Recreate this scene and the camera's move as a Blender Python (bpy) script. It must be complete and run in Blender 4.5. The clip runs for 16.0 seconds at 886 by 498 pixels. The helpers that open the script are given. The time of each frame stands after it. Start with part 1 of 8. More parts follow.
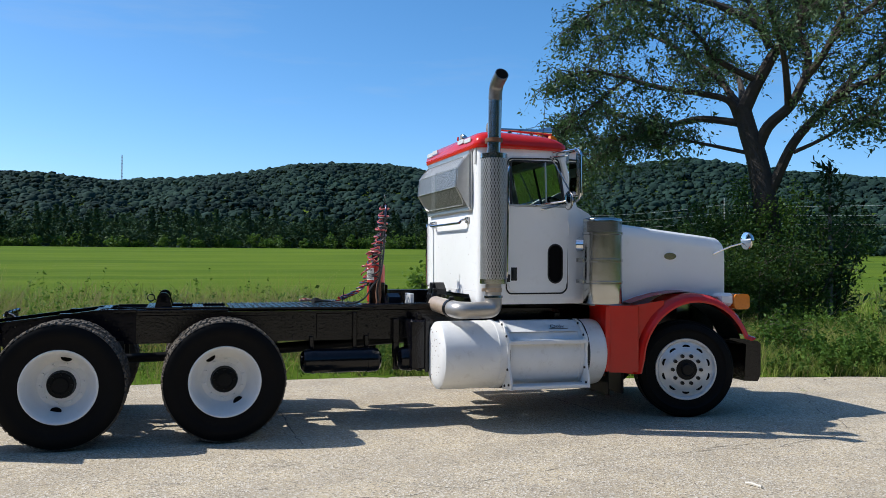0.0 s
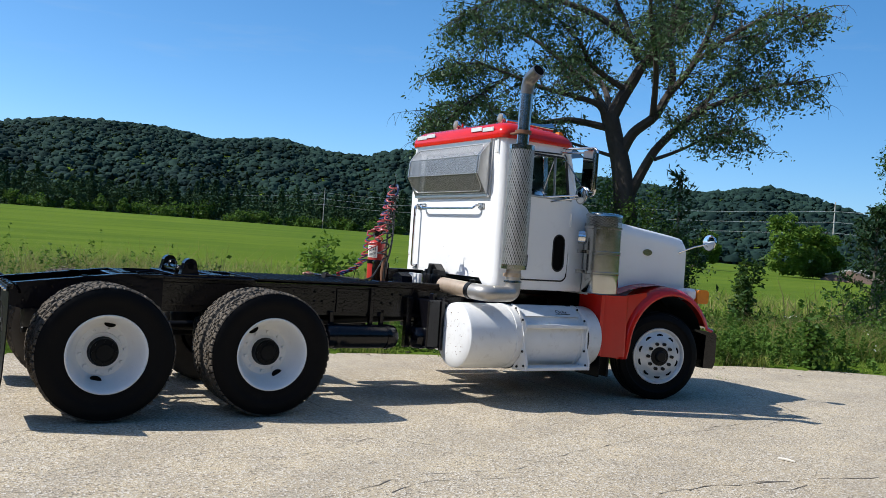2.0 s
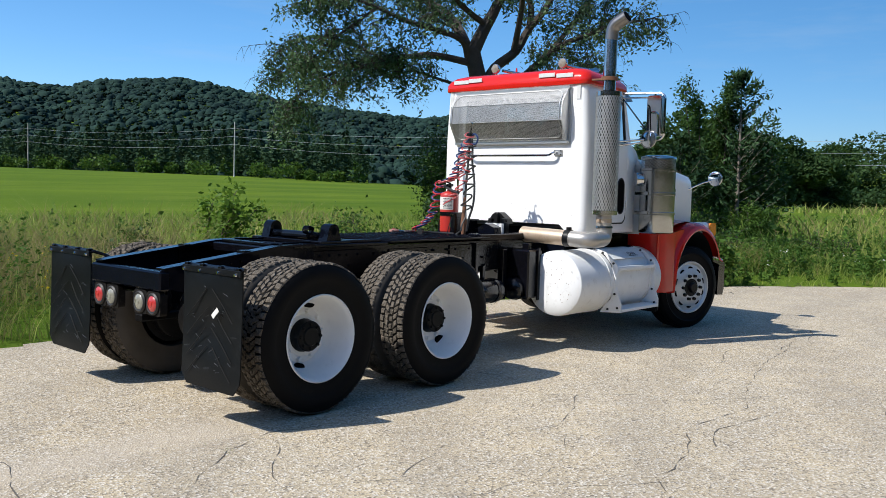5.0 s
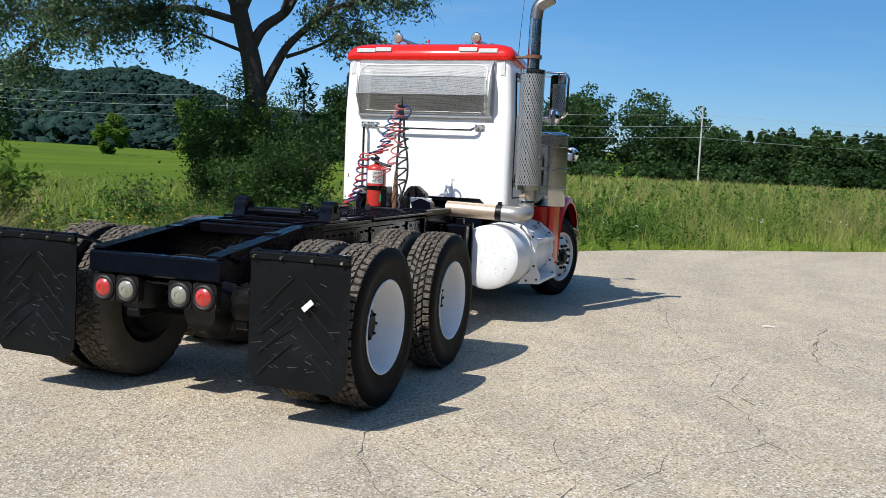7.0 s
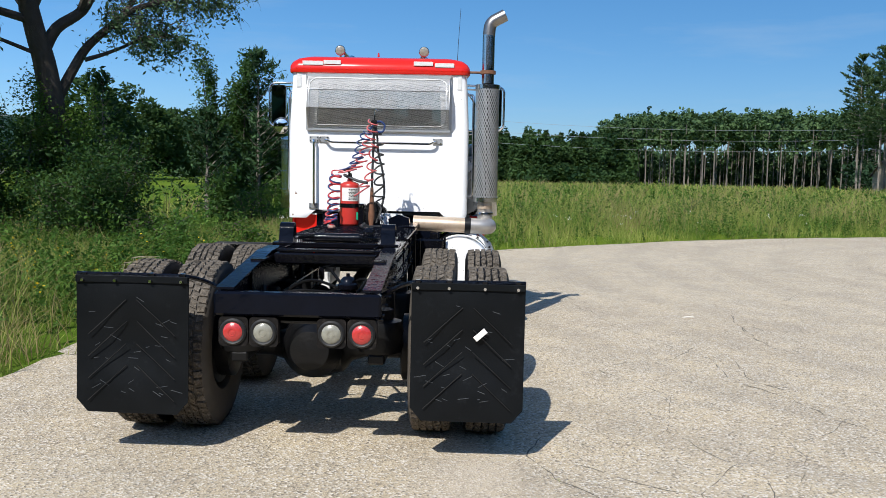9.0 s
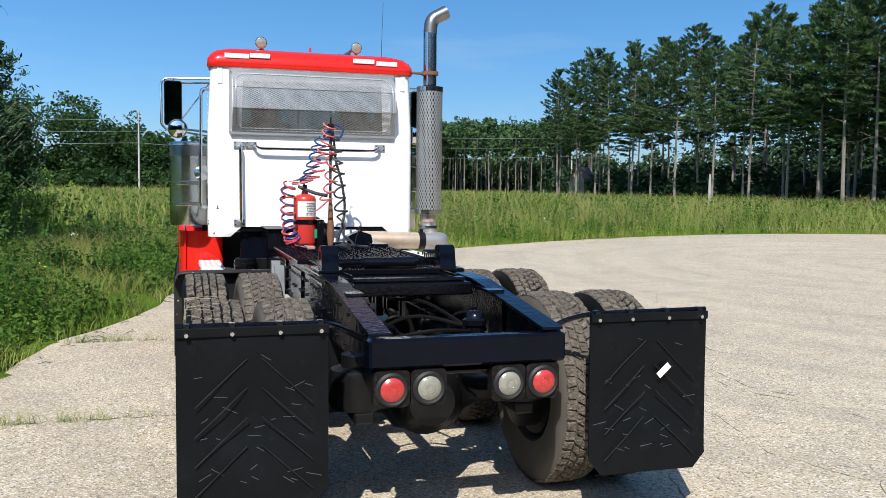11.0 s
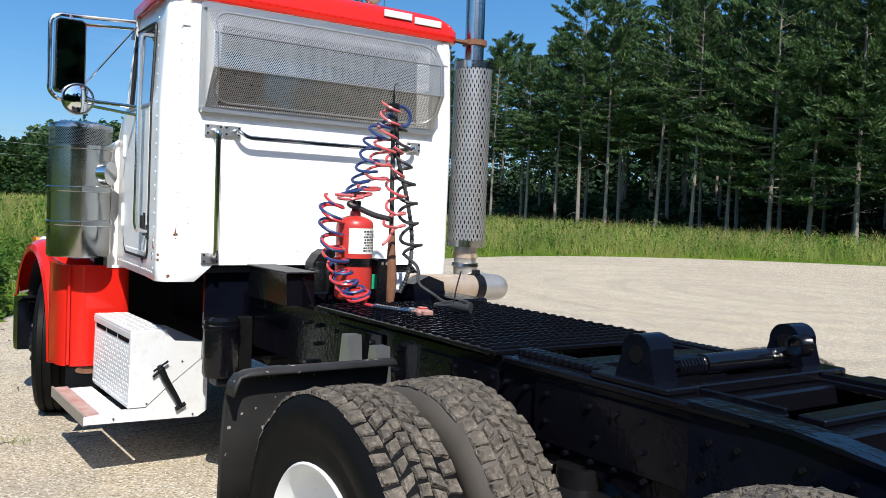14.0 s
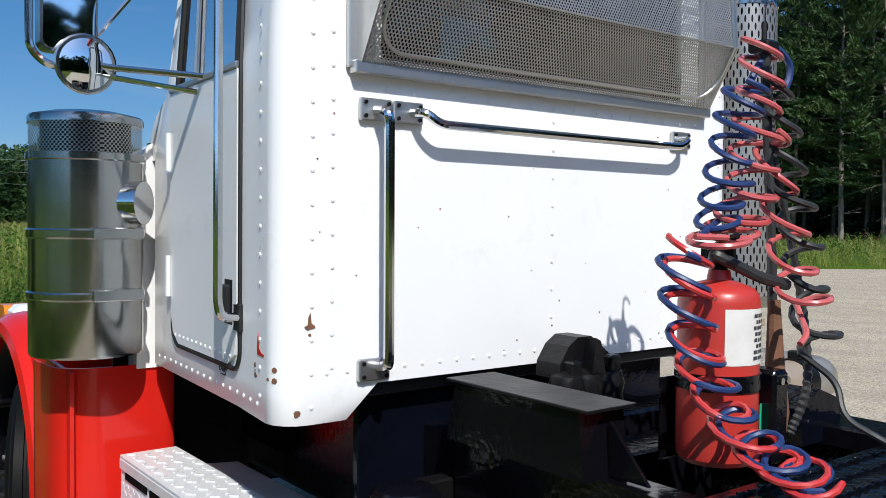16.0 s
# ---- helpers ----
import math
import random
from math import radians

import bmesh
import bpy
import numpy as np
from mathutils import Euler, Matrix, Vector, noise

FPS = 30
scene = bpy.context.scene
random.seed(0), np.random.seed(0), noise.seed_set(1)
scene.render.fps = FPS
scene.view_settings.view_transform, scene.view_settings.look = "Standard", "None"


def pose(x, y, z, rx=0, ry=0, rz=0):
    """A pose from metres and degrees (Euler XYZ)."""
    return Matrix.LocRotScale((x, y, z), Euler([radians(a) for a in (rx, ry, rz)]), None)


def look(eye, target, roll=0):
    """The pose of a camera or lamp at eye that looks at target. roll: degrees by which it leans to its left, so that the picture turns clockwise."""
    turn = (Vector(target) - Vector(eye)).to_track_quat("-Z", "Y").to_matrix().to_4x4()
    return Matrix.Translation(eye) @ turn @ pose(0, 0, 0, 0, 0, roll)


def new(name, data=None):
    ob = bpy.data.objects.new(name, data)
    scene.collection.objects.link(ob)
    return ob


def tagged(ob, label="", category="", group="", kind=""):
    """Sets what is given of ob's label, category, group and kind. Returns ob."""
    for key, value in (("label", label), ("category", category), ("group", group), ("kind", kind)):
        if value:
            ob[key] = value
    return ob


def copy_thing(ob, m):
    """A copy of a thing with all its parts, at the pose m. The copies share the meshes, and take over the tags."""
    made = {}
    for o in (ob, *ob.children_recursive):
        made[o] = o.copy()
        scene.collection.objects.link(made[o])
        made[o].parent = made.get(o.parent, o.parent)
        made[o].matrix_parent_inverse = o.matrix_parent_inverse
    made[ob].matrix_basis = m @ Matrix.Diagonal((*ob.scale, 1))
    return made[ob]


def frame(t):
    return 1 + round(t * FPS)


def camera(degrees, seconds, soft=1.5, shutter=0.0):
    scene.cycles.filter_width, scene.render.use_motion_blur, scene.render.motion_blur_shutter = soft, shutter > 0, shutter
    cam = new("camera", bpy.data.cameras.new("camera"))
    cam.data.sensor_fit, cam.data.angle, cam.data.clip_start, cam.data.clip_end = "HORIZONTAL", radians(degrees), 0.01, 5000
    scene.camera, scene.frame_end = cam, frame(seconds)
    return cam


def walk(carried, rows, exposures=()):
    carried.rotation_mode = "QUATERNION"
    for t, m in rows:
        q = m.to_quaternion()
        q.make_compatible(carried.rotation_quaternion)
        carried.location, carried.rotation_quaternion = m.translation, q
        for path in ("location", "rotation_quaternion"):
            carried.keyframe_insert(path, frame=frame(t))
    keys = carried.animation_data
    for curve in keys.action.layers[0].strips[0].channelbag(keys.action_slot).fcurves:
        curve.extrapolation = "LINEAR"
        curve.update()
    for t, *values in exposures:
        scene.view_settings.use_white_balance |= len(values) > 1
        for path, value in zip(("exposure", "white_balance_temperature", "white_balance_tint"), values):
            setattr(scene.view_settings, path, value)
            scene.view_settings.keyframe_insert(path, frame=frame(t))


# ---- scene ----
cam = camera(53.4, 16.0, 0.5)
PATH = [
    (0, (0.301, -8.972, 1.592), (0.868, -7.054, 1.615), 0.3),
    (0.5, (-0.31, -8.846, 1.548), (0.369, -6.965, 1.573), 1.0),
    (1, (-0.868, -8.668, 1.533), (-0.053, -6.842, 1.542), 3.1),
    (1.5, (-1.441, -8.429, 1.534), (-0.51, -6.659, 1.531), 4.0),
    (2, (-1.981, -8.232, 1.538), (-0.95, -6.518, 1.532), 4.1),
    (2.5, (-2.486, -7.913, 1.567), (-1.388, -6.241, 1.533), 1.9),
    (3, (-2.981, -7.62, 1.562), (-1.796, -6.011, 1.479), 1.0),
    (3.5, (-3.454, -7.191, 1.558), (-2.173, -5.66, 1.429), 1.2),
    (4, (-3.892, -6.752, 1.552), (-2.504, -5.319, 1.417), 1.7),
    (4.2, (-4.054, -6.578, 1.566), (-2.633, -5.177, 1.434), 1.9),
    (6.3, (-5.484, -4.222, 1.573), (-3.754, -3.236, 1.39), 1.1),
    (6.5, (-5.603, -4.012, 1.568), (-3.819, -3.128, 1.377), 1.5),
    (7, (-5.813, -3.352, 1.581), (-3.933, -2.698, 1.391), 2.6),
    (7.5, (-6.045, -2.77, 1.597), (-4.105, -2.317, 1.42), 3.5),
    (8, (-6.143, -2.139, 1.616), (-4.169, -1.867, 1.45), 3.3),
    (8.5, (-6.245, -1.503, 1.61), (-4.259, -1.356, 1.427), 2.4),
    (8.7, (-6.294, -1.269, 1.632), (-4.306, -1.161, 1.452), 1.9),
    (10.8, (-5.302, 1.136, 1.649), (-3.374, 0.617, 1.521), 0.4),
    (11, (-5.142, 1.291, 1.638), (-3.238, 0.696, 1.495), 0.7),
    (11.5, (-4.62, 1.63, 1.647), (-2.784, 0.855, 1.479), -0.0),
    (12, (-4.116, 1.919, 1.642), (-2.348, 1.0, 1.462), -0.4),
    (12.5, (-3.54, 2.121, 1.632), (-1.825, 1.102, 1.489), -1.0),
    (13, (-2.958, 2.31, 1.597), (-1.271, 1.241, 1.497), 0.9),
    (13.5, (-2.328, 2.397, 1.592), (-0.668, 1.287, 1.486), 2.1),
    (14, (-1.663, 2.395, 1.62), (-0.026, 1.249, 1.525), 2.5),
    (14.5, (-1.008, 2.351, 1.644), (0.612, 1.178, 1.591), 2.2),
    (15, (-0.321, 2.196, 1.696), (1.292, 1.015, 1.631), 1.5),
    (15.5, (0.326, 2.121, 1.697), (1.945, 0.949, 1.637), 0.8),
    (16, (1.017, 1.969, 1.688), (2.607, 0.757, 1.625), 0.6),
]
walk(cam, [(t, look(eye, target, roll)) for t, eye, target, roll in PATH],
     exposures=[(0.0, 0.10, 6080, 10), (2.5, 0.17, 6150, 10), (4.0, 0.20, 6180, 10), (7.0, 0.18, 6180, 10), (8.5, 0.18, 6150, 10), (11.0, 0.38, 6150, 10), (14.5, 0.40, 6220, 10), (15.2, 0.19, 6180, 10), (16.0, -0.04, 6080, 10)])

# ---- light ----
SUN = Vector((-0.88, 0.38, 1.0)).normalized()
world = bpy.data.worlds.new("sky")
scene.world = world
world.use_nodes = True
wn = world.node_tree.nodes
sky = wn.new("ShaderNodeTexSky")
sky.sky_type, sky.sun_disc = "NISHITA", False
sky.sun_elevation, sky.sun_rotation = math.asin(SUN.z), math.atan2(SUN.x, SUN.y)
sky.altitude, sky.air_density, sky.dust_density, sky.ozone_density = 600, 0.70, 1.2, 3.5
wn["Background"].inputs["Strength"].default_value = 0.120
tone = wn.new("ShaderNodeHueSaturation")
tone.inputs["Saturation"].default_value = 1.20
tone.inputs["Hue"].default_value = 0.492
world.node_tree.links.new(sky.outputs[0], tone.inputs["Color"])
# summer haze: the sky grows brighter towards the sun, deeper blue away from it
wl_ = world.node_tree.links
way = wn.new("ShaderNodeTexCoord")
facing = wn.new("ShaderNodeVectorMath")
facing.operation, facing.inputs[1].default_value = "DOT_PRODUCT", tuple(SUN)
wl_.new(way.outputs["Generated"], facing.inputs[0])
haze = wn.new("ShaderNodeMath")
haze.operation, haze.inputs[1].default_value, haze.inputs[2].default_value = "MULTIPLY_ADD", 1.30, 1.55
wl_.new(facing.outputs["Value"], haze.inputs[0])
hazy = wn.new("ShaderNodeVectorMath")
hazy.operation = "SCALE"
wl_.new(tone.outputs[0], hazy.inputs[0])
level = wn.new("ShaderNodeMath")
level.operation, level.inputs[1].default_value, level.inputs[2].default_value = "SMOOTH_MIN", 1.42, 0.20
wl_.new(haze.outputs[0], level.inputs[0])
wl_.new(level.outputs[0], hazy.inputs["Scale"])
# thin cirrus drawn out along the horizon
flat = wn.new("ShaderNodeMapping")
flat.inputs["Scale"].default_value = (1.6, 1.6, 11.0)
wl_.new(way.outputs["Generated"], flat.inputs[0])
wisp = wn.new("ShaderNodeTexNoise")
wisp.inputs["Scale"].default_value, wisp.inputs["Detail"].default_value, wisp.inputs["Roughness"].default_value = 2.2, 6.0, 0.6
wl_.new(flat.outputs[0], wisp.inputs["Vector"])
veil = wn.new("ShaderNodeMapRange")
veil.inputs["From Min"].default_value, veil.inputs["From Max"].default_value, veil.inputs["To Max"].default_value = 0.56, 0.80, 0.22
wl_.new(wisp.outputs["Fac"], veil.inputs["Value"])
clouded = wn.new("ShaderNodeMix")
clouded.data_type = "RGBA"
wl_.new(veil.outputs[0], clouded.inputs[0])
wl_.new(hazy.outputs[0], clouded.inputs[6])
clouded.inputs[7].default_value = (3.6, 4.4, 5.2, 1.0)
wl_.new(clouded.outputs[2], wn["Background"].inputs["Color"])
sun = new("sun", bpy.data.lights.new("sun", "SUN"))
sun.data.energy, sun.data.angle, sun.data.color = 5.2, radians(0.53), (1.0, 0.945, 0.85)
sun.matrix_world = look(SUN * 60, (0, 0, 0))

# ---- materials ----
def node_mat(name):
    m = bpy.data.materials.new(name)
    m.use_nodes = True
    nt = m.node_tree
    return m, nt, nt.nodes["Principled BSDF"]


def coords(nt):
    return nt.nodes.new("ShaderNodeTexCoord").outputs["Object"]


def noise_tex(nt, co, scale, detail=4.0, rough=0.55):
    n = nt.nodes.new("ShaderNodeTexNoise")
    n.inputs["Scale"].default_value, n.inputs["Detail"].default_value, n.inputs["Roughness"].default_value = scale, detail, rough
    nt.links.new(co, n.inputs["Vector"])
    return n.outputs["Fac"]


def ramp(nt, fac, stops):
    r = nt.nodes.new("ShaderNodeValToRGB")
    els = r.color_ramp.elements
    while len(els) < len(stops):
        els.new(0.5)
    for e, (p, c) in zip(els, stops):
        e.position, e.color = p, (*c, 1.0) if len(c) == 3 else c
    nt.links.new(fac, r.inputs[0])
    return r.outputs["Color"]


def mix(nt, fac, a, b, kind="MIX"):
    n = nt.nodes.new("ShaderNodeMix")
    n.data_type, n.blend_type = "RGBA", kind
    for sock, val in ((n.inputs[0], fac), (n.inputs[6], a), (n.inputs[7], b)):
        if isinstance(val, bpy.types.NodeSocket):
            nt.links.new(val, sock)
        elif isinstance(val, (int, float)):
            sock.default_value = val
        else:
            sock.default_value = (*val, 1.0)
    return n.outputs[2]


def calc(nt, op, a, b=None, c=None):
    n = nt.nodes.new("ShaderNodeMath")
    n.operation = op
    for i, val in enumerate((a, b, c)):
        if val is None:
            continue
        if isinstance(val, bpy.types.NodeSocket):
            nt.links.new(val, n.inputs[i])
        else:
            n.inputs[i].default_value = val
    return n.outputs[0]


def bump(nt, bsdf, height, strength, dist):
    b = nt.nodes.new("ShaderNodeBump")
    b.inputs["Strength"].default_value, b.inputs["Distance"].default_value = strength, dist
    nt.links.new(height, b.inputs["Height"])
    nt.links.new(b.outputs[0], bsdf.inputs["Normal"])


def surface(name, a, b, scale=8.0, rough=0.5, metal=0.0, fine=120.0, bumps=0.15, depth=0.002, dirt=None, dirt_amount=0.5, coat=0.0, rough_var=0.12, spec=0.5):
    """A worn surface: two colours mottled at two scales, dirt in patches, fine relief."""
    m, nt, p = node_mat(name)
    co = coords(nt)
    big, small = noise_tex(nt, co, scale), noise_tex(nt, co, fine, 3.0)
    col = mix(nt, calc(nt, "MULTIPLY_ADD", big, 1.6, -0.3), a, b)
    col = mix(nt, calc(nt, "MULTIPLY_ADD", small, 0.5, 0.0), col, mix(nt, 0.5, col, b))
    if dirt is not None:
        spots = noise_tex(nt, co, scale * 2.7, 6.0, 0.7)
        amount = ramp(nt, spots, ((0.62 - 0.2 * dirt_amount, (0, 0, 0)), (0.78, (1, 1, 1))))
        col = mix(nt, calc(nt, "MULTIPLY", amount, dirt_amount), col, dirt)
    nt.links.new(col, p.inputs["Base Color"])
    nt.links.new(calc(nt, "MULTIPLY_ADD", big, rough_var * 2, rough - rough_var), p.inputs["Roughness"])
    p.inputs["Metallic"].default_value = metal
    p.inputs["Specular IOR Level"].default_value = spec
    p.inputs["Coat Weight"].default_value = coat
    p.inputs["Coat Roughness"].default_value = 0.06
    if bumps:
        bump(nt, p, small, bumps, depth)
    return m


def vary(nt, col, amount):
    """Each object a little lighter or darker."""
    r = nt.nodes.new("ShaderNodeObjectInfo").outputs["Random"]
    v = nt.nodes.new("ShaderNodeHueSaturation")
    nt.links.new(calc(nt, "MULTIPLY_ADD", r, amount, 1.0 - amount / 2), v.inputs["Value"])
    nt.links.new(col, v.inputs["Color"])
    return v.outputs[0]


def leafy(name, a, b, trans=0.35, rough=0.5, scale=0.8, each=0.45):
    """Leaves or grass: colour differs from leaf to leaf and from clump to clump; light passes through."""
    m, nt, p = node_mat(name)
    isl = nt.nodes.new("ShaderNodeNewGeometry").outputs["Random Per Island"]
    clump = noise_tex(nt, coords(nt), scale, 3.0)
    f = calc(nt, "ADD", calc(nt, "MULTIPLY", isl, each), calc(nt, "MULTIPLY_ADD", clump, 2.8, -1.1))
    col = vary(nt, mix(nt, f, a, b), 0.3)
    nt.links.new(col, p.inputs["Base Color"])
    p.inputs["Roughness"].default_value = rough
    p.inputs["Specular IOR Level"].default_value = 0.12
    t = nt.nodes.new("ShaderNodeBsdfTranslucent")
    nt.links.new(mix(nt, 0.4, col, (0.16, 0.25, 0.03)), t.inputs["Color"])
    mx = nt.nodes.new("ShaderNodeMixShader")
    mx.inputs[0].default_value = trans
    nt.links.new(p.outputs[0], mx.inputs[1])
    nt.links.new(t.outputs[0], mx.inputs[2])
    nt.links.new(mx.outputs[0], nt.nodes["Material Output"].inputs["Surface"])
    return m


def perforated(name, base, pitch, hole, rough, metal, axes, wide=1.0, tall=1.0, slot=1.25):
    """Sheet metal with staggered round or long holes, in the plane of two object axes ('yz', 'az': round an upright axis)."""
    m, nt, p = node_mat(name)
    sep = nt.nodes.new("ShaderNodeSeparateXYZ")
    nt.links.new(coords(nt), sep.inputs[0])
    x, y, z = sep.outputs
    u = {"yz": y, "xz": x}.get(axes)
    if u is None:
        u = calc(nt, "MULTIPLY", calc(nt, "ARCTAN2", y, x), 0.125)
    def lattice(du, dv):
        cu = calc(nt, "SUBTRACT", calc(nt, "FRACT", calc(nt, "ADD", calc(nt, "DIVIDE", u, pitch * wide), du)), 0.5)
        cv = calc(nt, "SUBTRACT", calc(nt, "FRACT", calc(nt, "ADD", calc(nt, "DIVIDE", z, pitch * tall), dv)), 0.5)
        cu, cv = calc(nt, "MULTIPLY", cu, wide), calc(nt, "MULTIPLY", cv, tall * min(1.0, slot * wide / tall))
        return calc(nt, "SQRT", calc(nt, "ADD", calc(nt, "MULTIPLY", cu, cu), calc(nt, "MULTIPLY", cv, cv)))
    d = calc(nt, "MINIMUM", lattice(0.0, 0.0), lattice(0.5, 0.5))
    solid = calc(nt, "GREATER_THAN", d, hole)
    big = noise_tex(nt, coords(nt), 9.0)
    nt.links.new(mix(nt, big, base, tuple(0.65 * c for c in base)), p.inputs["Base Color"])
    p.inputs["Metallic"].default_value = metal
    p.inputs["Roughness"].default_value = rough
    nt.links.new(solid, p.inputs["Alpha"])
    return m


def glass(name, tint=(0.9, 0.97, 0.95), rough=0.0):
    m, nt, p = node_mat(name)
    t = nt.nodes.new("ShaderNodeBsdfTransparent")
    t.inputs[0].default_value = (*tint, 1)
    g = nt.nodes.new("ShaderNodeBsdfGlossy")
    g.inputs["Roughness"].default_value = rough
    fr = nt.nodes.new("ShaderNodeFresnel")
    fr.inputs[0].default_value = 1.5
    mx = nt.nodes.new("ShaderNodeMixShader")
    nt.links.new(fr.outputs[0], mx.inputs[0])
    nt.links.new(t.outputs[0], mx.inputs[1])
    nt.links.new(g.outputs[0], mx.inputs[2])
    nt.links.new(mx.outputs[0], nt.nodes["Material Output"].inputs["Surface"])
    return m


def speckled(name):
    """Black rubber spattered with pale dried mud."""
    m, nt, p = node_mat(name)
    v = nt.nodes.new("ShaderNodeTexVoronoi")
    v.inputs["Scale"].default_value = 34.0
    nt.links.new(coords(nt), v.inputs["Vector"])
    sep = nt.nodes.new("ShaderNodeSeparateColor")
    nt.links.new(v.outputs["Color"], sep.inputs[0])
    size = calc(nt, "MULTIPLY", calc(nt, "POWER", sep.outputs[0], 2.6), 0.46)
    ragged = calc(nt, "ADD", v.outputs["Distance"], calc(nt, "MULTIPLY_ADD", noise_tex(nt, coords(nt), 160.0), 0.3, -0.15))
    spot_ = calc(nt, "LESS_THAN", ragged, calc(nt, "MULTIPLY", size, calc(nt, "MULTIPLY_ADD", noise_tex(nt, coords(nt), 4.0), 2.0, -0.3)))
    col = mix(nt, noise_tex(nt, coords(nt), 6.0), (0.012, 0.012, 0.0122), (0.040, 0.038, 0.036))
    nt.links.new(mix(nt, calc(nt, "MULTIPLY", spot_, 0.8), col, (0.36, 0.33, 0.28)), p.inputs["Base Color"])
    p.inputs["Roughness"].default_value = 0.5
    p.inputs["Specular IOR Level"].default_value = 0.2
    bump(nt, p, noise_tex(nt, coords(nt), 60.0), 0.25, 0.002)
    return m


WHITE = surface("white_paint", (0.88, 0.88, 0.87), (0.84, 0.84, 0.825), 3.0, 0.32, dirt=(0.42, 0.38, 0.33), dirt_amount=0.18, bumps=0.04, coat=0.25)
OLD_WHITE = surface("old_white_paint", (0.80, 0.80, 0.79), (0.69, 0.69, 0.68), 5.0, 0.4, dirt=(0.30, 0.25, 0.20), dirt_amount=0.35, bumps=0.1, coat=0.1)
RED = surface("red_paint", (0.62, 0.018, 0.010), (0.52, 0.013, 0.008), 3.0, 0.2, dirt=(0.30, 0.03, 0.02), dirt_amount=0.25, bumps=0.03, coat=0.22, spec=0.3)
BLACK = surface("gloss_black_paint", (0.0022, 0.0022, 0.003), (0.0045, 0.0045, 0.007), 6.0, 0.13, dirt=(0.016, 0.015, 0.014), dirt_amount=0.10, bumps=0.40, depth=0.005, fine=42, spec=0.36, rough_var=0.05)
BLUE_BLACK = surface("blue_black_paint", (0.002, 0.0024, 0.0045), (0.0035, 0.0048, 0.010), 5.0, 0.10, dirt=(0.035, 0.032, 0.03), dirt_amount=0.10, bumps=0.36, depth=0.008, fine=18, spec=0.13, rough_var=0.05)
GRIME = surface("greasy_black_metal", (0.003, 0.003, 0.004), (0.007, 0.007, 0.007), 9.0, 0.40, dirt=(0.030, 0.025, 0.020), dirt_amount=0.20, bumps=0.4, depth=0.005, fine=34, spec=0.26)
CHROME = surface("chrome", (0.72, 0.72, 0.72), (0.60, 0.60, 0.60), 7.0, 0.12, 1.0, bumps=0.02, dirt=(0.35, 0.33, 0.30), dirt_amount=0.2, rough_var=0.06)
STEEL = surface("dull_stainless_steel", (0.50, 0.50, 0.48), (0.42, 0.42, 0.40), 6.0, 0.19, 1.0, bumps=0.03, dirt=(0.26, 0.22, 0.17), dirt_amount=0.3)
ALU = surface("aluminium", (0.62, 0.62, 0.61), (0.50, 0.50, 0.49), 8.0, 0.42, 1.0, bumps=0.08, dirt=(0.30, 0.27, 0.24), dirt_amount=0.3)
DUSTY = surface("dusty_sidewall", (0.060, 0.053, 0.045), (0.11, 0.096, 0.08), 5.0, 0.85, bumps=0.2, spec=0.15)
RIMALU = surface("dull_alloy", (0.74, 0.74, 0.73), (0.62, 0.62, 0.61), 8.0, 0.38, 0.35, bumps=0.05, dirt=(0.34, 0.31, 0.27), dirt_amount=0.3)
RUST = surface("rust", (0.22, 0.10, 0.05), (0.12, 0.055, 0.03), 20.0, 0.85, bumps=0.5, depth=0.003)
RUBBER = surface("tyre_rubber", (0.0035, 0.0035, 0.004), (0.007, 0.0068, 0.0066), 7.0, 0.55, dirt=(0.035, 0.031, 0.027), dirt_amount=0.16, bumps=0.3, depth=0.002, spec=0.09)
TREAD = surface("dusty_tread", (0.200, 0.168, 0.132), (0.038, 0.034, 0.029), 22.0, 0.9, dirt=(0.38, 0.32, 0.25), dirt_amount=0.60, bumps=1.0, depth=0.016, fine=75, spec=0.15)
PAPER = surface("white_label", (0.75, 0.73, 0.68), (0.62, 0.60, 0.55), 20.0, 0.6, bumps=0.05)
FLAP = surface("mudflap_rubber", (0.0030, 0.0038, 0.0046), (0.0052, 0.0062, 0.0072), 5.0, 0.42, dirt=(0.040, 0.044, 0.048), dirt_amount=0.20, bumps=0.25, spec=0.14)
DARK = surface("dark_trim", (0.006, 0.006, 0.0065), (0.011, 0.011, 0.011), 8.0, 0.55, bumps=0.2)
CLOTH = surface("dark_seat_cloth", (0.020, 0.020, 0.022), (0.032, 0.031, 0.032), 12.0, 0.9, bumps=0.3)
REFLECT = surface("silver_reflective_tape", (0.70, 0.70, 0.68), (0.52, 0.52, 0.50), 18.0, 0.35, bumps=0.1)
REDLENS = surface("red_lens", (0.50, 0.045, 0.040), (0.34, 0.025, 0.022), 40.0, 0.22, bumps=0.3, fine=300, coat=0.5)
CLEARLENS = surface("clear_lens", (0.30, 0.29, 0.235), (0.17, 0.165, 0.13), 40.0, 0.14, bumps=0.4, fine=300, coat=0.5)
AMBER = surface("amber_lens", (0.85, 0.26, 0.015), (0.70, 0.18, 0.01), 40.0, 0.2, bumps=0.3, fine=300, coat=0.5)
GUARD = perforated("perforated_aluminium", (0.50, 0.50, 0.49), 0.0115, 0.265, 0.45, 0.7, "yz", 1.0, 1.5)
SHIELD = perforated("perforated_stainless", (0.52, 0.515, 0.50), 0.026, 0.150, 0.38, 0.75, "az", 1.0, 2.3, 0.62)
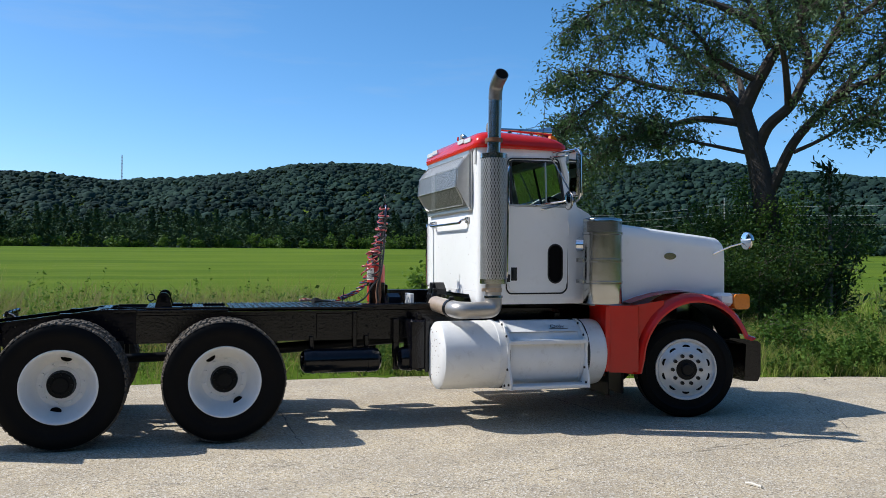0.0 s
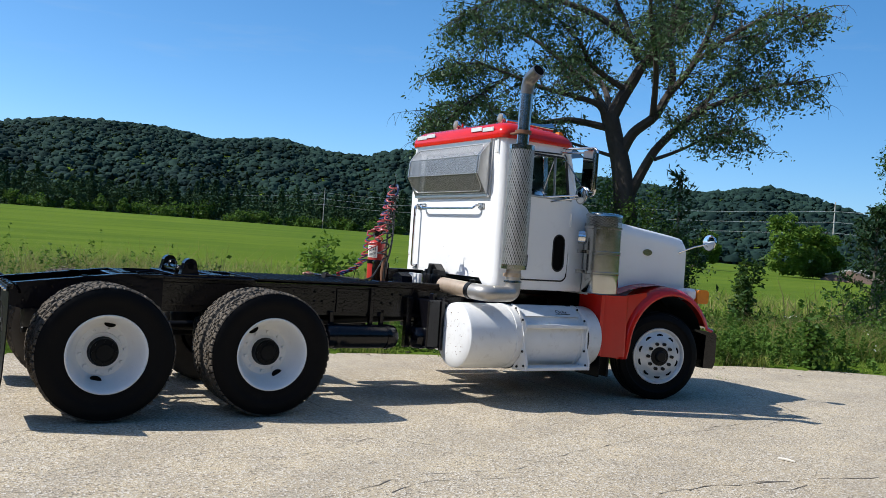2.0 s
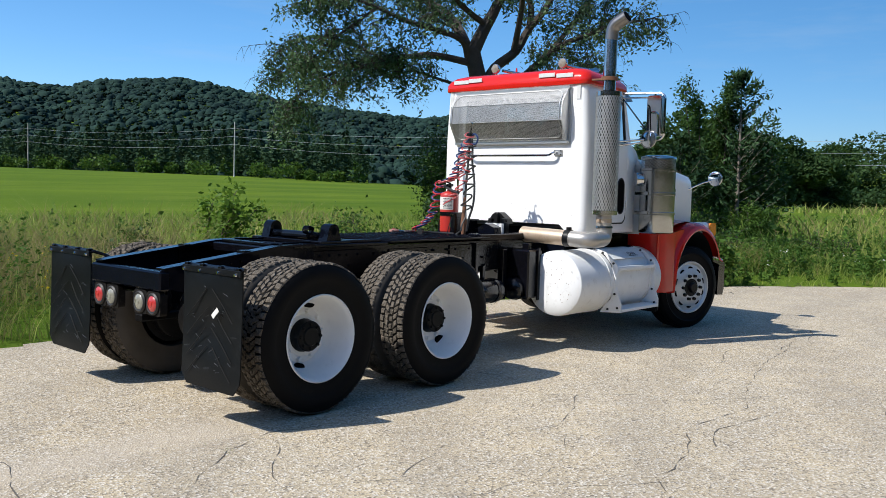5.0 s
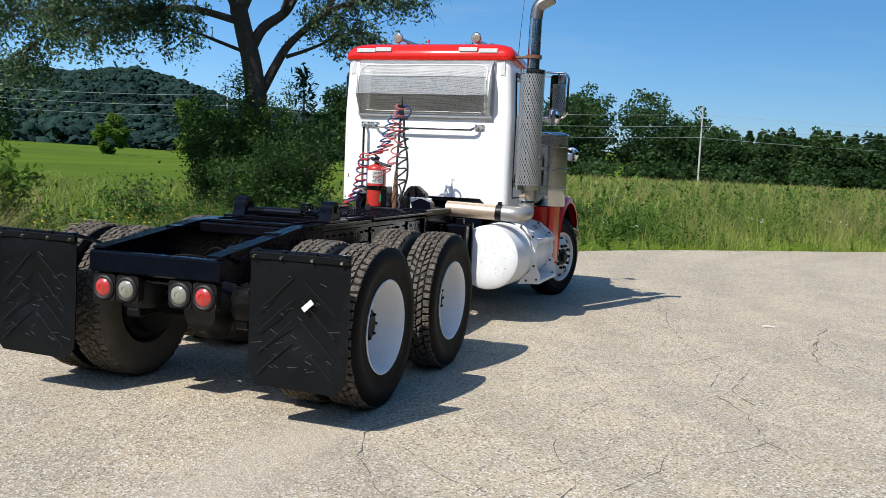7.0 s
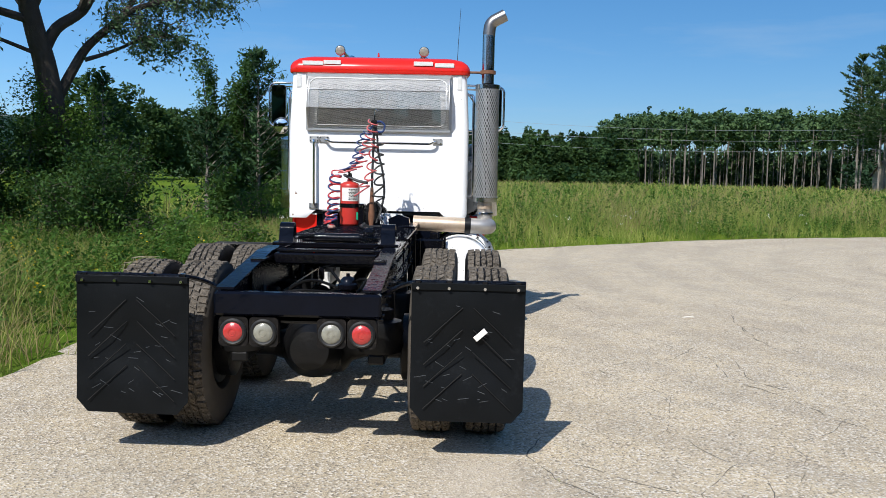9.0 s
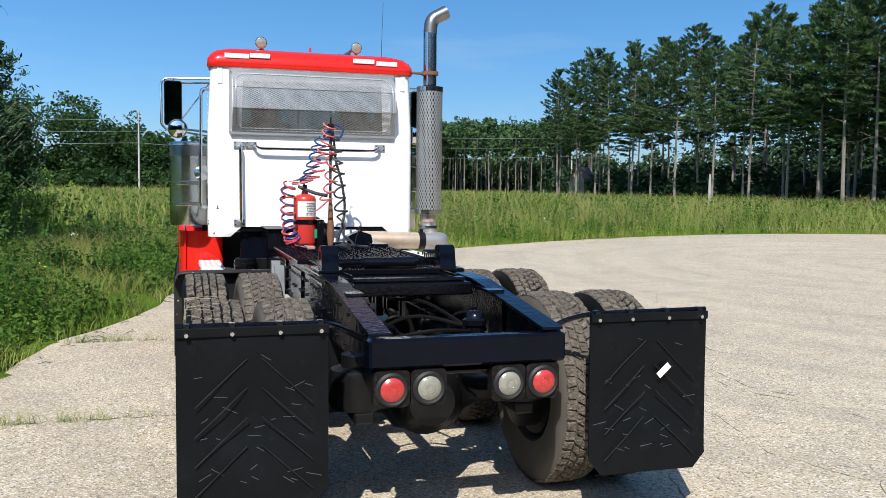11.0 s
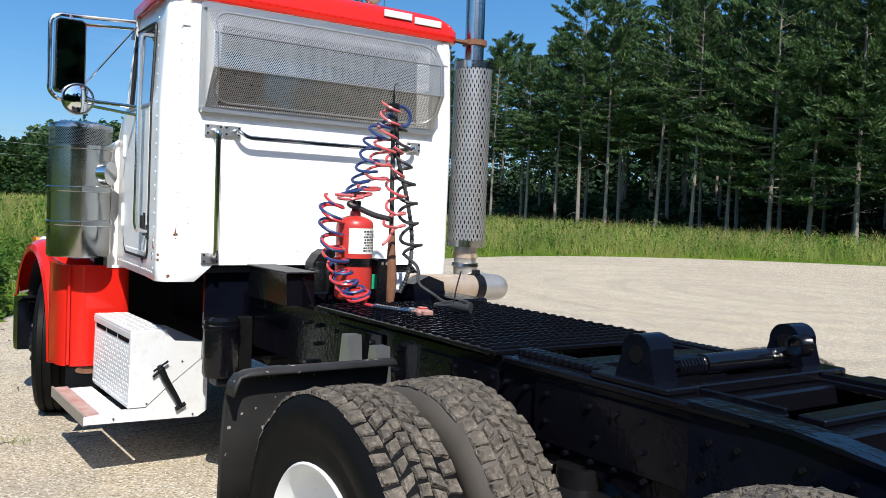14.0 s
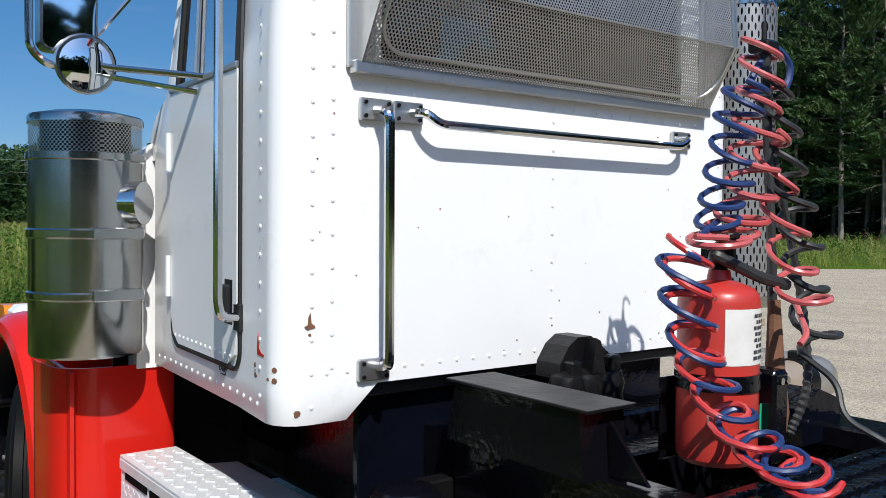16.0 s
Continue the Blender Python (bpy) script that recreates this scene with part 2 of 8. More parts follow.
FINEMESH = perforated("perforated_screen", (0.55, 0.55, 0.53), 0.010, 0.33, 0.3, 1.0, "az", 1.0, 1.6)
GLASS = glass("window_glass", (0.46, 0.57, 0.55))
MIRROR = surface("mirror_glass", (0.85, 0.86, 0.86), (0.83, 0.84, 0.84), 5.0, 0.03, 1.0, bumps=0, rough_var=0.01)


# ---- meshes ----
class M:
    """Vertices and faces gathered for one mesh."""

    def __init__(self):
        self.v, self.f = [], []

    def add(self, vs, fs, m=None):
        n = len(self.v)
        self.v += [tuple(m @ Vector(p)) if m else tuple(p) for p in vs]
        self.f += [tuple(n + i for i in f) for f in fs]
        return self

    def box(self, x0, y0, z0, x1, y1, z1, b=0.006, m=None):
        c, h = ((x0 + x1) / 2, (y0 + y1) / 2, (z0 + z1) / 2), (abs(x1 - x0) / 2, abs(y1 - y0) / 2, abs(z1 - z0) / 2)
        b = min(b, *(0.45 * e for e in h))
        if b <= 0:
            vs = [(c[0] + h[0] * i, c[1] + h[1] * j, c[2] + h[2] * k) for i in (-1, 1) for j in (-1, 1) for k in (-1, 1)]
            return self.add(vs, [(0, 1, 3, 2), (4, 6, 7, 5), (0, 4, 5, 1), (2, 3, 7, 6), (0, 2, 6, 4), (1, 5, 7, 3)], m)
        vs, ix = [], {}
        for i in (-1, 1):
            for j in (-1, 1):
                for k in (-1, 1):
                    for a in range(3):
                        s = (i, j, k)
                        ix[i, j, k, a] = len(vs)
                        vs.append(tuple(c[d] + s[d] * (h[d] - (0 if d == a else b)) for d in range(3)))
        fs = []
        for s in (-1, 1):
            fs.append([ix[s, -1, -1, 0], ix[s, 1, -1, 0], ix[s, 1, 1, 0], ix[s, -1, 1, 0]])
            fs.append([ix[-1, s, -1, 1], ix[1, s, -1, 1], ix[1, s, 1, 1], ix[-1, s, 1, 1]])
            fs.append([ix[-1, -1, s, 2], ix[1, -1, s, 2], ix[1, 1, s, 2], ix[-1, 1, s, 2]])
        for p in (-1, 1):
            for q in (-1, 1):
                fs.append([ix[-1, p, q, 1], ix[1, p, q, 1], ix[1, p, q, 2], ix[-1, p, q, 2]])
                fs.append([ix[p, -1, q, 0], ix[p, 1, q, 0], ix[p, 1, q, 2], ix[p, -1, q, 2]])
                fs.append([ix[p, q, -1, 0], ix[p, q, 1, 0], ix[p, q, 1, 1], ix[p, q, -1, 1]])
                for r in (-1, 1):
                    fs.append([ix[p, q, r, 0], ix[p, q, r, 1], ix[p, q, r, 2]])
        return self.add(vs, fs, m)

    def rings(self, rings, caps=True, close=True, loop=False):
        """Skin over rings of as many points each."""
        n, k = len(rings[0]), len(rings)
        fs = []
        for i in range(k if loop else k - 1):
            for j in range(n if close else n - 1):
                a, b = i * n, ((i + 1) % k) * n
                fs.append((a + j, a + (j + 1) % n, b + (j + 1) % n, b + j))
        if caps and not loop:
            fs += [tuple(range(n - 1, -1, -1)), tuple(range((k - 1) * n, k * n))]
        return self.add([p for r in rings for p in r], fs)

    def tube(self, pts, r, n=8, caps=True, loop=False):
        pts = [Vector(p) for p in pts]
        rs = [float(e) for e in r] if isinstance(r, (list, tuple)) else [r] * len(pts)
        up, out = None, []
        for i, p in enumerate(pts):
            a = pts[i - 1] if i or loop else p
            b = pts[(i + 1) % len(pts)] if i < len(pts) - 1 or loop else p
            d = (b - a).normalized()
            if up is None:
                up = d.orthogonal().normalized()
            up = (up - d * up.dot(d)).normalized()
            side = d.cross(up)
            out.append([p + rs[i] * (math.cos(2 * math.pi * j / n) * up + math.sin(2 * math.pi * j / n) * side) for j in range(n)])
        return self.rings(out, caps, True, loop)

    def cyl(self, p, q, r, r2=None, n=16):
        return self.tube([p, q], [r, r if r2 is None else r2], n)

    def lathe(self, prof, at=(0, 0, 0), axis="y", n=32, flip=1.0):
        """prof: radius, height along the axis. Ends at radius 0 are closed by caps of small radius."""
        out = []
        for r, h in prof:
            ring = []
            for j in range(n):
                c, s = r * math.cos(2 * math.pi * j / n), r * math.sin(2 * math.pi * j / n)
                q = {"x": (h * flip, c, s), "y": (c, h * flip, s), "z": (c, s, h * flip)}[axis]
                ring.append(tuple(at[k] + q[k] for k in range(3)))
            out.append(ring)
        return self.rings(out)

    def prism(self, poly, a, b, axis="y"):
        """A flat outline drawn out along an axis from a to b."""
        put = {"y": lambda p, h: (p[0], h, p[1]), "x": lambda p, h: (h, p[0], p[1]), "z": lambda p, h: (p[0], p[1], h)}[axis]
        return self.rings([[put(p, a) for p in poly], [put(p, b) for p in poly]])

    def sheet(self, nu, nv, fn):
        vs = [fn(i / nu, j / nv) for i in range(nu + 1) for j in range(nv + 1)]
        w = nv + 1
        return self.add(vs, [(i * w + j, (i + 1) * w + j, (i + 1) * w + j + 1, i * w + j + 1) for i in range(nu) for j in range(nv)])

    def mesh(self, name, smooth=True, angle=32):
        me = bpy.data.meshes.new(name)
        me.from_pydata(self.v, [], self.f)
        bm = bmesh.new()
        bm.from_mesh(me)
        bmesh.ops.recalc_face_normals(bm, faces=bm.faces)
        bm.to_mesh(me)
        bm.free()
        if smooth:
            me.polygons.foreach_set("use_smooth", [True] * len(me.polygons))
            me.set_sharp_from_angle(angle=radians(angle))
        return me


def part(name, m, material, parent=None, label="", smooth=True, angle=32, flat=False):
    """flat: keeps the broad faces flat beside rounded edges."""
    me = m.mesh(name, smooth, angle)
    me.materials.append(material)
    ob = new(name, me)
    if flat:
        ob.modifiers.new("flat_faces", "WEIGHTED_NORMAL").keep_sharp = True
    ob.parent = parent
    return tagged(ob, label)


def thing(name, label, category, group="", kind="", at=(0, 0, 0)):
    ob = new(name)
    ob.empty_display_size = 0.2
    ob.location = at
    return tagged(ob, label, category, group, kind)


def soup(name, verts, faces, material, kind="stuff", label="", category="", parent=None):
    """A mesh from arrays: many small faces of one size."""
    me = bpy.data.meshes.new(name)
    k = faces.shape[1]
    me.vertices.add(len(verts))
    me.vertices.foreach_set("co", np.ascontiguousarray(verts, dtype=np.float32).ravel())
    me.loops.add(faces.size)
    me.loops.foreach_set("vertex_index", np.ascontiguousarray(faces, dtype=np.int32).ravel())
    me.polygons.add(len(faces))
    me.polygons.foreach_set("loop_start", np.arange(0, faces.size, k, dtype=np.int32))
    me.update(calc_edges=True)
    me.materials.append(material)
    ob = new(name, me)
    ob.parent = parent
    return tagged(ob, label, category, kind=kind)


def arc(cx, cy, r, a0, a1, n):
    return [(cx + r * math.cos(radians(a0 + (a1 - a0) * i / n)), cy + r * math.sin(radians(a0 + (a1 - a0) * i / n))) for i in range(n + 1)]


def rounded(x0, y0, x1, y1, r, n=5):
    return arc(x1 - r, y1 - r, r, 0, 90, n) + arc(x0 + r, y1 - r, r, 90, 180, n) + arc(x0 + r, y0 + r, r, 180, 270, n) + arc(x1 - r, y0 + r, r, 270, 360, n)


def bend(pts, r, n=6):
    """A path with its corners rounded."""
    pts = [Vector(p) for p in pts]
    out = [pts[0]]
    for a, b, c in zip(pts, pts[1:], pts[2:]):
        u, w = (a - b), (c - b)
        k = min(r, 0.45 * u.length, 0.45 * w.length)
        p, q = b + u.normalized() * k, b + w.normalized() * k
        out += [p.lerp(b, s / n).lerp(b.lerp(q, s / n), s / n) for s in range(n + 1)]
    return out + [pts[-1]]

# ---- ground ----
LOT_EDGE = [(-60, 2.9), (-20, 2.8), (-6, 2.7), (0, 2.7), (2.6, 2.68), (4.2, 2.5), (5.3, 2.0), (6.7, 1.5), (8.4, 1.25), (9.8, 0.85), (11.3, 0.0), (12.9, -1.3), (14.4, -3.0), (16.2, -5.2), (17.9, -7.4), (19.6, -10.4), (21.0, -13.4), (22.2, -17.2),
            (22.5, -21.0), (21.6, -25.2), (19.4, -29.8), (16.6, -33.6), (11, -38), (0, -41), (-20, -42), (-60, -42)]


def smooth_line(pts, n):
    out = []
    for i in range(len(pts) - 1):
        p0, p1, p2, p3 = (Vector(pts[max(0, min(len(pts) - 1, k))]) for k in (i - 1, i, i + 1, i + 2))
        for j in range(n):
            t = j / n
            out.append(0.5 * (2 * p1 + (p2 - p0) * t + (2 * p0 - 5 * p1 + 4 * p2 - p3) * t * t + (3 * p1 - p0 - 3 * p2 + p3) * t ** 3))
    return out + [Vector(pts[-1])]


EDGE = smooth_line(LOT_EDGE, 8)
EDGE = [p + Vector((noise.noise((p.x * 0.9, p.y * 0.9, 3.0)), noise.noise((p.x * 0.9, p.y * 0.9, 8.0)))) * 0.10 for p in EDGE]
EDGE_A = np.array([tuple(p) for p in EDGE])


def off_lot(pts):
    """Distance outside the paved lot, negative on it."""
    a, b = EDGE_A, np.roll(EDGE_A, -1, 0)
    best = np.full(len(pts), 1e9)
    odd = np.zeros(len(pts), bool)
    for p, q in zip(a, b):
        d = q - p
        t = np.clip(((pts - p) @ d) / (d @ d + 1e-12), 0, 1)
        best = np.minimum(best, np.hypot(*(pts - p - t[:, None] * d).T))
        cross = (p[1] > pts[:, 1]) != (q[1] > pts[:, 1])
        odd ^= cross & (pts[:, 0] < (q[0] - p[0]) * (pts[:, 1] - p[1]) / (q[1] - p[1] + 1e-12) + p[0])
    return np.where(odd, -best, best)


RISE_AZ = [-180, -120, -60, 10, 30, 38, 44, 54, 75, 105, 140, 180]
RISE_Z = [2.0, 0.3, 0.0, 0.2, 1.0, 2.2, 2.9, 4.2, 4.9, 4.9, 4.0, 2.0]
HILL_AZ = [-180, -120, -60, 0, 20, 30, 33, 36, 38.6, 42.4, 47.5, 52, 55, 57.5, 62, 64.5, 66.5, 69.7, 74, 77, 82.5, 86, 90, 94.3, 98, 101, 115, 140, 180]
HILL_EL = [1.0, 0.6, 0.6, 1.2, 2.4, 3.0, 3.42, 4.32, 4.92, 4.42, 4.82, 5.32, 5.82, 6.22, 5.82, 5.32, 5.37, 5.92, 5.52, 5.97, 5.92, 5.27, 4.87, 4.57, 4.92, 4.82, 4.8, 4.0, 1.0]


def ease(a, b, v):
    t = np.clip((v - a) / (b - a), 0, 1)
    return t * t * (3 - 2 * t)


def ground_z(x, y):
    x, y = np.asarray(x, float), np.asarray(y, float)
    r, az = np.hypot(x + 3, y + 4), np.degrees(np.arctan2(y + 4, x + 3))
    z = np.interp(az, RISE_AZ, RISE_Z) * ease(25, 320, r)
    top = 1.5 + 1050 * np.tan(np.radians(np.interp(az, HILL_AZ, HILL_EL))) - 9.0
    a = np.radians(az)
    spurs = (3.0 * np.sin(52 * a + 0.004 * r) + 2.2 * np.sin(91 * a - 0.007 * r + 1)) * ease(440, 600, r) * (1 - ease(640, 860, r)) * np.clip((top - z) / 60, 0, 1)
    return z + spurs + np.maximum(0, top - z) * ease(430, 1050, r) ** 0.85 - 0.25 * np.maximum(0, top - z) * ease(1050, 2400, r)


def make_ground():
    radii = np.concatenate([np.linspace(0, 40, 41), np.geomspace(42, 4500, 70)])
    az = np.radians(np.linspace(-180, 180, 241)[:-1])
    R, A = np.meshgrid(radii[1:], az, indexing="ij")
    X, Y = R * np.cos(A) - 3, R * np.sin(A) - 4
    d = off_lot(np.stack([X.ravel(), Y.ravel()], 1)).reshape(X.shape)
    rough = np.array([noise.noise((x * 0.35, y * 0.35, 0)) for x, y in zip(X.ravel(), Y.ravel())]).reshape(X.shape)
    Z = ground_z(X, Y) + np.where(d > 0, 0.02 + 0.05 * np.clip(d, 0, 1) + 0.06 * rough * np.clip(d / 2, 0, 1), -0.12)
    V = np.concatenate([[[-3, -4, -0.12]], np.stack([X, Y, Z], -1).reshape(-1, 3)])
    n, k = len(az), len(radii) - 1
    i, j = np.meshgrid(np.arange(k - 1), np.arange(n), indexing="ij")
    a = 1 + i * n + j
    b = 1 + i * n + (j + 1) % n
    F = np.stack([a, a + n, b + n, b], -1).reshape(-1, 4)
    ob = soup("ground", V, F, MEADOW, "structure", "green meadow and hay field running out to wooded hills", "ground")
    ob.data.polygons.foreach_set("use_smooth", [True] * len(ob.data.polygons))


def meadow_mat():
    m, nt, p = node_mat("meadow")
    co = coords(nt)
    stretch = nt.nodes.new("ShaderNodeMapping")
    stretch.inputs["Scale"].default_value = (0.22, 1.0, 1.0)
    nt.links.new(co, stretch.inputs[0])
    bands = noise_tex(nt, stretch.outputs[0], 0.08, 6.0, 0.65)
    tuft = noise_tex(nt, co, 3.0, 6.0, 0.7)
    col = mix(nt, ramp(nt, bands, ((0.40, (0, 0, 0)), (0.60, (1, 1, 1)))), (0.058, 0.112, 0.008), (0.112, 0.168, 0.012))
    col = mix(nt, calc(nt, "MULTIPLY_ADD", tuft, 0.9, -0.2), col, (0.10, 0.135, 0.03))
    blot = noise_tex(nt, stretch.outputs[0], 0.35, 6.0, 0.7)
    col = mix(nt, ramp(nt, blot, ((0.52, (0, 0, 0)), (0.74, (0.55, 0.55, 0.55)))), col, (0.17, 0.20, 0.04))
    nt.links.new(col, p.inputs["Base Color"])
    p.inputs["Roughness"].default_value = 0.9
    p.inputs["Specular IOR Level"].default_value = 0.02
    bump(nt, p, tuft, 0.8, 0.12)
    return m


def asphalt_mat():
    m, nt, p = node_mat("old_chip_seal")
    co = coords(nt)
    grain = noise_tex(nt, co, 85.0, 2.0, 0.6)
    stone = nt.nodes.new("ShaderNodeTexVoronoi")
    stone.inputs["Scale"].default_value = 82.0
    nt.links.new(co, stone.inputs["Vector"])
    patch = noise_tex(nt, co, 0.22, 5.0, 0.6)
    mid = noise_tex(nt, co, 2.2, 5.0, 0.65)
    col = mix(nt, ramp(nt, patch, ((0.35, (0, 0, 0)), (0.68, (1, 1, 1)))), (0.425, 0.345, 0.230), (0.525, 0.433, 0.293))
    col = mix(nt, ramp(nt, mid, ((0.40, (0.35, 0.35, 0.35)), (0.62, (0, 0, 0)))), col, (0.25, 0.225, 0.19))
    sep = nt.nodes.new("ShaderNodeSeparateColor")
    nt.links.new(stone.outputs["Color"], sep.inputs[0])
    col = mix(nt, ramp(nt, sep.outputs[0], ((0.0, (0.9, 0.9, 0.9)), (0.28, (0.28, 0.28, 0.28)), (0.55, (0, 0, 0)))), col, (0.14, 0.12, 0.096))
    col = mix(nt, ramp(nt, sep.outputs[1], ((0.66, (0, 0, 0)), (0.94, (0.8, 0.8, 0.8)))), col, (0.66, 0.605, 0.515))
    stain = noise_tex(nt, co, 0.55, 3.0, 0.5)
    col = mix(nt, ramp(nt, stain, ((0.66, (0, 0, 0)), (0.76, (0.4, 0.4, 0.4)))), col, (0.20, 0.18, 0.15))
    arcs = nt.nodes.new("ShaderNodeTexWave")
    arcs.wave_type, arcs.rings_direction = "RINGS", "Z"
    for key, val in (("Scale", 0.22), ("Distortion", 5.0), ("Detail", 4.0), ("Detail Scale", 0.8)):
        arcs.inputs[key].default_value = val
    shift = nt.nodes.new("ShaderNodeMapping")
    shift.inputs["Location"].default_value = (-10.0, 15.0, 0.0)
    nt.links.new(co, shift.inputs[0])
    nt.links.new(shift.outputs[0], arcs.inputs["Vector"])
    col = mix(nt, ramp(nt, arcs.outputs["Fac"], ((0.55, (0, 0, 0)), (0.95, (0.16, 0.16, 0.16)))), col, (0.22, 0.19, 0.15))
    sepx = nt.nodes.new("ShaderNodeSeparateXYZ")
    nt.links.new(co, sepx.inputs[0])
    wob = calc(nt, "MULTIPLY_ADD", noise_tex(nt, co, 1.6, 5.0, 0.7), 0.5, -0.25)
    def streak(y, half, x0, x1):
        d = calc(nt, "ABSOLUTE", calc(nt, "SUBTRACT", calc(nt, "ADD", sepx.outputs[1], wob), y))
        side = calc(nt, "SUBTRACT", 1.0, calc(nt, "SMOOTH_MIN", calc(nt, "DIVIDE", d, half), 1.0, 0.15))
        along = ramp(nt, calc(nt, "DIVIDE", calc(nt, "SUBTRACT", sepx.outputs[0], x0), x1 - x0), ((0.0, (0, 0, 0)), (0.35, (1, 1, 1)), (0.85, (1, 1, 1)), (1.0, (0, 0, 0))))
        return calc(nt, "MULTIPLY", calc(nt, "MULTIPLY", side, along), 0.6)
    col = mix(nt, streak(-1.02, 0.42, -4.4, -0.9), col, (0.47, 0.40, 0.31))
    col = mix(nt, calc(nt, "MULTIPLY", streak(-1.28, 0.10, -3.0, -1.1), 0.32), col, (0.20, 0.165, 0.125))
    col = mix(nt, calc(nt, "MULTIPLY", streak(1.0, 0.30, -5.0, -0.9), 0.4), col, (0.30, 0.26, 0.20))
    nt.links.new(col, p.inputs["Base Color"])
    p.inputs["Roughness"].default_value = 0.9
    p.inputs["Specular IOR Level"].default_value = 0.25
    bump(nt, p, calc(nt, "ADD", grain, stone.outputs["Distance"]), 0.6, 0.006)
    return m


MEADOW = meadow_mat()
make_ground()
ASPHALT = asphalt_mat()
CRACK = surface("crack", (0.075, 0.066, 0.054), (0.14, 0.12, 0.095), 6.0, 0.95, bumps=0.3)
lot = M()
lot.add([(p.x, p.y, 0.0) for p in EDGE] + [(p.x, p.y, -0.16) for p in EDGE],
        [tuple(range(len(EDGE)))] + [(i, (i + 1) % len(EDGE), len(EDGE) + (i + 1) % len(EDGE), len(EDGE) + i) for i in range(len(EDGE))])
lot_ob = tagged(part("pavement", lot, ASPHALT, label="pale worn chip-seal lot with hairline cracks", smooth=False), category="pavement", kind="structure")


def crack(pts, w=0.012, seed=0):
    rng = random.Random(seed)
    line = [Vector(p) for p in pts]
    dense = []
    for a, b in zip(line, line[1:]):
        k = max(2, int((b - a).length / 0.10))
        dense += [a.lerp(b, i / k) for i in range(k)]
    dense.append(line[-1])
    m, L, R = M(), [], []
    drift = 0.0
    for i, p in enumerate(dense):
        d = (dense[min(i + 1, len(dense) - 1)] - dense[max(i - 1, 0)]).normalized()
        nrm = Vector((-d.y, d.x))
        drift = 0.75 * drift + rng.uniform(-0.022, 0.022)
        c, ww = p + nrm * drift, w * max(0.0, rng.uniform(-0.2, 0.7))
        L.append((*(c + nrm * ww), 0.003)), R.append((*(c - nrm * ww), 0.003))
    m.rings([L, R], caps=False, close=False)
    ob = part("crack", m, CRACK, lot_ob, smooth=False)
    return ob


# ---- plants ----
def cards(c, size, rng, flat=0.0, long=1.8, along=None, spread=0.6):
    """Small four-cornered leaves at the places c, turned at random or roughly along a direction; flat presses them towards level."""
    n = len(c)
    u = rng.normal(size=(n, 3))
    if along is not None:
        u = along + spread * u
    u[:, 2] *= 1 - flat
    u /= np.linalg.norm(u, axis=1)[:, None]
    w = rng.normal(size=(n, 3))
    w[:, 2] *= 1 - flat
    w -= u * (w * u).sum(1)[:, None]
    w /= np.linalg.norm(w, axis=1)[:, None] + 1e-9
    s = size * rng.uniform(0.55, 1.35, (n, 1))
    a, b = u * s * long / 2, w * s / 2
    V = np.stack([c - a, c + b * rng.uniform(0.6, 1.1, (n, 1)), c + a, c - b * rng.uniform(0.6, 1.1, (n, 1))], 1).reshape(-1, 3)
    return V, np.arange(4 * n).reshape(-1, 4)


def join(parts_):
    vs, fs, k = [], [], 0
    for v, f in parts_:
        vs.append(v), fs.append(f + k)
        k += len(v)
    return np.concatenate(vs), np.concatenate(fs)


LEAF = leafy("tree_leaves", (0.028, 0.068, 0.032), (0.118, 0.180, 0.090), 0.22, 0.45)
BUSH = leafy("bush_leaves", (0.030, 0.075, 0.013), (0.095, 0.170, 0.030), 0.32, 0.5)
# darker copy of the bush leaves, with the shrubs' shade in the colour
SHADEBUSH = leafy("shaded_shrub_leaves", (0.012, 0.036, 0.010), (0.056, 0.112, 0.026), 0.25, 0.5)
WEEDLEAF = leafy("weed_leaves", (0.034, 0.088, 0.014), (0.130, 0.225, 0.040), 0.35, 0.6, 0.5)
BRIGHT = leafy("sapling_leaves", (0.07, 0.14, 0.018), (0.15, 0.24, 0.03), 0.4, 0.5)
FIELDLEAF = leafy("field_tree_leaves", (0.055, 0.115, 0.016), (0.13, 0.21, 0.03), 0.4, 0.5, 0.3)
NEEDLE = leafy("pine_needles", (0.012, 0.035, 0.017), (0.090, 0.146, 0.055), 0.16, 0.6, 0.5)
YOUNGNEEDLE = leafy("young_pine_needles", (0.010, 0.030, 0.014), (0.052, 0.100, 0.036), 0.10, 0.6, 0.5)
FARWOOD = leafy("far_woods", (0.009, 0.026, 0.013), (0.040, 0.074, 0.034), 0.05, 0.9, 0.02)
# distance haze put into the colours as blue; mottling stands for sunlit ridges
HAZY_HILLWOOD = leafy("hill_woods", (0.008, 0.022, 0.020), (0.026, 0.055, 0.041), 0.05, 0.9, 0.014, 0.55)
hill_nt = HAZY_HILLWOOD.node_tree
bump(hill_nt, hill_nt.nodes["Principled BSDF"], noise_tex(hill_nt, coords(hill_nt), 0.5, 4.0, 0.6), 0.35, 1.4)
MIDWOOD = leafy("meadow_woods", (0.011, 0.031, 0.012), (0.050, 0.092, 0.028), 0.25, 0.7, 0.12)
GRASS = leafy("weeds", (0.105, 0.195, 0.024), (0.400, 0.420, 0.115), 0.4, 0.7, 0.33)
STRAW = leafy("dry_stalks", (0.24, 0.19, 0.085), (0.36, 0.29, 0.14), 0.3, 0.7, 0.6)
FLOWER = leafy("yellow_flowers", (0.55, 0.38, 0.01), (0.70, 0.52, 0.03), 0.2, 0.6)
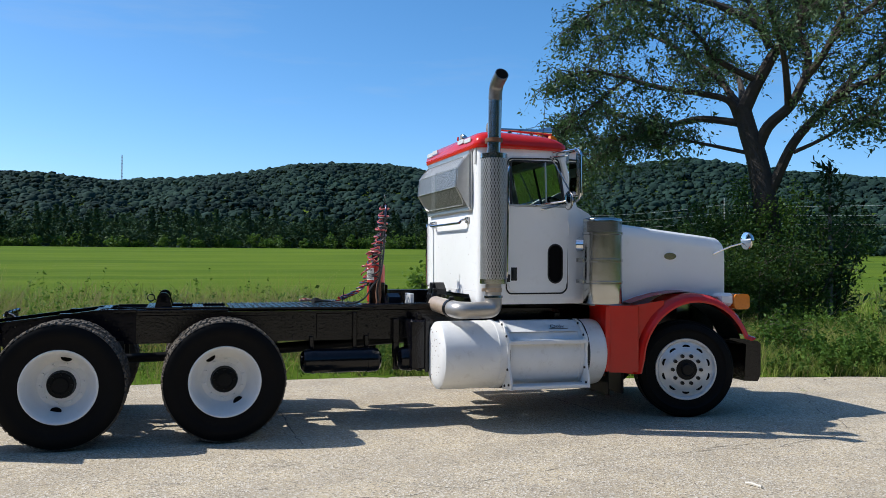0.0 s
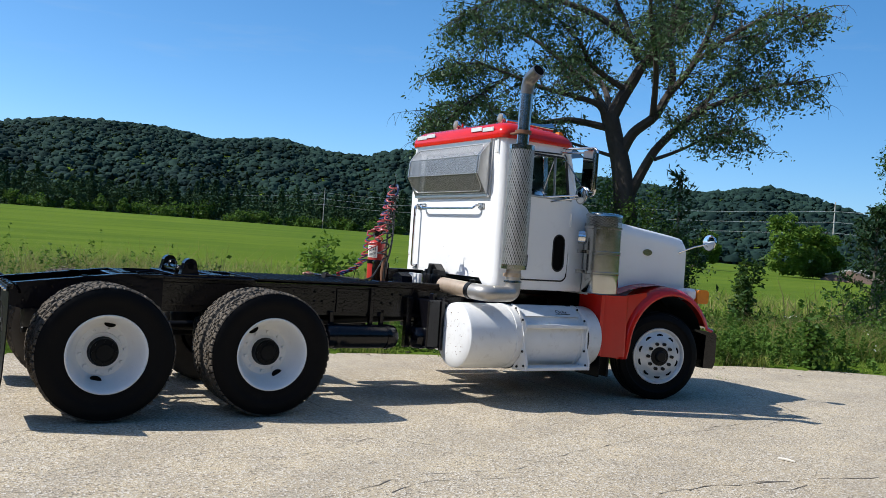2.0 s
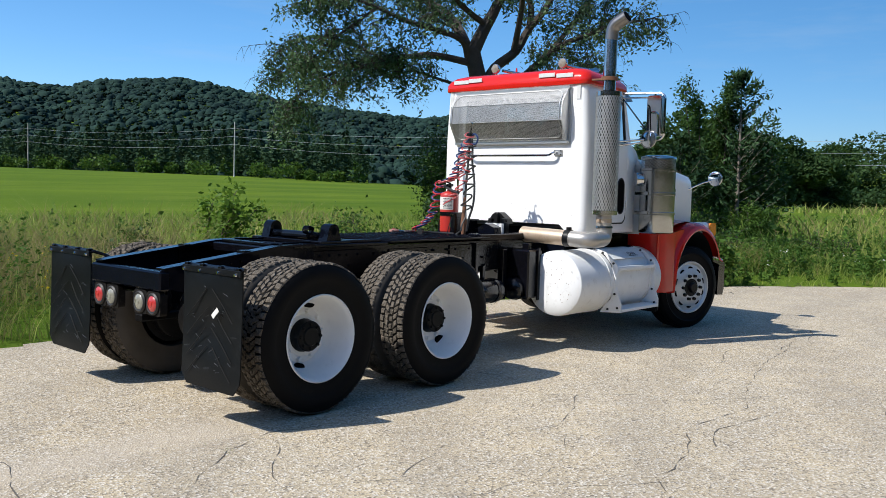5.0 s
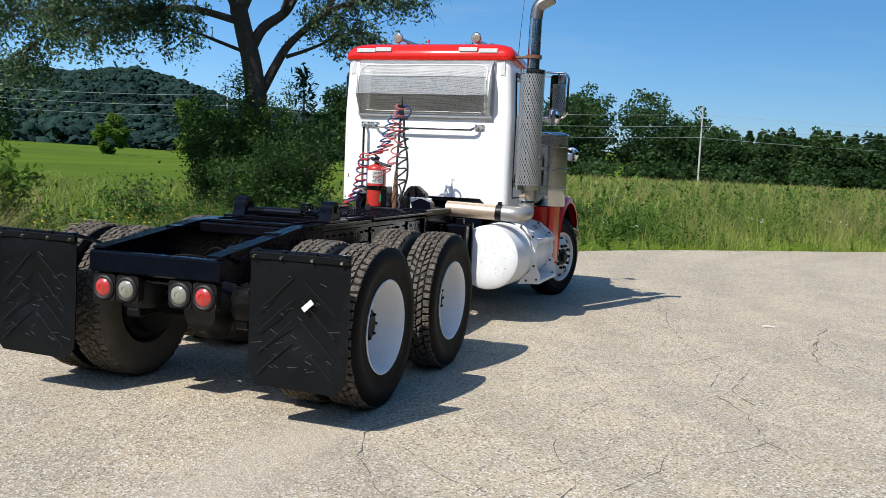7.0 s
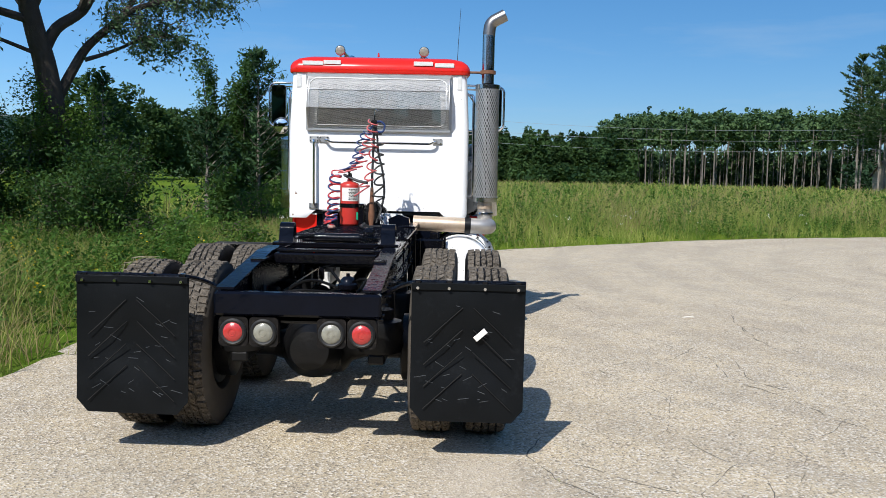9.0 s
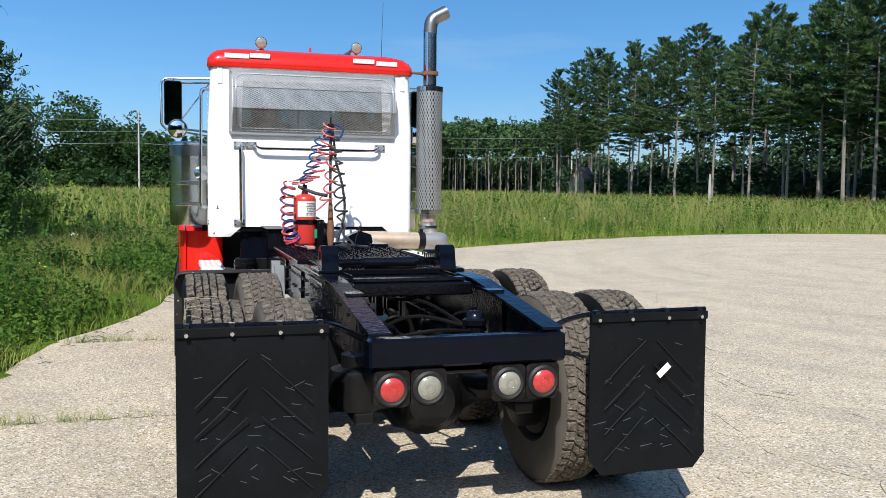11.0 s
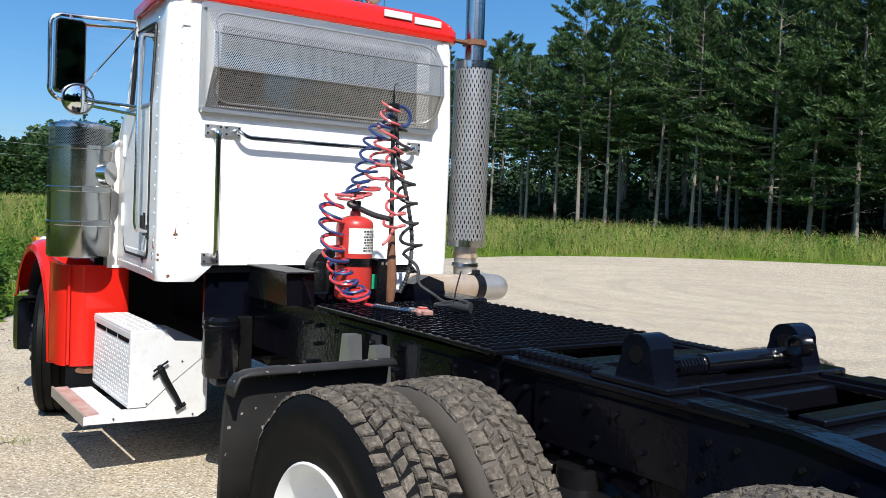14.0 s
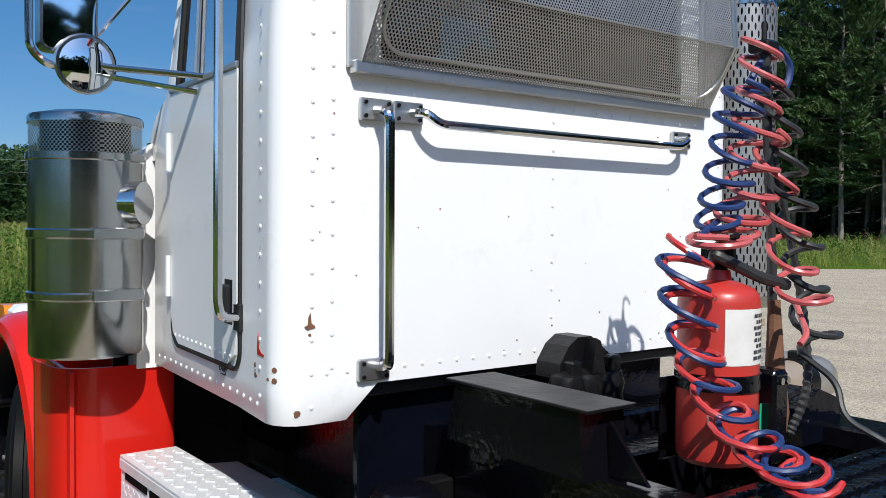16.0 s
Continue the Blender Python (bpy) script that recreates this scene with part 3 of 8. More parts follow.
WHITEFLOWER = leafy("white_flowers", (0.62, 0.62, 0.55), (0.75, 0.75, 0.70), 0.2, 0.6)
BARK = surface("bark", (0.030, 0.024, 0.020), (0.075, 0.062, 0.050), 6.0, 0.95, bumps=1.0, depth=0.02, fine=40)
PALE_BARK = surface("pale_pine_bark", (0.20, 0.175, 0.15), (0.13, 0.11, 0.095), 2.0, 0.95, bumps=0.5)
PINE_BARK = surface("pine_bark", (0.27, 0.235, 0.20), (0.155, 0.132, 0.11), 4.0, 0.95, bumps=1.0, depth=0.02, fine=30)


def limb(m, p, d, length, r, rng, n=6, droop=0.0, wig=0.14, k=6):
    """A crooked tapered limb; returns its points."""
    pts, q, d = [Vector(p)], Vector(p), Vector(d).normalized()
    for i in range(n):
        d = (d + Vector((rng.uniform(-wig, wig), rng.uniform(-wig, wig), rng.uniform(-wig, wig) - droop))).normalized()
        q = q + d * (length / n)
        pts.append(q.copy())
    m.tube(pts, [r * (1 - 0.75 * i / n) for i in range(n + 1)], k)
    return pts


def big_tree(at):
    rng, nrng = random.Random(11), np.random.default_rng(11)
    tree = thing("tree", "old crooked broadleaf tree with dark bark and a thin open crown", "tree", at=at)
    wood, tips = M(), []
    right, deep = Vector((0.785, -0.619, 0)), Vector((0.619, 0.785, 0))
    def at_u(u, z, d=0.0):
        return right * u + deep * d + Vector((0, 0, z))
    trunk = smooth_line([tuple(at_u(u, z)) for u, z in ((0.36, -0.15), (0.34, 1.0), (0.30, 2.1), (0.17, 3.1), (0.03, 3.9), (-0.15, 4.5), (-0.30, 5.1))], 4)
    wood.tube(trunk, [0.37 - 0.18 * (k / (len(trunk) - 1)) ** 0.7 for k in range(len(trunk))], 12)
    # each limb: its line as (u, z, depth), its thickness, and the share of it that is bare
    mains = [
        (((-0.28, 5.0, 0), (-0.03, 5.55, 0), (0.21, 5.98, 0.05), (0.41, 6.36, 0.1), (0.75, 6.8, 0.2), (1.1, 7.5, 0.3), (1.35, 8.6, 0.4), (1.5, 9.7, 0.4)), 0.24, 0.55),
        (((0.30, 6.45, 0.1), (0.10, 6.95, 0.1), (-0.10, 7.45, 0.2), (-0.5, 8.3, 0.2), (-0.8, 9.3, 0.2)), 0.13, 0.35),
        (((0.02, 4.1, 0), (0.27, 4.63, -0.1), (0.75, 5.05, -0.3), (1.04, 5.6, -0.4), (1.39, 6.05, -0.5), (1.79, 6.9, -0.6), (2.0, 7.7, -0.6), (2.3, 8.8, -0.6)), 0.19, 0.6),
        (((1.06, 5.65, -0.4), (1.10, 6.2, -0.3), (0.92, 6.7, -0.2), (1.0, 7.4, 0.2), (1.2, 8.3, 0.8)), 0.12, 0.5),
        (((0.30, 3.1, 0), (0.62, 3.85, -0.2), (0.87, 4.3, -0.3), (1.33, 4.8, -0.5), (1.8, 5.2, -0.6), (2.5, 5.5, -0.7), (3.1, 5.75, -0.8), (3.9, 5.9, -0.9)), 0.17, 0.5),
        (((0.80, 4.0, -0.3), (1.22, 4.17, -0.4), (1.68, 4.4, -0.5), (2.0, 4.6, -0.6), (2.5, 4.75, -0.7)), 0.065, 0.55),
        (((1.6, 5.1, -0.6), (2.3, 5.9, -0.2), (2.9, 6.6, 0.2), (3.5, 7.2, 0.4)), 0.09, 0.3),
        (((1.5, 6.3, -0.5), (2.3, 6.9, -1.0), (3.1, 7.3, -1.4), (3.7, 7.2, -1.6)), 0.08, 0.3),
        (((0.05, 5.7, 0), (-0.46, 5.93, -0.3), (-0.9, 6.2, -0.6), (-1.15, 6.6, -0.8), (-1.7, 7.1, -1.0), (-2.3, 7.4, -1.2)), 0.11, 0.45),
        (((-0.30, 5.1, 0), (-0.59, 5.5, 0.3), (-0.80, 5.85, 0.6), (-1.5, 6.5, 1.0), (-2.4, 7.2, 1.3), (-3.2, 7.5, 1.5), (-3.8, 7.4, 1.6)), 0.12, 0.4),
        (((-0.40, 4.9, 0), (-0.59, 5.25, -0.2), (-1.2, 5.42, -0.4), (-2.0, 5.55, -0.6), (-2.8, 5.8, -0.8), (-3.6, 6.0, -0.9), (-4.2, 5.9, -1.0)), 0.12, 0.45),
        (((-0.35, 4.75, 0), (-1.2, 4.95, 0.4), (-1.8, 4.92, 0.7), (-2.5, 4.85, 1.1), (-3.3, 4.7, 1.5), (-4.2, 4.7, 2.2), (-5.0, 4.6, 2.8)), 0.12, 0.45),
        (((-2.4, 4.87, 1.0), (-3.3, 5.25, 1.1), (-4.2, 5.35, 1.2), (-5.0, 5.0, 1.3)), 0.06, 0.15),
        (((-3.3, 4.7, 1.5), (-4.0, 4.3, 1.6), (-4.5, 3.9, 1.7), (-4.8, 3.5, 1.8)), 0.05, 0.15),
        (((-2.8, 5.78, -0.8), (-3.4, 5.3, -0.9), (-3.9, 4.9, -1.0), (-4.3, 4.5, -1.0)), 0.05, 0.2),
        (((-1.5, 4.92, 0.5), (-2.3, 4.75, 0.2), (-3.0, 4.5, 0.0), (-3.6, 4.1, -0.1)), 0.07, 0.3),
        (((-0.15, 4.05, 0), (-0.96, 4.25, -0.1), (-1.4, 4.35, -0.2), (-1.8, 4.46, -0.3), (-2.2, 4.7, -0.4)), 0.06, 0.6),
        (((0.10, 6.93, 0.1), (-0.8, 7.45, -0.2), (-2.0, 7.8, -0.4), (-2.8, 7.8, -0.5), (-3.5, 7.6, -0.5), (-4.1, 7.2, -0.5)), 0.13, 0.4),
        (((-0.3, 5.0, 0.1), (-0.4, 5.9, 1.3), (-0.8, 6.7, 2.6), (-1.2, 7.1, 3.8)), 0.13, 0.45),
        (((0.70, 5.02, -0.28), (0.6, 6.0, -1.3), (0.3, 6.9, -2.4), (0.2, 7.4, -3.4)), 0.11, 0.6),
        (((1.0, 7.2, 0.3), (1.6, 7.9, 1.5), (2.0, 8.3, 2.6)), 0.09, 0.3),
    ]
    for line_, r, bare in mains:
        line = smooth_line([tuple(at_u(*p)) for p in line_], 4)
        k = len(line) - 1
        wood.tube(line, [0.72 * r * (1 - 0.84 * i / k) + 0.006 for i in range(k + 1)], 8)
        for i in range(int(k * 0.8 * bare), k + 1):
            for _ in range(2 if i < k * 0.75 else 3):
                d = (line[i] - line[i - 1]).normalized() * 0.7 + Vector((rng.uniform(-1, 1), rng.uniform(-1, 1), rng.uniform(-0.45, 0.8)))
                sub = limb(wood, line[i], d, rng.uniform(0.45, 1.15), 0.016, rng, 6, 0.06, 0.20, 4)
                for j in range(2, 7):
                    for _k in range(2):
                        e = Vector((rng.uniform(-1, 1), rng.uniform(-1, 1), rng.uniform(-1.0, 0.4)))
                        tw = limb(wood, sub[j], e, rng.uniform(0.22, 0.55), 0.006, rng, 4, 0.20, 0.25, 3)
                        tips += [tuple(p) for p in tw[1:]]
        for i in range(3, int(k * 0.8 * bare)):
            if rng.random() < 0.45:
                d = (line[i] - line[i - 1]).normalized() * 0.5 + Vector((rng.uniform(-1, 1), rng.uniform(-1, 1), rng.uniform(-0.2, 0.8)))
                spur = limb(wood, line[i], d, rng.uniform(0.15, 0.5), 0.014, rng, 4, 0.0, 0.2, 4)
                if rng.random() < 0.7:
                    tips += [tuple(p) for p in spur[2:]] * 2
    part("trunk", wood, BARK, tree, "dark forked trunk and limbs")
    tips = np.array(tips)
    u = tips @ np.array(right)
    tips = tips[(nrng.uniform(size=len(tips)) < 0.36) & (u > -5.6) & (u < 4.5)]
    c = np.repeat(tips, 5, 0) + nrng.normal(size=(len(tips) * 5, 3)) * (0.075, 0.075, 0.10) - (0, 0, 0.05)
    V, F = cards(c, 0.056, nrng, 0.1, 2.0)
    soup("crown", V, F, LEAF, "", parent=tree)
    return tree


def pine_meshes(seed, height, bare, reach):
    """A tall pine: dead stubs on the bare trunk, then whorls of boughs that carry flat plumes of needles."""
    rng, nrng = random.Random(seed), np.random.default_rng(seed)
    wood, c, way_ = M(), [], []
    lean = Vector((rng.uniform(-0.6, 0.6), rng.uniform(-0.6, 0.6), 0))
    bow = Vector((rng.uniform(-0.22, 0.22), rng.uniform(-0.22, 0.22), 0))
    axis = lambda h: lean * (h / height) ** 2 + bow * math.sin(3.1 * h / height) + Vector((0, 0, h))
    wood.tube([axis(float(h)) for h in np.linspace(-0.2, height, 14)], list(np.linspace(0.20, 0.015, 14)), 7)

    def plume(p, d, n):
        """A tuft of needles about a twig's end."""
        for _ in range(n):
            c.append((p.x + rng.gauss(0, 0.13), p.y + rng.gauss(0, 0.13), p.z + rng.gauss(0.03, 0.06)))
            way_.append((d.x, d.y, d.z + 0.45))

    h = 1.0
    while h < bare:
        near = h / bare
        for _ in range(rng.choice((1, 2, 3))):
            a = rng.uniform(0, 2 * math.pi)
            limb(wood, axis(h), (math.cos(a), math.sin(a), rng.uniform(-0.2, 0.25)), rng.uniform(0.4, 1.0) + 1.9 * near * rng.random(), 0.024, rng, 4, rng.uniform(-0.06, 0.08), 0.22, 3)
        h += rng.uniform(0.45, 0.85)
    lop = [rng.uniform(0, 6.28) for _ in range(3)]
    while h < height - 0.25:
        f = (h - bare) / (height - bare)
        for _ in range(rng.choice((4, 5, 5, 6))):
            a = rng.uniform(0, 2 * math.pi)
            if f < 0.75 and rng.random() < 0.16:
                continue
            uneven = 1 + 0.20 * math.sin(a + lop[0] + 2.2 * f) + 0.16 * math.sin(2 * a + lop[1] + 9 * f) + 0.14 * math.sin(25 * f + lop[2])
            ln = (0.45 + 1.42 * reach * min(1.0, 0.62 + 1.5 * f) * (1 - f) ** 0.72) * uneven * rng.uniform(0.7, 1.15)
            rise = -0.16 + 0.95 * f ** 1.5 + rng.uniform(-0.12, 0.12)
            pts = limb(wood, axis(h), (math.cos(a), math.sin(a), rise), ln, 0.04 * (1 - 0.6 * f), rng, 4, -0.07, 0.12, 3)
            for k in range(int(4 + 5.0 * ln)):
                t = 1.0 - 0.80 * rng.random() ** 1.15
                i = min(3, int(t * 4))
                q = pts[i].lerp(pts[i + 1], t * 4 - i)
                d = (pts[i + 1] - pts[i]).normalized()
                side = Vector((-d.y, d.x, 0)) * rng.choice((-1, 1))
                tw = (d * rng.uniform(0.5, 1.0) + side * rng.uniform(0.1, 1.0)).normalized()
                plume(q + tw * rng.uniform(0.1, 0.36) * (0.35 + 0.34 * ln), tw, 6)
            plume(pts[-1], (pts[-1] - pts[-2]).normalized(), 9)
        h += rng.uniform(0.42, 0.68)
    plume(axis(height), Vector((0, 0, 1)), 14)
    V, F = cards(np.array(c), 0.128, nrng, 0.0, 3.6, np.array(way_), 0.45)
    return wood, V, F


def put_pines():
    first = []
    for k, (h, bare, reach) in enumerate(((25, 10.4, 3.6), (22.5, 8.8, 3.2), (26, 11.4, 3.9), (23, 8.0, 3.2), (24, 9.6, 3.4), (25, 2.6, 4.6), (23, 4.2, 4.2))):
        wood, V, F = pine_meshes(40 + k, h, bare, reach)
        t = thing("pine", "tall pine with a bare grey-brown lower trunk" if bare > 5 else "tall pine clothed with boughs nearly to the ground", "tree", "pines of the wood")
        part("trunk", wood, PINE_BARK, t)
        soup("crown", V, F, NEEDLE, "", parent=t)
        first.append(t)
    rng = random.Random(5)
    azs, rs = [-22, -24, -30, -38, -45, -57, -66, -90, -110], [165, 145, 122, 102, 86, 77, 73, 70, 70]
    rim = [-24.2, -25.4, -26.6, -27.5, -28.9, -30.1, -31.6, -33.9, -36.1, -38.3, -40.1, -41.5, -43.2, -46.3, -48.4, -50.6, -53.0, -55.3, -57.9, -60.2, -62.6, -65.3, -68.0, -71.0, -74.0, -77.0]
    clothed = {-50.6, -53.0, -57.9, -60.2, -65.3, -68.0, -74.0}
    spots = []
    for row in range(4):
        a = (-23.0, -24.0, -27.0, -33.0)[row] - rng.uniform(0, 1)
        picks = iter(rim)
        while a > -78:
            if row == 0:
                a = next(picks, -90)
                if a < -78:
                    break
            r = np.interp(-a, [-v for v in azs], rs) + row * 9 + rng.uniform(-3.0, 3.0) * (0.6 if row == 0 else 1.0)
            size = rng.uniform(0.90, 1.07) * float(np.interp(-a, (23, 28, 36, 42, 51), (0.82, 0.88, 0.95, 1.03, 1.08)))
            bushy = a in clothed if row == 0 else row == 1 and a < -50 and rng.random() < 0.5
            spots.append((r * math.cos(radians(a)) - 3, r * math.sin(radians(a)) - 1, size, rng.randrange(5, 7) if bushy else rng.randrange(5)))
            if row:
                a -= math.degrees(rng.uniform(2.8, 5.2) * (1.15 if a > -42 else 1.0) / r)
    used = set()
    for x, y, size, k in spots:
        place = Matrix.LocRotScale((x, y, float(ground_z(x, y))), Euler((0, 0, rng.uniform(0, 6.28))), (size, size, size))
        ob = first[k] if k not in used else copy_thing(first[k], place)
        used.add(k)
        ob.matrix_basis = place


def bush(name, label, at, r, h, n, material, leaf, seed, category="bush", stems=7):
    rng, nrng = random.Random(seed), np.random.default_rng(seed)
    x, y = at
    b = thing(name, label, category, at=(x, y, float(ground_z(x, y))))
    wood, c = M(), []
    for i in range(stems):
        a = rng.uniform(0, 6.28)
        pts = limb(wood, (0.2 * r * math.cos(a), 0.2 * r * math.sin(a), -0.05), (0.5 * r * math.cos(a) / h, 0.5 * r * math.sin(a) / h, 1.0), h * rng.uniform(0.7, 1.0), 0.012 + 0.008 * h, rng, 6, 0.0, min(0.18, 0.4 / h), 5)
        for j in range(1, 7):
            for _ in range(3):
                e = Vector((rng.uniform(-1, 1), rng.uniform(-1, 1), rng.uniform(-0.2, 0.7)))
                tw = limb(wood, pts[j], e, r * rng.uniform(0.35, 0.8), 0.008, rng, 4, 0.05, 0.25, 3)
                c += [tuple(p) for p in tw[1:]]
    part("stem", wood, BARK, b)
    c = np.array(c)
    n = int(1.7 * n)
    c = c[nrng.integers(0, len(c), n)] + nrng.normal(size=(n, 3)) * (0.07 * r + 0.04, 0.07 * r + 0.04, 0.035 * h + 0.04)
    c[:, 2] = np.maximum(c[:, 2], 0.05)
    V, F = cards(c, 0.82 * leaf, nrng, 0.25, 1.7)
    soup("foliage", V, F, material, "", parent=b)
    return b


def young_pine(at, h, seed, label="young dark green pine with a spiky top", airy=False):
    rng, nrng = random.Random(seed), np.random.default_rng(seed)
    x, y = at
    b = thing("young_pine", label, "tree", at=(x, y, float(ground_z(x, y))))
    wood, c = M(), []
    wood.tube([(0, 0, -0.1), (0.03, 0, h * 0.5), (0, 0.02, h)], [0.09, 0.05, 0.012], 6)
    z = 0.35
    while z < h:
        f = z / h
        for k in range(4 if airy else 5):
            a = rng.uniform(0, 6.28)
            ln = 0.15 + ((0.30 if airy else 0.44) * h) * (1 - f) ** 0.65 * rng.uniform(0.7, 1.1)
            pts = limb(wood, (0, 0, z), (math.cos(a), math.sin(a), 0.35 + 0.8 * f), ln, 0.012, rng, 4, -0.05, 0.1, 3)
            for t in np.linspace(0.2, 1, 8):
                q = pts[0].lerp(pts[-1], t)
                c += [(q.x + rng.gauss(0, 0.09), q.y + rng.gauss(0, 0.09), q.z + rng.gauss(0.03, 0.07)) for _ in range(2 if airy else 6)]
        z += (0.40 if airy else 0.28) + 0.1 * rng.random()
    c += [(rng.gauss(0, 0.05), rng.gauss(0, 0.05), h + rng.uniform(-0.4, 0.15)) for _ in range(24)]
    part("trunk", wood, PINE_BARK, b)
    V, F = cards(np.array(c), 0.075, nrng, 0.1, 2.8)
    soup("needles", V, F, YOUNGNEEDLE, "", parent=b)
    return b


def clump_tree(x, y, z, r, h, rng, n, leaf):
    """Leaves for a broadleaf tree far off: clumps over an uneven dome."""
    k = 26
    dirs = rng.normal(size=(k, 3))
    dirs /= np.linalg.norm(dirs, axis=1)[:, None]
    cen = np.stack([dirs[:, 0] * r * 0.72, dirs[:, 1] * r * 0.72, h * 0.50 + dirs[:, 2] * h * 0.40], 1) * rng.uniform(0.8, 1.1, (k, 1))
    i = rng.integers(0, k, n)
    d = rng.normal(size=(n, 3))
    d /= np.linalg.norm(d, axis=1)[:, None]
    c = cen[i] + d * r * 0.34 * rng.uniform(0.5, 1.05, (n, 1)) * (1, 1, 0.8)
    c[:, 2] = np.maximum(c[:, 2], 0.05 * h)
    return cards(c + (x, y, z), leaf, rng, 0.35, 1.5)


def cone_tree(x, y, z, r, h, rng, n, leaf):
    t = rng.uniform(0, 1, n) ** 0.8
    a = rng.uniform(0, 6.28, n)
    tier = 0.75 + 0.25 * np.sin(t * 34 + a * 2)
    rad = r * (1 - t) ** 0.8 * tier * rng.uniform(0.45, 1.0, n) + 0.05 * r
    c = np.stack([x + rad * np.cos(a), y + rad * np.sin(a), z + h * (0.05 + 0.95 * t)], 1)
    return cards(c, leaf, rng, 0.5, 1.6)


def spot(az, r):
    x, y = r * math.cos(radians(az)) - 5, r * math.sin(radians(az)) - 3
    return x, y, float(ground_z(x, y))


def far_trees():
    rng = np.random.default_rng(3)
    # wood along the far side of the hay field
    out = []
    for row in range(4):
        a = 46.0
        while a < 128:
            r = 312 + row * 14 + rng.uniform(-7, 7) - 70 * (1 - ease(46, 72, a))
            x, y, z = spot(a, r)
            if rng.uniform() < 0.45:
                out.append(cone_tree(x, y, z, rng.uniform(2.6, 4.6), rng.uniform(8, 14.5) + row, rng, 340, 0.75))
            else:
                out.append(clump_tree(x, y, z, rng.uniform(3.0, 5.0), rng.uniform(6, 11) + row * 2, rng, 330, 0.8))
            a += math.degrees(rng.uniform(3.2, 5.5) / r)
    hedge = []
    a = 46.0
    while a < 128:
        r = 305 + rng.uniform(-5, 4) - 70 * (1 - ease(46, 72, a))
        x, y, z = spot(a, r)
        hedge.append(clump_tree(x, y, z, rng.uniform(2.0, 4.2), rng.uniform(2.5, 7.0), rng, 300, 0.62))
        a += math.degrees(rng.uniform(2.5, 8.0) / r)
    V, F = join(hedge)
    soup("field_hedge", V, F, BUSH, label="lighter green hedge along the field's far edge", category="hedge")
    V, F = join(out)
    soup("field_edge_wood", V, F, FARWOOD, label="dark row of pines and broadleaf trees beyond the field", category="woods")
    # woods on the hills
    out = []
    n = 64000
    a = rng.uniform(22, 128, n)
    r = 380 + 700 * rng.uniform(0, 1, n) ** 0.8
    x, y = r * np.cos(np.radians(a)) - 5, r * np.sin(np.radians(a)) - 3
    z = ground_z(x, y)
    s = (1.0 + 3.2 * rng.uniform(0, 1, n) ** 2.4) * (0.95 + 0.40 * (r - 380) / 700)
    t = np.array([[0, 0, 0.80], [0.9, 0, 0.35], [0.28, 0.85, 0.45], [-0.73, 0.53, 0.3], [-0.73, -0.53, 0.5], [0.28, -0.85, 0.3], [1.0, 0.3, -0.5], [0, 1.05, -0.5], [-1.0, 0.3, -0.5], [-0.6, -0.9, -0.5], [0.6, -0.9, -0.5]])
    f = np.array([[0, 1, 2], [0, 2, 3], [0, 3, 4], [0, 4, 5], [0, 5, 1], [1, 6, 2], [2, 7, 3], [3, 8, 4], [4, 9, 5], [5, 10, 1], [2, 6, 7], [3, 7, 8], [4, 8, 9]])
    spin = rng.uniform(0, 6.28, n)
    jag = t[None] * rng.uniform(0.62, 1.30, (n, 11, 1))
    cx, sx = np.cos(spin)[:, None], np.sin(spin)[:, None]
    P = np.stack([jag[..., 0] * cx - jag[..., 1] * sx, jag[..., 0] * sx + jag[..., 1] * cx, jag[..., 2] * rng.uniform(0.55, 0.90, (n, 1))], -1) * s[:, None, None]
    P += np.stack([x, y, z + rng.uniform(1.0, 7.0, n)], 1)[:, None]
    hw = soup("hill_woods", P.reshape(-1, 3), (f[None] + 11 * np.arange(n)[:, None, None]).reshape(-1, 3), HAZY_HILLWOOD, label="dense green woods covering the long hills", category="woods")
    hw.data.polygons.foreach_set("use_smooth", [True] * len(hw.data.polygons))
    # trees across the meadow ahead
    out = []
    for _ in range(60):
        a = rng.uniform(1.6, 18.5)
        r = rng.uniform(172, 215)
        x, y, z = spot(a, r)
        h = (1.9 + r * math.tan(radians(np.interp(a, [1.5, 4.8, 7, 9.2, 12, 15, 18.5], [2.8, 4.3, 5.4, 5.8, 5.2, 3.8, 3.0])))) * rng.uniform(0.84, 1.04)
        out.append(clump_tree(x, y, z, rng.uniform(3.8, 6.5), h, rng, 1300, 0.52))
    for _ in range(95):
        a = rng.uniform(-9.5, 3.0)
        r = rng.uniform(165, 205)
        x, y, z = spot(a, r)
        h = (1.7 + r * math.tan(radians(2.9))) * rng.uniform(0.72, 1.05)
        out.append((cone_tree if rng.uniform() < 0.6 else clump_tree)(x, y, z, rng.uniform(3.0, 4.6), h, rng, 900, 0.50))
    for _ in range(80):
        x, y, z = spot(rng.uniform(-10, 20), rng.uniform(155, 175))
        out.append(clump_tree(x, y, z, rng.uniform(2.0, 3.6), rng.uniform(2.0, 4.6), rng, 260, 0.50))
    for a, r, rad, h in ((24.4, 110, 5.0, 13.2), (26.2, 113, 4.6, 10.5), (23.0, 118, 5.0, 12.0), (21.4, 124, 4.8, 11.0), (20.0, 129, 5.0, 11.5), (18.4, 132, 4.6, 9.5), (16.5, 132, 4.2, 7.5)):
        x, y, z = spot(a, r)
        out.append(clump_tree(x, y, z, rad, h, rng, 4600, 0.42))
    V, F = join(out)
    soup("meadow_wood", V, F, MIDWOOD, label="mixed trees beyond the weedy meadow", category="woods")
    out = []
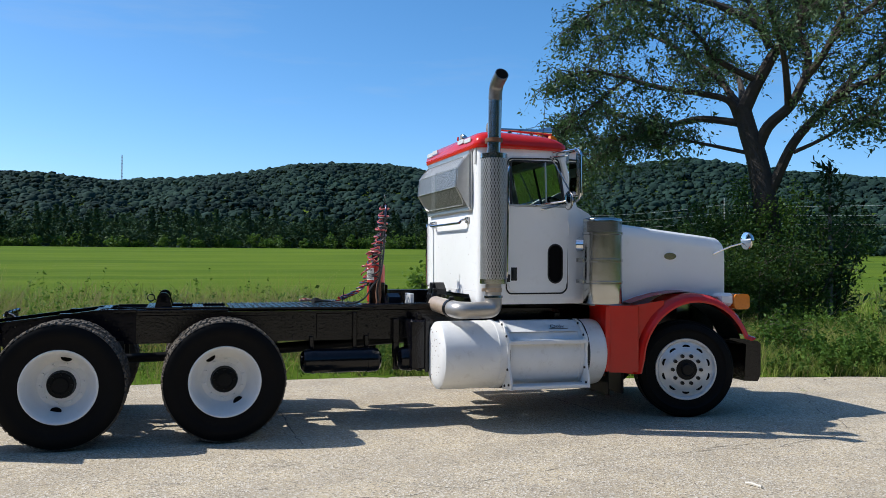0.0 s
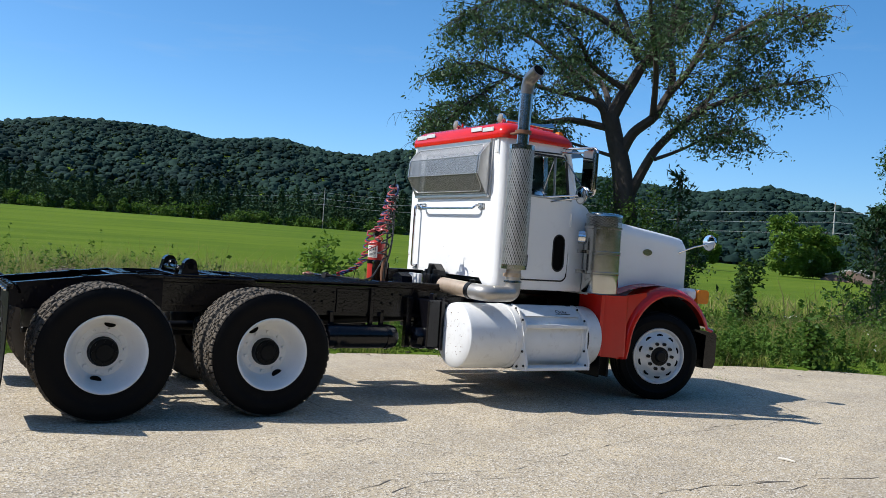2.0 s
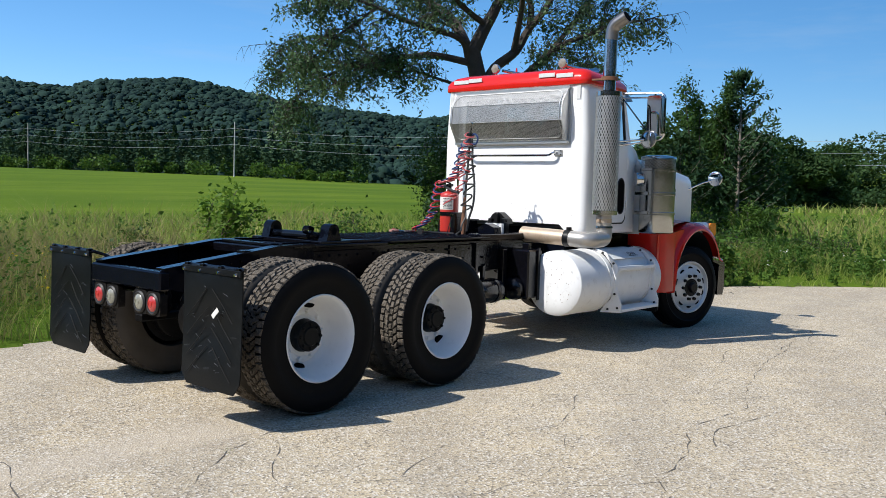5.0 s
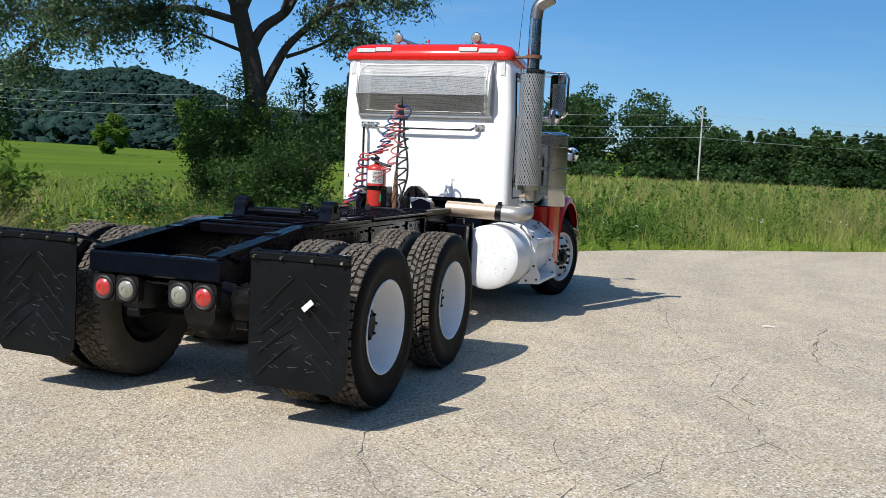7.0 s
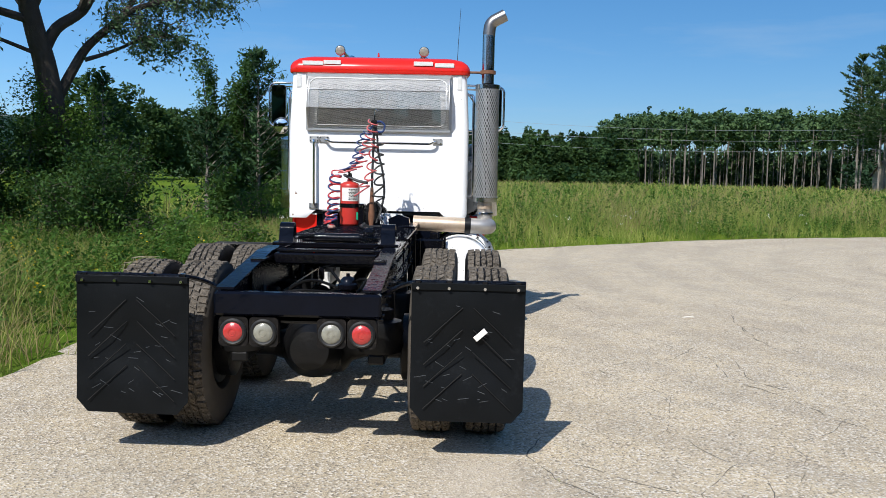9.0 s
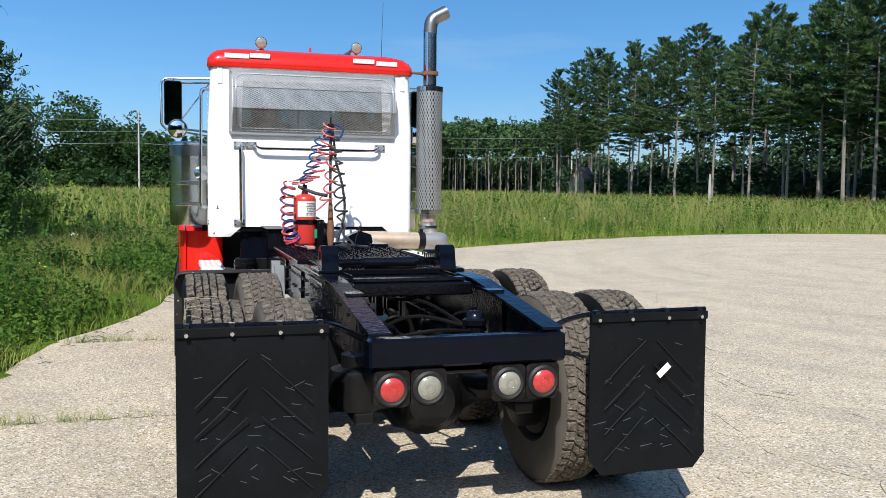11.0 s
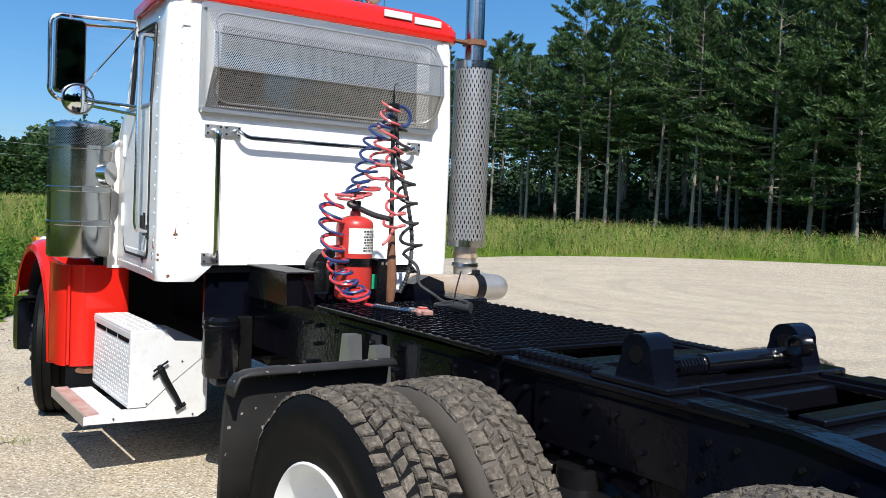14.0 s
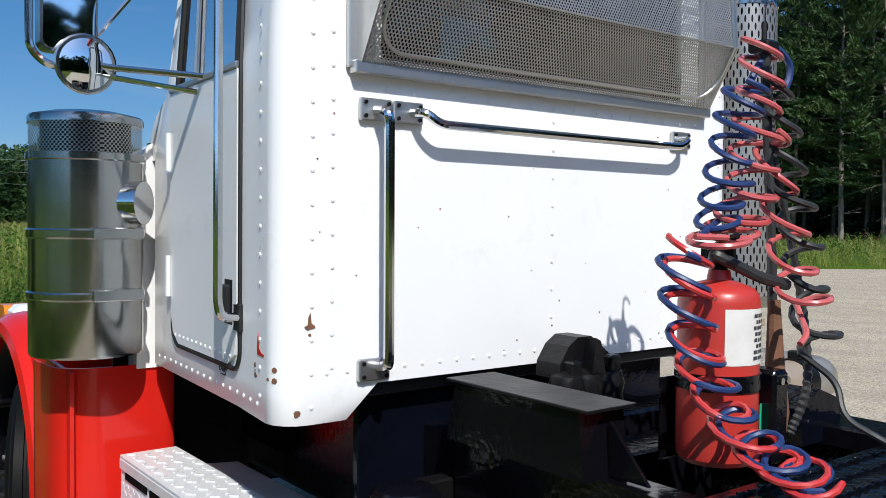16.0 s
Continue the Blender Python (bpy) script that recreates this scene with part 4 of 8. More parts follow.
    for a, r, rad, h in ((35.3, 138, 3.6, 9.4), (34.0, 143, 3.6, 8.6), (33.0, 146, 3.0, 7.4), (40.1, 139, 2.5, 5.6)):
        x, y, z = spot(a, r)
        out.append(clump_tree(x, y, z, rad, h, rng, 3400, 0.40))
    V, F = join(out)
    soup("field_trees", V, F, FIELDLEAF, label="lone bright green trees on the hay field", category="trees")
    # wood on the far side of the road behind
    out = []
    for _ in range(260):
        a = rng.uniform(128, 280)
        x, y, z = spot(a, rng.uniform(62, 110))
        out.append(clump_tree(x, y, z, rng.uniform(4.5, 7.0), rng.uniform(18, 27), rng, 150, 2.1))
    V, F = join(out)
    soup("roadside_wood", V, F, FARWOOD, label="dark broadleaf wood across the road", category="woods")
    # distant pine plantation with bare trunks
    out, wood = [], M()
    for row in range(5):
        a = -8.5
        while a > -26:
            r = 190 + row * 8 + rng.uniform(-4, 4)
            x, y, z = spot(a, r)
            h = (1.7 + r * math.tan(radians(np.interp(-a, [8, 10, 22, 26], [3.5, 4.35, 4.35, 4.6])))) * rng.uniform(0.92, 1.03)
            low = rng.uniform(0.46, 0.58)
            v, f_ = clump_tree(x, y, z + h * low, rng.uniform(2.5, 3.4), h * (1 - low), rng, 420, 0.55)
            out.append((v, f_))
            wood.cyl((x, y, z), (x + rng.uniform(-0.4, 0.4), y, z + 0.8 * h), 0.13, 0.07, 4)
            a -= math.degrees(rng.uniform(1.8, 3.6) / r)
    for _ in range(150):
        a = rng.uniform(-27, -6)
        x, y, z = spot(a, rng.uniform(225, 260))
        out.append(clump_tree(x, y, z, 4.0, rng.uniform(8, 12), rng, 380, 0.70))
    V, F = join(out)
    far = soup("pine_plantation", V, F, NEEDLE, label="even pine plantation beyond the meadow", category="woods")
    tagged(part("plantation_trunks", wood, PALE_BARK, far), kind="stuff")
    # understorey behind the near pines, its shade put into the dark leaf colour
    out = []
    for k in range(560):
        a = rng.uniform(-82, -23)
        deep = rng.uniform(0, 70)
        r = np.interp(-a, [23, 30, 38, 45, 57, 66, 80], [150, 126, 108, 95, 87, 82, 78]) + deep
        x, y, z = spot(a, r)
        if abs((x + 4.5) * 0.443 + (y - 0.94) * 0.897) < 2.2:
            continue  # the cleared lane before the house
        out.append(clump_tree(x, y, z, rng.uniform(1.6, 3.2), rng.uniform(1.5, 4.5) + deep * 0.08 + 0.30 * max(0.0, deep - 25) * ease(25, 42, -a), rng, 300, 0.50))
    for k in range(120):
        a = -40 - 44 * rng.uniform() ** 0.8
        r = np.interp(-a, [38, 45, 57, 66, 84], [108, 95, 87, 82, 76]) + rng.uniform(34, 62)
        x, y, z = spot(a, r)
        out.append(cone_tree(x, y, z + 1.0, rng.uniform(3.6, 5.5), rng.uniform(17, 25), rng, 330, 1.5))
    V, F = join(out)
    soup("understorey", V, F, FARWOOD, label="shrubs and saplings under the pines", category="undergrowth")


def blades(xy, h, w, rng, bend_=1.15):
    n = len(xy)
    a = rng.uniform(0, 6.28, n)
    side = np.stack([np.cos(a), np.sin(a), np.zeros(n)], 1) * (w / 2)[:, None]
    b = rng.uniform(0, 6.28, n)
    lean = np.stack([np.cos(b), np.sin(b), np.zeros(n)], 1) * (h * rng.uniform(0.1, 1.0, n) * bend_)[:, None]
    p = np.stack([xy[:, 0], xy[:, 1], ground_z(xy[:, 0], xy[:, 1]) - 0.02], 1)
    up = np.zeros((n, 3))
    up[:, 2] = h
    rows = [p - side, p + side, p + side * 0.8 + up * 0.55 + lean * 0.3, p - side * 0.8 + up * 0.55 + lean * 0.3, p + side * 0.15 + up + lean, p - side * 0.15 + up + lean]
    V = np.stack(rows, 1).reshape(-1, 3)
    k = 6 * np.arange(n)[:, None]
    F = np.concatenate([k + [0, 1, 2, 3], k + [3, 2, 4, 5]])
    return V, F


def scatter(box, n, lo, hi, rng):
    p = np.stack([rng.uniform(box[0], box[2], n), rng.uniform(box[1], box[3], n)], 1)
    d = off_lot(p)
    keep = (d > lo) & (d < hi)
    return p[keep], d[keep]


def weeds():
    rng = np.random.default_rng(9)
    green, dry = [], []
    def sow(box, n, lo, hi, h0, h1, w, straw):
        p, d = scatter(box, n, lo, hi, rng)
        patch = np.array([noise.noise((x * 0.22, y * 0.22, 5)) for x, y in p])
        h = rng.uniform(h0, h1, len(p)) * np.clip(0.35 + 0.4 * d, 0.35, 1.0) * (1 + 0.45 * patch)
        fine = np.array([noise.noise((x * 0.9, y * 0.9, 9)) for x, y in p])
        keep = rng.uniform(size=len(p)) < np.clip(0.75 + 1.3 * fine, 0.15, 1.0)
        p, h, patch = p[keep], (h * (1 + 0.5 * fine))[keep], patch[keep]
        dr = rng.uniform(size=len(p)) < straw * np.clip(1 + 3.5 * patch, 0.05, 3.5)
        for sel, out in ((~dr, green), (dr, dry)):
            k = int(sel.sum())
            out.append(blades(p[sel], h[sel] * (1.15 if out is dry else 1), w * rng.uniform(0.5, 1.4, k) * (0.7 if out is dry else 1), rng))
    sow((-14, 1, 3, 9.5), 46000, 0.0, 7.0, 0.30, 0.90, 0.010, 0.66)
    sow((3, 1, 14, 9.5), 52000, 0.0, 7.0, 0.20, 0.54, 0.010, 0.18)
    sow((-45, 2, -14, 9), 9000, 0.0, 7.0, 0.35, 0.75, 0.03, 0.30)
    sow((-30, 8, 30, 26), 24000, 3.0, 30.0, 0.2, 0.55, 0.03, 0.25)
    sow((8, -14, 34, -1), 58000, 0.0, 11.0, 0.22, 0.85, 0.013, 0.22)
    sow((8, -1, 34, 6), 30000, 0.0, 11.0, 0.14, 0.48, 0.012, 0.07)
    sow((14, -46, 36, -10), 60000, 0.0, 10.0, 0.25, 0.88, 0.019, 0.22)
    sow((20, -70, 95, 10), 54000, 8.0, 90.0, 0.35, 0.95, 0.042, 0.26)
    sow((90, -60, 150, 30), 10000, 8.0, 190.0, 0.5, 0.95, 0.16, 0.16)
    V, F = join(green)
    soup("weeds", V, F, GRASS, label="tall green weeds and grass along the lot", category="grass")
    V, F = join(dry)
    soup("dry_grass", V, F, STRAW, label="pale dry seed stalks among the weeds", category="grass")
    # broad-leaved weeds low along the edge
    def leafy_plants(box, n, lo, hi, h0, h1, leaf, per):
        p, d = scatter(box, n, lo, hi, rng)
        lump = np.array([noise.noise((x * 0.45, y * 0.45, 21)) for x, y in p])
        keep = rng.uniform(size=len(p)) < np.clip(0.45 + 1.6 * lump, 0.04, 1.0)
        p, d, lump = p[keep], d[keep], lump[keep]
        h = rng.uniform(h0, h1, len(p)) * np.clip(0.4 + 0.5 * d, 0.4, 1.0) * (1 + 0.7 * lump)
        t = rng.uniform(0.12, 1.0, (len(p), per))
        a = rng.uniform(0, 6.28, t.shape)
        rad = (0.03 + 0.10 * h[:, None]) * (1.15 - t) * rng.uniform(0.2, 1.0, t.shape)
        lean = rng.normal(size=(len(p), 2)) * 0.15 * h[:, None]
        c = np.stack([p[:, :1] + rad * np.cos(a) + lean[:, :1] * t, p[:, 1:] + rad * np.sin(a) + lean[:, 1:] * t, ground_z(p[:, 0], p[:, 1])[:, None] + t * h[:, None]], -1).reshape(-1, 3)
        b = np.stack([p[:, 0], p[:, 1], ground_z(p[:, 0], p[:, 1])], 1)
        top = b + np.stack([lean[:, 0], lean[:, 1], h], 1)
        side = np.zeros_like(b)
        side[:, 0], side[:, 1] = 0.003, 0.003
        stem = np.stack([b - side, b + side, top + 0.3 * side, top - 0.3 * side], 1).reshape(-1, 3)
        return join([cards(c, leaf, rng, 0.35, 1.9), (stem, np.arange(len(stem)).reshape(-1, 4))])
    V, F = join([leafy_plants((-14, 1, 3, 9), 2600, 0.1, 5.0, 0.30, 0.80, 0.030, 24), leafy_plants((3, 1, 14, 9), 4200, 0.1, 6.0, 0.30, 0.66, 0.038, 28), leafy_plants((-14, 3, 7, 9), 700, 0.8, 5.5, 0.80, 1.15, 0.030, 42), leafy_plants((8, -14, 34, -1), 5000, 0.1, 10.0, 0.35, 0.95, 0.040, 24), leafy_plants((8, -1, 34, 6), 5200, 0.1, 10.0, 0.22, 0.58, 0.044, 30),
                 leafy_plants((14, -46, 36, -10), 5600, 0.1, 10.0, 0.35, 0.95, 0.050, 18), leafy_plants((20, -70, 95, 10), 6000, 8.0, 90.0, 0.45, 1.0, 0.12, 11)])
    soup("leafy_weeds", V, F, WEEDLEAF, label="broad-leaved weeds at the edge of the lot", category="weeds")
    p, d = scatter((-14, 2.5, 6, 8), 420, 0.5, 4.0, rng)
    c = np.repeat(np.column_stack([p, rng.uniform(0.35, 0.7, len(p))]), 5, 0)
    c += rng.normal(size=c.shape) * (0.05, 0.05, 0.05)
    V, F = cards(c, 0.028, rng, 0.3, 1.2)
    q, d = scatter((10, -16, 26, 4), 260, 0.3, 3.5, rng)
    q = q[np.array([noise.noise((x * 0.5, y * 0.5, 2)) > 0.05 for x, y in q])]
    e = np.repeat(np.column_stack([q, rng.uniform(0.35, 0.7, len(q))]), 6, 0)
    e += rng.normal(size=e.shape) * (0.05, 0.05, 0.02)
    soup("white_flowers", *cards(e, 0.035, rng, 0.7, 1.1), WHITEFLOWER, label="flat white wildflower heads in the weeds", category="flowers")
    soup("yellow_flowers", V, F, FLOWER, label="small yellow wildflowers in the weeds", category="flowers")


big_tree((12.81, 8.24, 0))
put_pines()
far_trees()
weeds()
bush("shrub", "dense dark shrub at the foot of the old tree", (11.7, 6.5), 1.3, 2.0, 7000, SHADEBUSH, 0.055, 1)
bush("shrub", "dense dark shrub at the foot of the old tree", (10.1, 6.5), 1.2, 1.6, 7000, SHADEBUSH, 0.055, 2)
bush("shrub", "leafy shrub grown up round the old tree's trunk", (12.75, 7.9), 0.60, 3.6, 6500, BUSH, 0.052, 3)
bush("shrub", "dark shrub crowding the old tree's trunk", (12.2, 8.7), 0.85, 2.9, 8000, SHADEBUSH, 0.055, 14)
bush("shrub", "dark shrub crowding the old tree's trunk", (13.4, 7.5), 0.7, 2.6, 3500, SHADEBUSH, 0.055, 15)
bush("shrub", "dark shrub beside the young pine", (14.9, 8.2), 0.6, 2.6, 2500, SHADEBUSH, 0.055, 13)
bush("sapling", "slim dark sapling with drooping leaves in the weeds", (13.0, 4.35), 0.32, 1.75, 1100, SHADEBUSH, 0.075, 5, "tree", 3)
bush("sapling", "low dark sapling in the weeds", (10.4, 0.8), 0.26, 0.85, 500, BUSH, 0.075, 17, "tree", 3)
bush("sapling", "bright green sapling in the weeds", (4.69, 7.94), 0.55, 1.55, 1000, BRIGHT, 0.085, 6, "tree", 4)
bush("shrub", "low green shrub in the weeds", (0.6, 7.2), 0.7, 0.9, 700, BUSH, 0.06, 7)
young_pine((14.2, 7.5), 3.75, 1, airy=True)
young_pine((23.9, 6.15), 5.5, 2, "young dark green pine with a spiky top, among shrubs")
young_pine((22.3, 7.45), 3.5, 3, "young dark green pine with low spreading boughs, among shrubs")
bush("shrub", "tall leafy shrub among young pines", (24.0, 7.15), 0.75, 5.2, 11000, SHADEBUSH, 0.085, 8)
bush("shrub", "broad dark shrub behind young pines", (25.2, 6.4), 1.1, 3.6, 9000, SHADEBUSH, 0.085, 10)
bush("shrub", "broad green shrub at the meadow's edge", (23.0, 5.3), 0.8, 1.3, 4500, BUSH, 0.065, 11)
for k, (pts, w) in enumerate((
        ([(-0.5, -3.75), (-0.2, -3.53), (0.35, -3.45), (0.93, -3.16), (1.8, -3.2), (2.6, -2.9), (3.56, -2.62), (4.6, -2.5)], 0.008),
        ([(2.36, -4.02), (2.69, -4.00), (2.97, -3.97), (3.23, -4.03), (3.52, -4.07), (3.97, -4.14)], 0.011),
        ([(2.18, -3.96), (2.12, -4.16), (2.35, -4.16)], 0.006),
        ([(2.36, -4.36), (2.64, -4.27), (3.00, -4.16), (3.34, -4.21), (3.66, -4.20)], 0.007),
        ([(0.63, -3.46), (0.85, -3.35), (1.06, -3.30), (1.31, -3.35), (1.49, -3.37), (1.70, -3.42)], 0.008),
        ([(4.27, -2.57), (4.73, -2.45), (5.17, -2.37)], 0.007),
        ([(2.58, -4.43), (2.89, -4.34), (3.02, -4.43), (3.29, -4.43)], 0.006),
        ([(2.63, -4.03), (2.96, -3.99), (3.26, -4.02), (3.58, -4.06), (3.98, -4.12), (4.49, -4.21)], 0.009),
        ([(4.29, -2.54), (4.81, -2.44), (5.24, -2.35)], 0.006),
        ([(-2.6, -2.3), (-2.25, -1.98), (-2.0, -1.7), (-1.6, -1.43), (-1.2, -1.33), (-0.6, -1.5)], 0.008),
        ([(-1.72, -2.1), (-1.65, -1.95), (-1.38, -1.68), (-1.2, -1.36)], 0.005),
        ([(-3.2, -2.6), (-2.4, -2.45), (-1.5, -2.6), (-0.6, -2.3), (0.3, -2.5), (1.2, -2.1)], 0.005),
        ([(1.0, -1.9), (1.5, -2.4), (1.7, -2.9), (2.3, -3.2)], 0.005),
        ([(2.6, -2.0), (3.4, -2.3), (4.1, -2.1), (5.0, -2.6), (6.2, -2.2), (7.4, -2.6), (9.0, -2.2)], 0.006),
        ([(6.4, -2.0), (6.9, -0.9), (7.6, 0.1), (8.0, 0.9)], 0.008),
        ([(4.4, -5.5), (5.6, -5.2), (7.0, -6.0), (8.8, -5.8)], 0.008),
        ([(-3.6, 2.5), (-3.0, 1.2), (-3.1, 0.2), (-2.6, -0.8), (-2.9, -1.8)], 0.007),
        ([(5.5, -9.0), (8.0, -8.2), (11.0, -8.8), (14.0, -8.0)], 0.012),
        ([(2.0, -12.0), (5.0, -11.0), (9.0, -12.5), (13.0, -12.0), (17.0, -13.0)], 0.014),
        ([(0.0, -7.0), (2.0, -6.6), (4.0, -7.2), (6.0, -6.8)], 0.007),
        ([(8.4, -4.0), (9.0, -6.5), (8.8, -9.0), (9.6, -12.0)], 0.010))):
    crack(pts, w, 10 + k)
cr = random.Random(91)
for k in range(18):
    x, y, a = cr.uniform(-4.5, 11.0), cr.uniform(-8.5, -1.8), cr.uniform(-0.5, 0.5)
    line_ = [(x, y)]
    for _ in range(cr.randrange(4, 9)):
        a += cr.uniform(-0.6, 0.6)
        x, y = x + 0.45 * math.cos(a), y + 0.45 * math.sin(a)
        line_.append((x, y))
    crack(line_, cr.uniform(0.002, 0.0042), 200 + k)
    if k % 3 == 0:
        bx, by = line_[len(line_) // 2]
        crack([(bx, by), (bx + cr.uniform(0.1, 0.4), by + cr.uniform(-0.4, 0.4)), (bx + cr.uniform(0.4, 0.9), by + cr.uniform(-0.8, 0.8))], 0.0025, 300 + k)
crack([(1.27, 2.5), (1.25, 0.5), (1.3, -1.4)], 0.016, 1)
crack([(4.45, 2.2), (4.38, 0.6), (4.5, -1.6)], 0.014, 2)

for k, (x, y, r, h) in enumerate(((-5.5, 5.2, 0.6, 0.8), (-3.6, 4.6, 0.4, 0.7), (-1.2, 5.6, 0.5, 0.8), (2.3, 6.4, 0.5, 0.9), (3.6, 5.2, 0.45, 0.7), (7.2, 6.8, 0.7, 1.0), (8.4, 4.2, 0.6, 0.9), (9.6, 3.2, 0.5, 0.8), (14.6, 2.6, 0.8, 1.0), (17.2, 1.0, 0.7, 0.9), (18.6, 5.0, 0.9, 1.3), (20.2, -3.0, 0.7, 0.8), (24.0, -8.0, 0.8, 0.9))):
    bush("weed_clump", "low leafy weed clump", (x, y), r, h, 800, BUSH, 0.06, 30 + k, "weeds", 5)
dead = bush("dead_shrub", "dry reddish-brown dead shrub", (-3.0, 5.8), 0.6, 1.0, 500, STRAW, 0.03, 60)

# ---- far landmarks ----
POLEGREY = surface("silvered_wood", (0.40, 0.385, 0.36), (0.30, 0.285, 0.26), 3.0, 0.9, bumps=0.4)
GREY_BOARD = surface("grey_boards", (0.20, 0.185, 0.17), (0.14, 0.13, 0.12), 2.0, 0.85, bumps=0.3)
BROWN_ROOF = surface("brown_roofing", (0.16, 0.11, 0.085), (0.11, 0.08, 0.065), 2.0, 0.85, bumps=0.3)
TAN = surface("tan_siding", (0.36, 0.29, 0.21), (0.30, 0.24, 0.17), 1.5, 0.8, bumps=0.2)
SOIL = surface("heaped_soil", (0.085, 0.055, 0.040), (0.13, 0.09, 0.065), 0.6, 0.95, bumps=0.8, depth=0.1, fine=3)


def gable(name, label, at, turn, w, d, wall, rise, walls, roofing):
    """A small house: walls, an overhanging gable roof, a door and windows."""
    h = thing(name, label, "building", at=at)
    h.rotation_euler = (0, 0, radians(turn))
    part("wall", M().prism([(-w / 2, -0.5), (w / 2, -0.5), (w / 2, wall), (0, wall + rise), (-w / 2, wall)], -d / 2, d / 2), walls, h, flat=True)
    for s in (1, -1):
        k = rise / (w / 2)
        part("roof", M().prism([(0, wall + rise + 0.14), (0, wall + rise + 0.02), (s * (w / 2 + 0.4), wall - 0.4 * k + 0.02), (s * (w / 2 + 0.4), wall - 0.4 * k + 0.14)], -d / 2 - 0.35, d / 2 + 0.35), roofing, h)
        part("window", M().box(s * w / 2 - 0.03, -0.5, wall * 0.45, s * w / 2 + 0.03, 0.5, wall * 0.8, 0.01), DARK, h)
    part("door", M().box(-0.45, -d / 2 - 0.03, -0.1, 0.45, -d / 2 + 0.03, min(2.0, wall - 0.2), 0.01), DARK, h)
    return h


gable("barn", "low grey board barn with a brown roof beyond the field", (121.3, 68.7, float(ground_z(121.3, 68.7)) - 0.2), 123, 4.0, 5.0, 1.4, 1.1, GREY_BOARD, BROWN_ROOF)
gable("house", "small tan house with a brown roof behind the pines", (138.4, -69.5, 0.3), 40, 2.8, 4.6, 3.0, 1.9, TAN, BROWN_ROOF)
heap = M()
hr = random.Random(6)
heap.sheet(24, 14, lambda u, v: (8.5 * (u - 0.5), 6 * (v - 0.5), 2.0 * max(0.0, 1 - (2 * u - 1) ** 2) ** 0.8 * max(0.0, 1 - (2 * v - 1) ** 2) * (0.8 + 0.5 * noise.noise((u * 7, v * 5, 2.0))) - 0.1))
hp = tagged(part("earth_mound", heap, SOIL, None, "brown heap of bare earth beside the barn"), category="earth mound")
hp.location, hp.rotation_euler = (115.8, 71.7, float(ground_z(115.8, 71.7))), (0, 0, radians(123))
for k in range(7):
    lg = tagged(part("log", M().tube([(-hr.uniform(0.8, 1.8), 0, 0), (0, 0.05, 0.04), (hr.uniform(0.8, 1.8), 0, 0)], [0.16, 0.15, 0.11], 7), POLEGREY, None, "pale bare log lying on the earth heap"), category="log", group="logs on the heap")
    u_, v_ = hr.uniform(-2.6, 2.6), hr.uniform(-0.6, 0.2)
    lg.location = (hp.location.x - 0.545 * u_ - 0.8 * v_ - 0.6, hp.location.y + 0.839 * u_ - 0.5 * v_ - 0.5, hp.location.z + 1.5 * (1 - (u_ / 4.2) ** 2) + 0.1)
    lg.rotation_euler = (hr.uniform(-0.4, 0.4), hr.uniform(-0.5, 0.5), hr.uniform(1.4, 2.9))
mx_, my_ = 0.3 + 1040 * math.cos(radians(93.6)), -9 + 1040 * math.sin(radians(93.6))
mz_ = float(ground_z(mx_, my_))
mast = thing("radio_mast", "thin lattice radio mast on the wooded ridge", "mast", at=(mx_, my_, mz_))
for k in range(3):
    a = 2.094 * k
    part("leg", M().cyl((1.1 * math.cos(a), 1.1 * math.sin(a), 0), (0.5 * math.cos(a), 0.5 * math.sin(a), 38), 0.22, n=5), POLEGREY, mast)
for k in range(10):
    part("brace", M().tube([(0.9 * math.cos(t), 0.9 * math.sin(t), 2 + 3.6 * k + (1.6 if i % 2 else 0)) for i, t in enumerate((0, 1.047, 2.094, 3.14, 4.19, 5.236))], 0.12, 4, loop=True), POLEGREY, mast)
fp = thing("dead_snag", "pale broken dead trunk at the edge of the pines", "tree stump", at=(74.4, -52.6, 0.0))
part("trunk", M().tube([(0, 0, -0.3), (0.02, 0, 1.2), (0.0, 0.03, 2.4), (-0.02, 0.02, 3.2)], [0.20, 0.15, 0.13, 0.09], 9), POLEGREY, fp)
PEELED = surface("peeled_wood", (0.66, 0.63, 0.56), (0.54, 0.50, 0.42), 9.0, 0.7, bumps=0.2)
# litter of twigs and bark along the lot's edge
rng = random.Random(31)
tw = M()
for _ in range(120):
    k = rng.randrange(len(EDGE) // 6, len(EDGE) * 2 // 3)
    p = EDGE[k] + Vector((rng.gauss(0, 0.3), rng.gauss(0, 0.3)))
    a, ln = rng.uniform(0, 6.28), rng.uniform(0.015, 0.10)
    d = Vector((math.cos(a), math.sin(a), 0)) * ln
    b_ = Vector((p.x, p.y, 0.012))
    tw.tube([b_ - d, b_ + Vector((0, 0, 0.012)) + d.cross(Vector((0, 0, 1))) * 0.2, b_ + d], [0.003, 0.005, 0.002], 4)
tagged(part("twigs", tw, BARK, None, "broken twigs and bark scattered along the lot's edge"), category="twigs", kind="stuff")
tagged(part("white_stick", M().tube([(4.16, -3.55, 0.010), (4.18, -3.60, 0.014), (4.20, -3.68, 0.010)], [0.010, 0.012, 0.009], 6), PEELED, None, "short pale peeled stick lying on the lot"), category="stick")
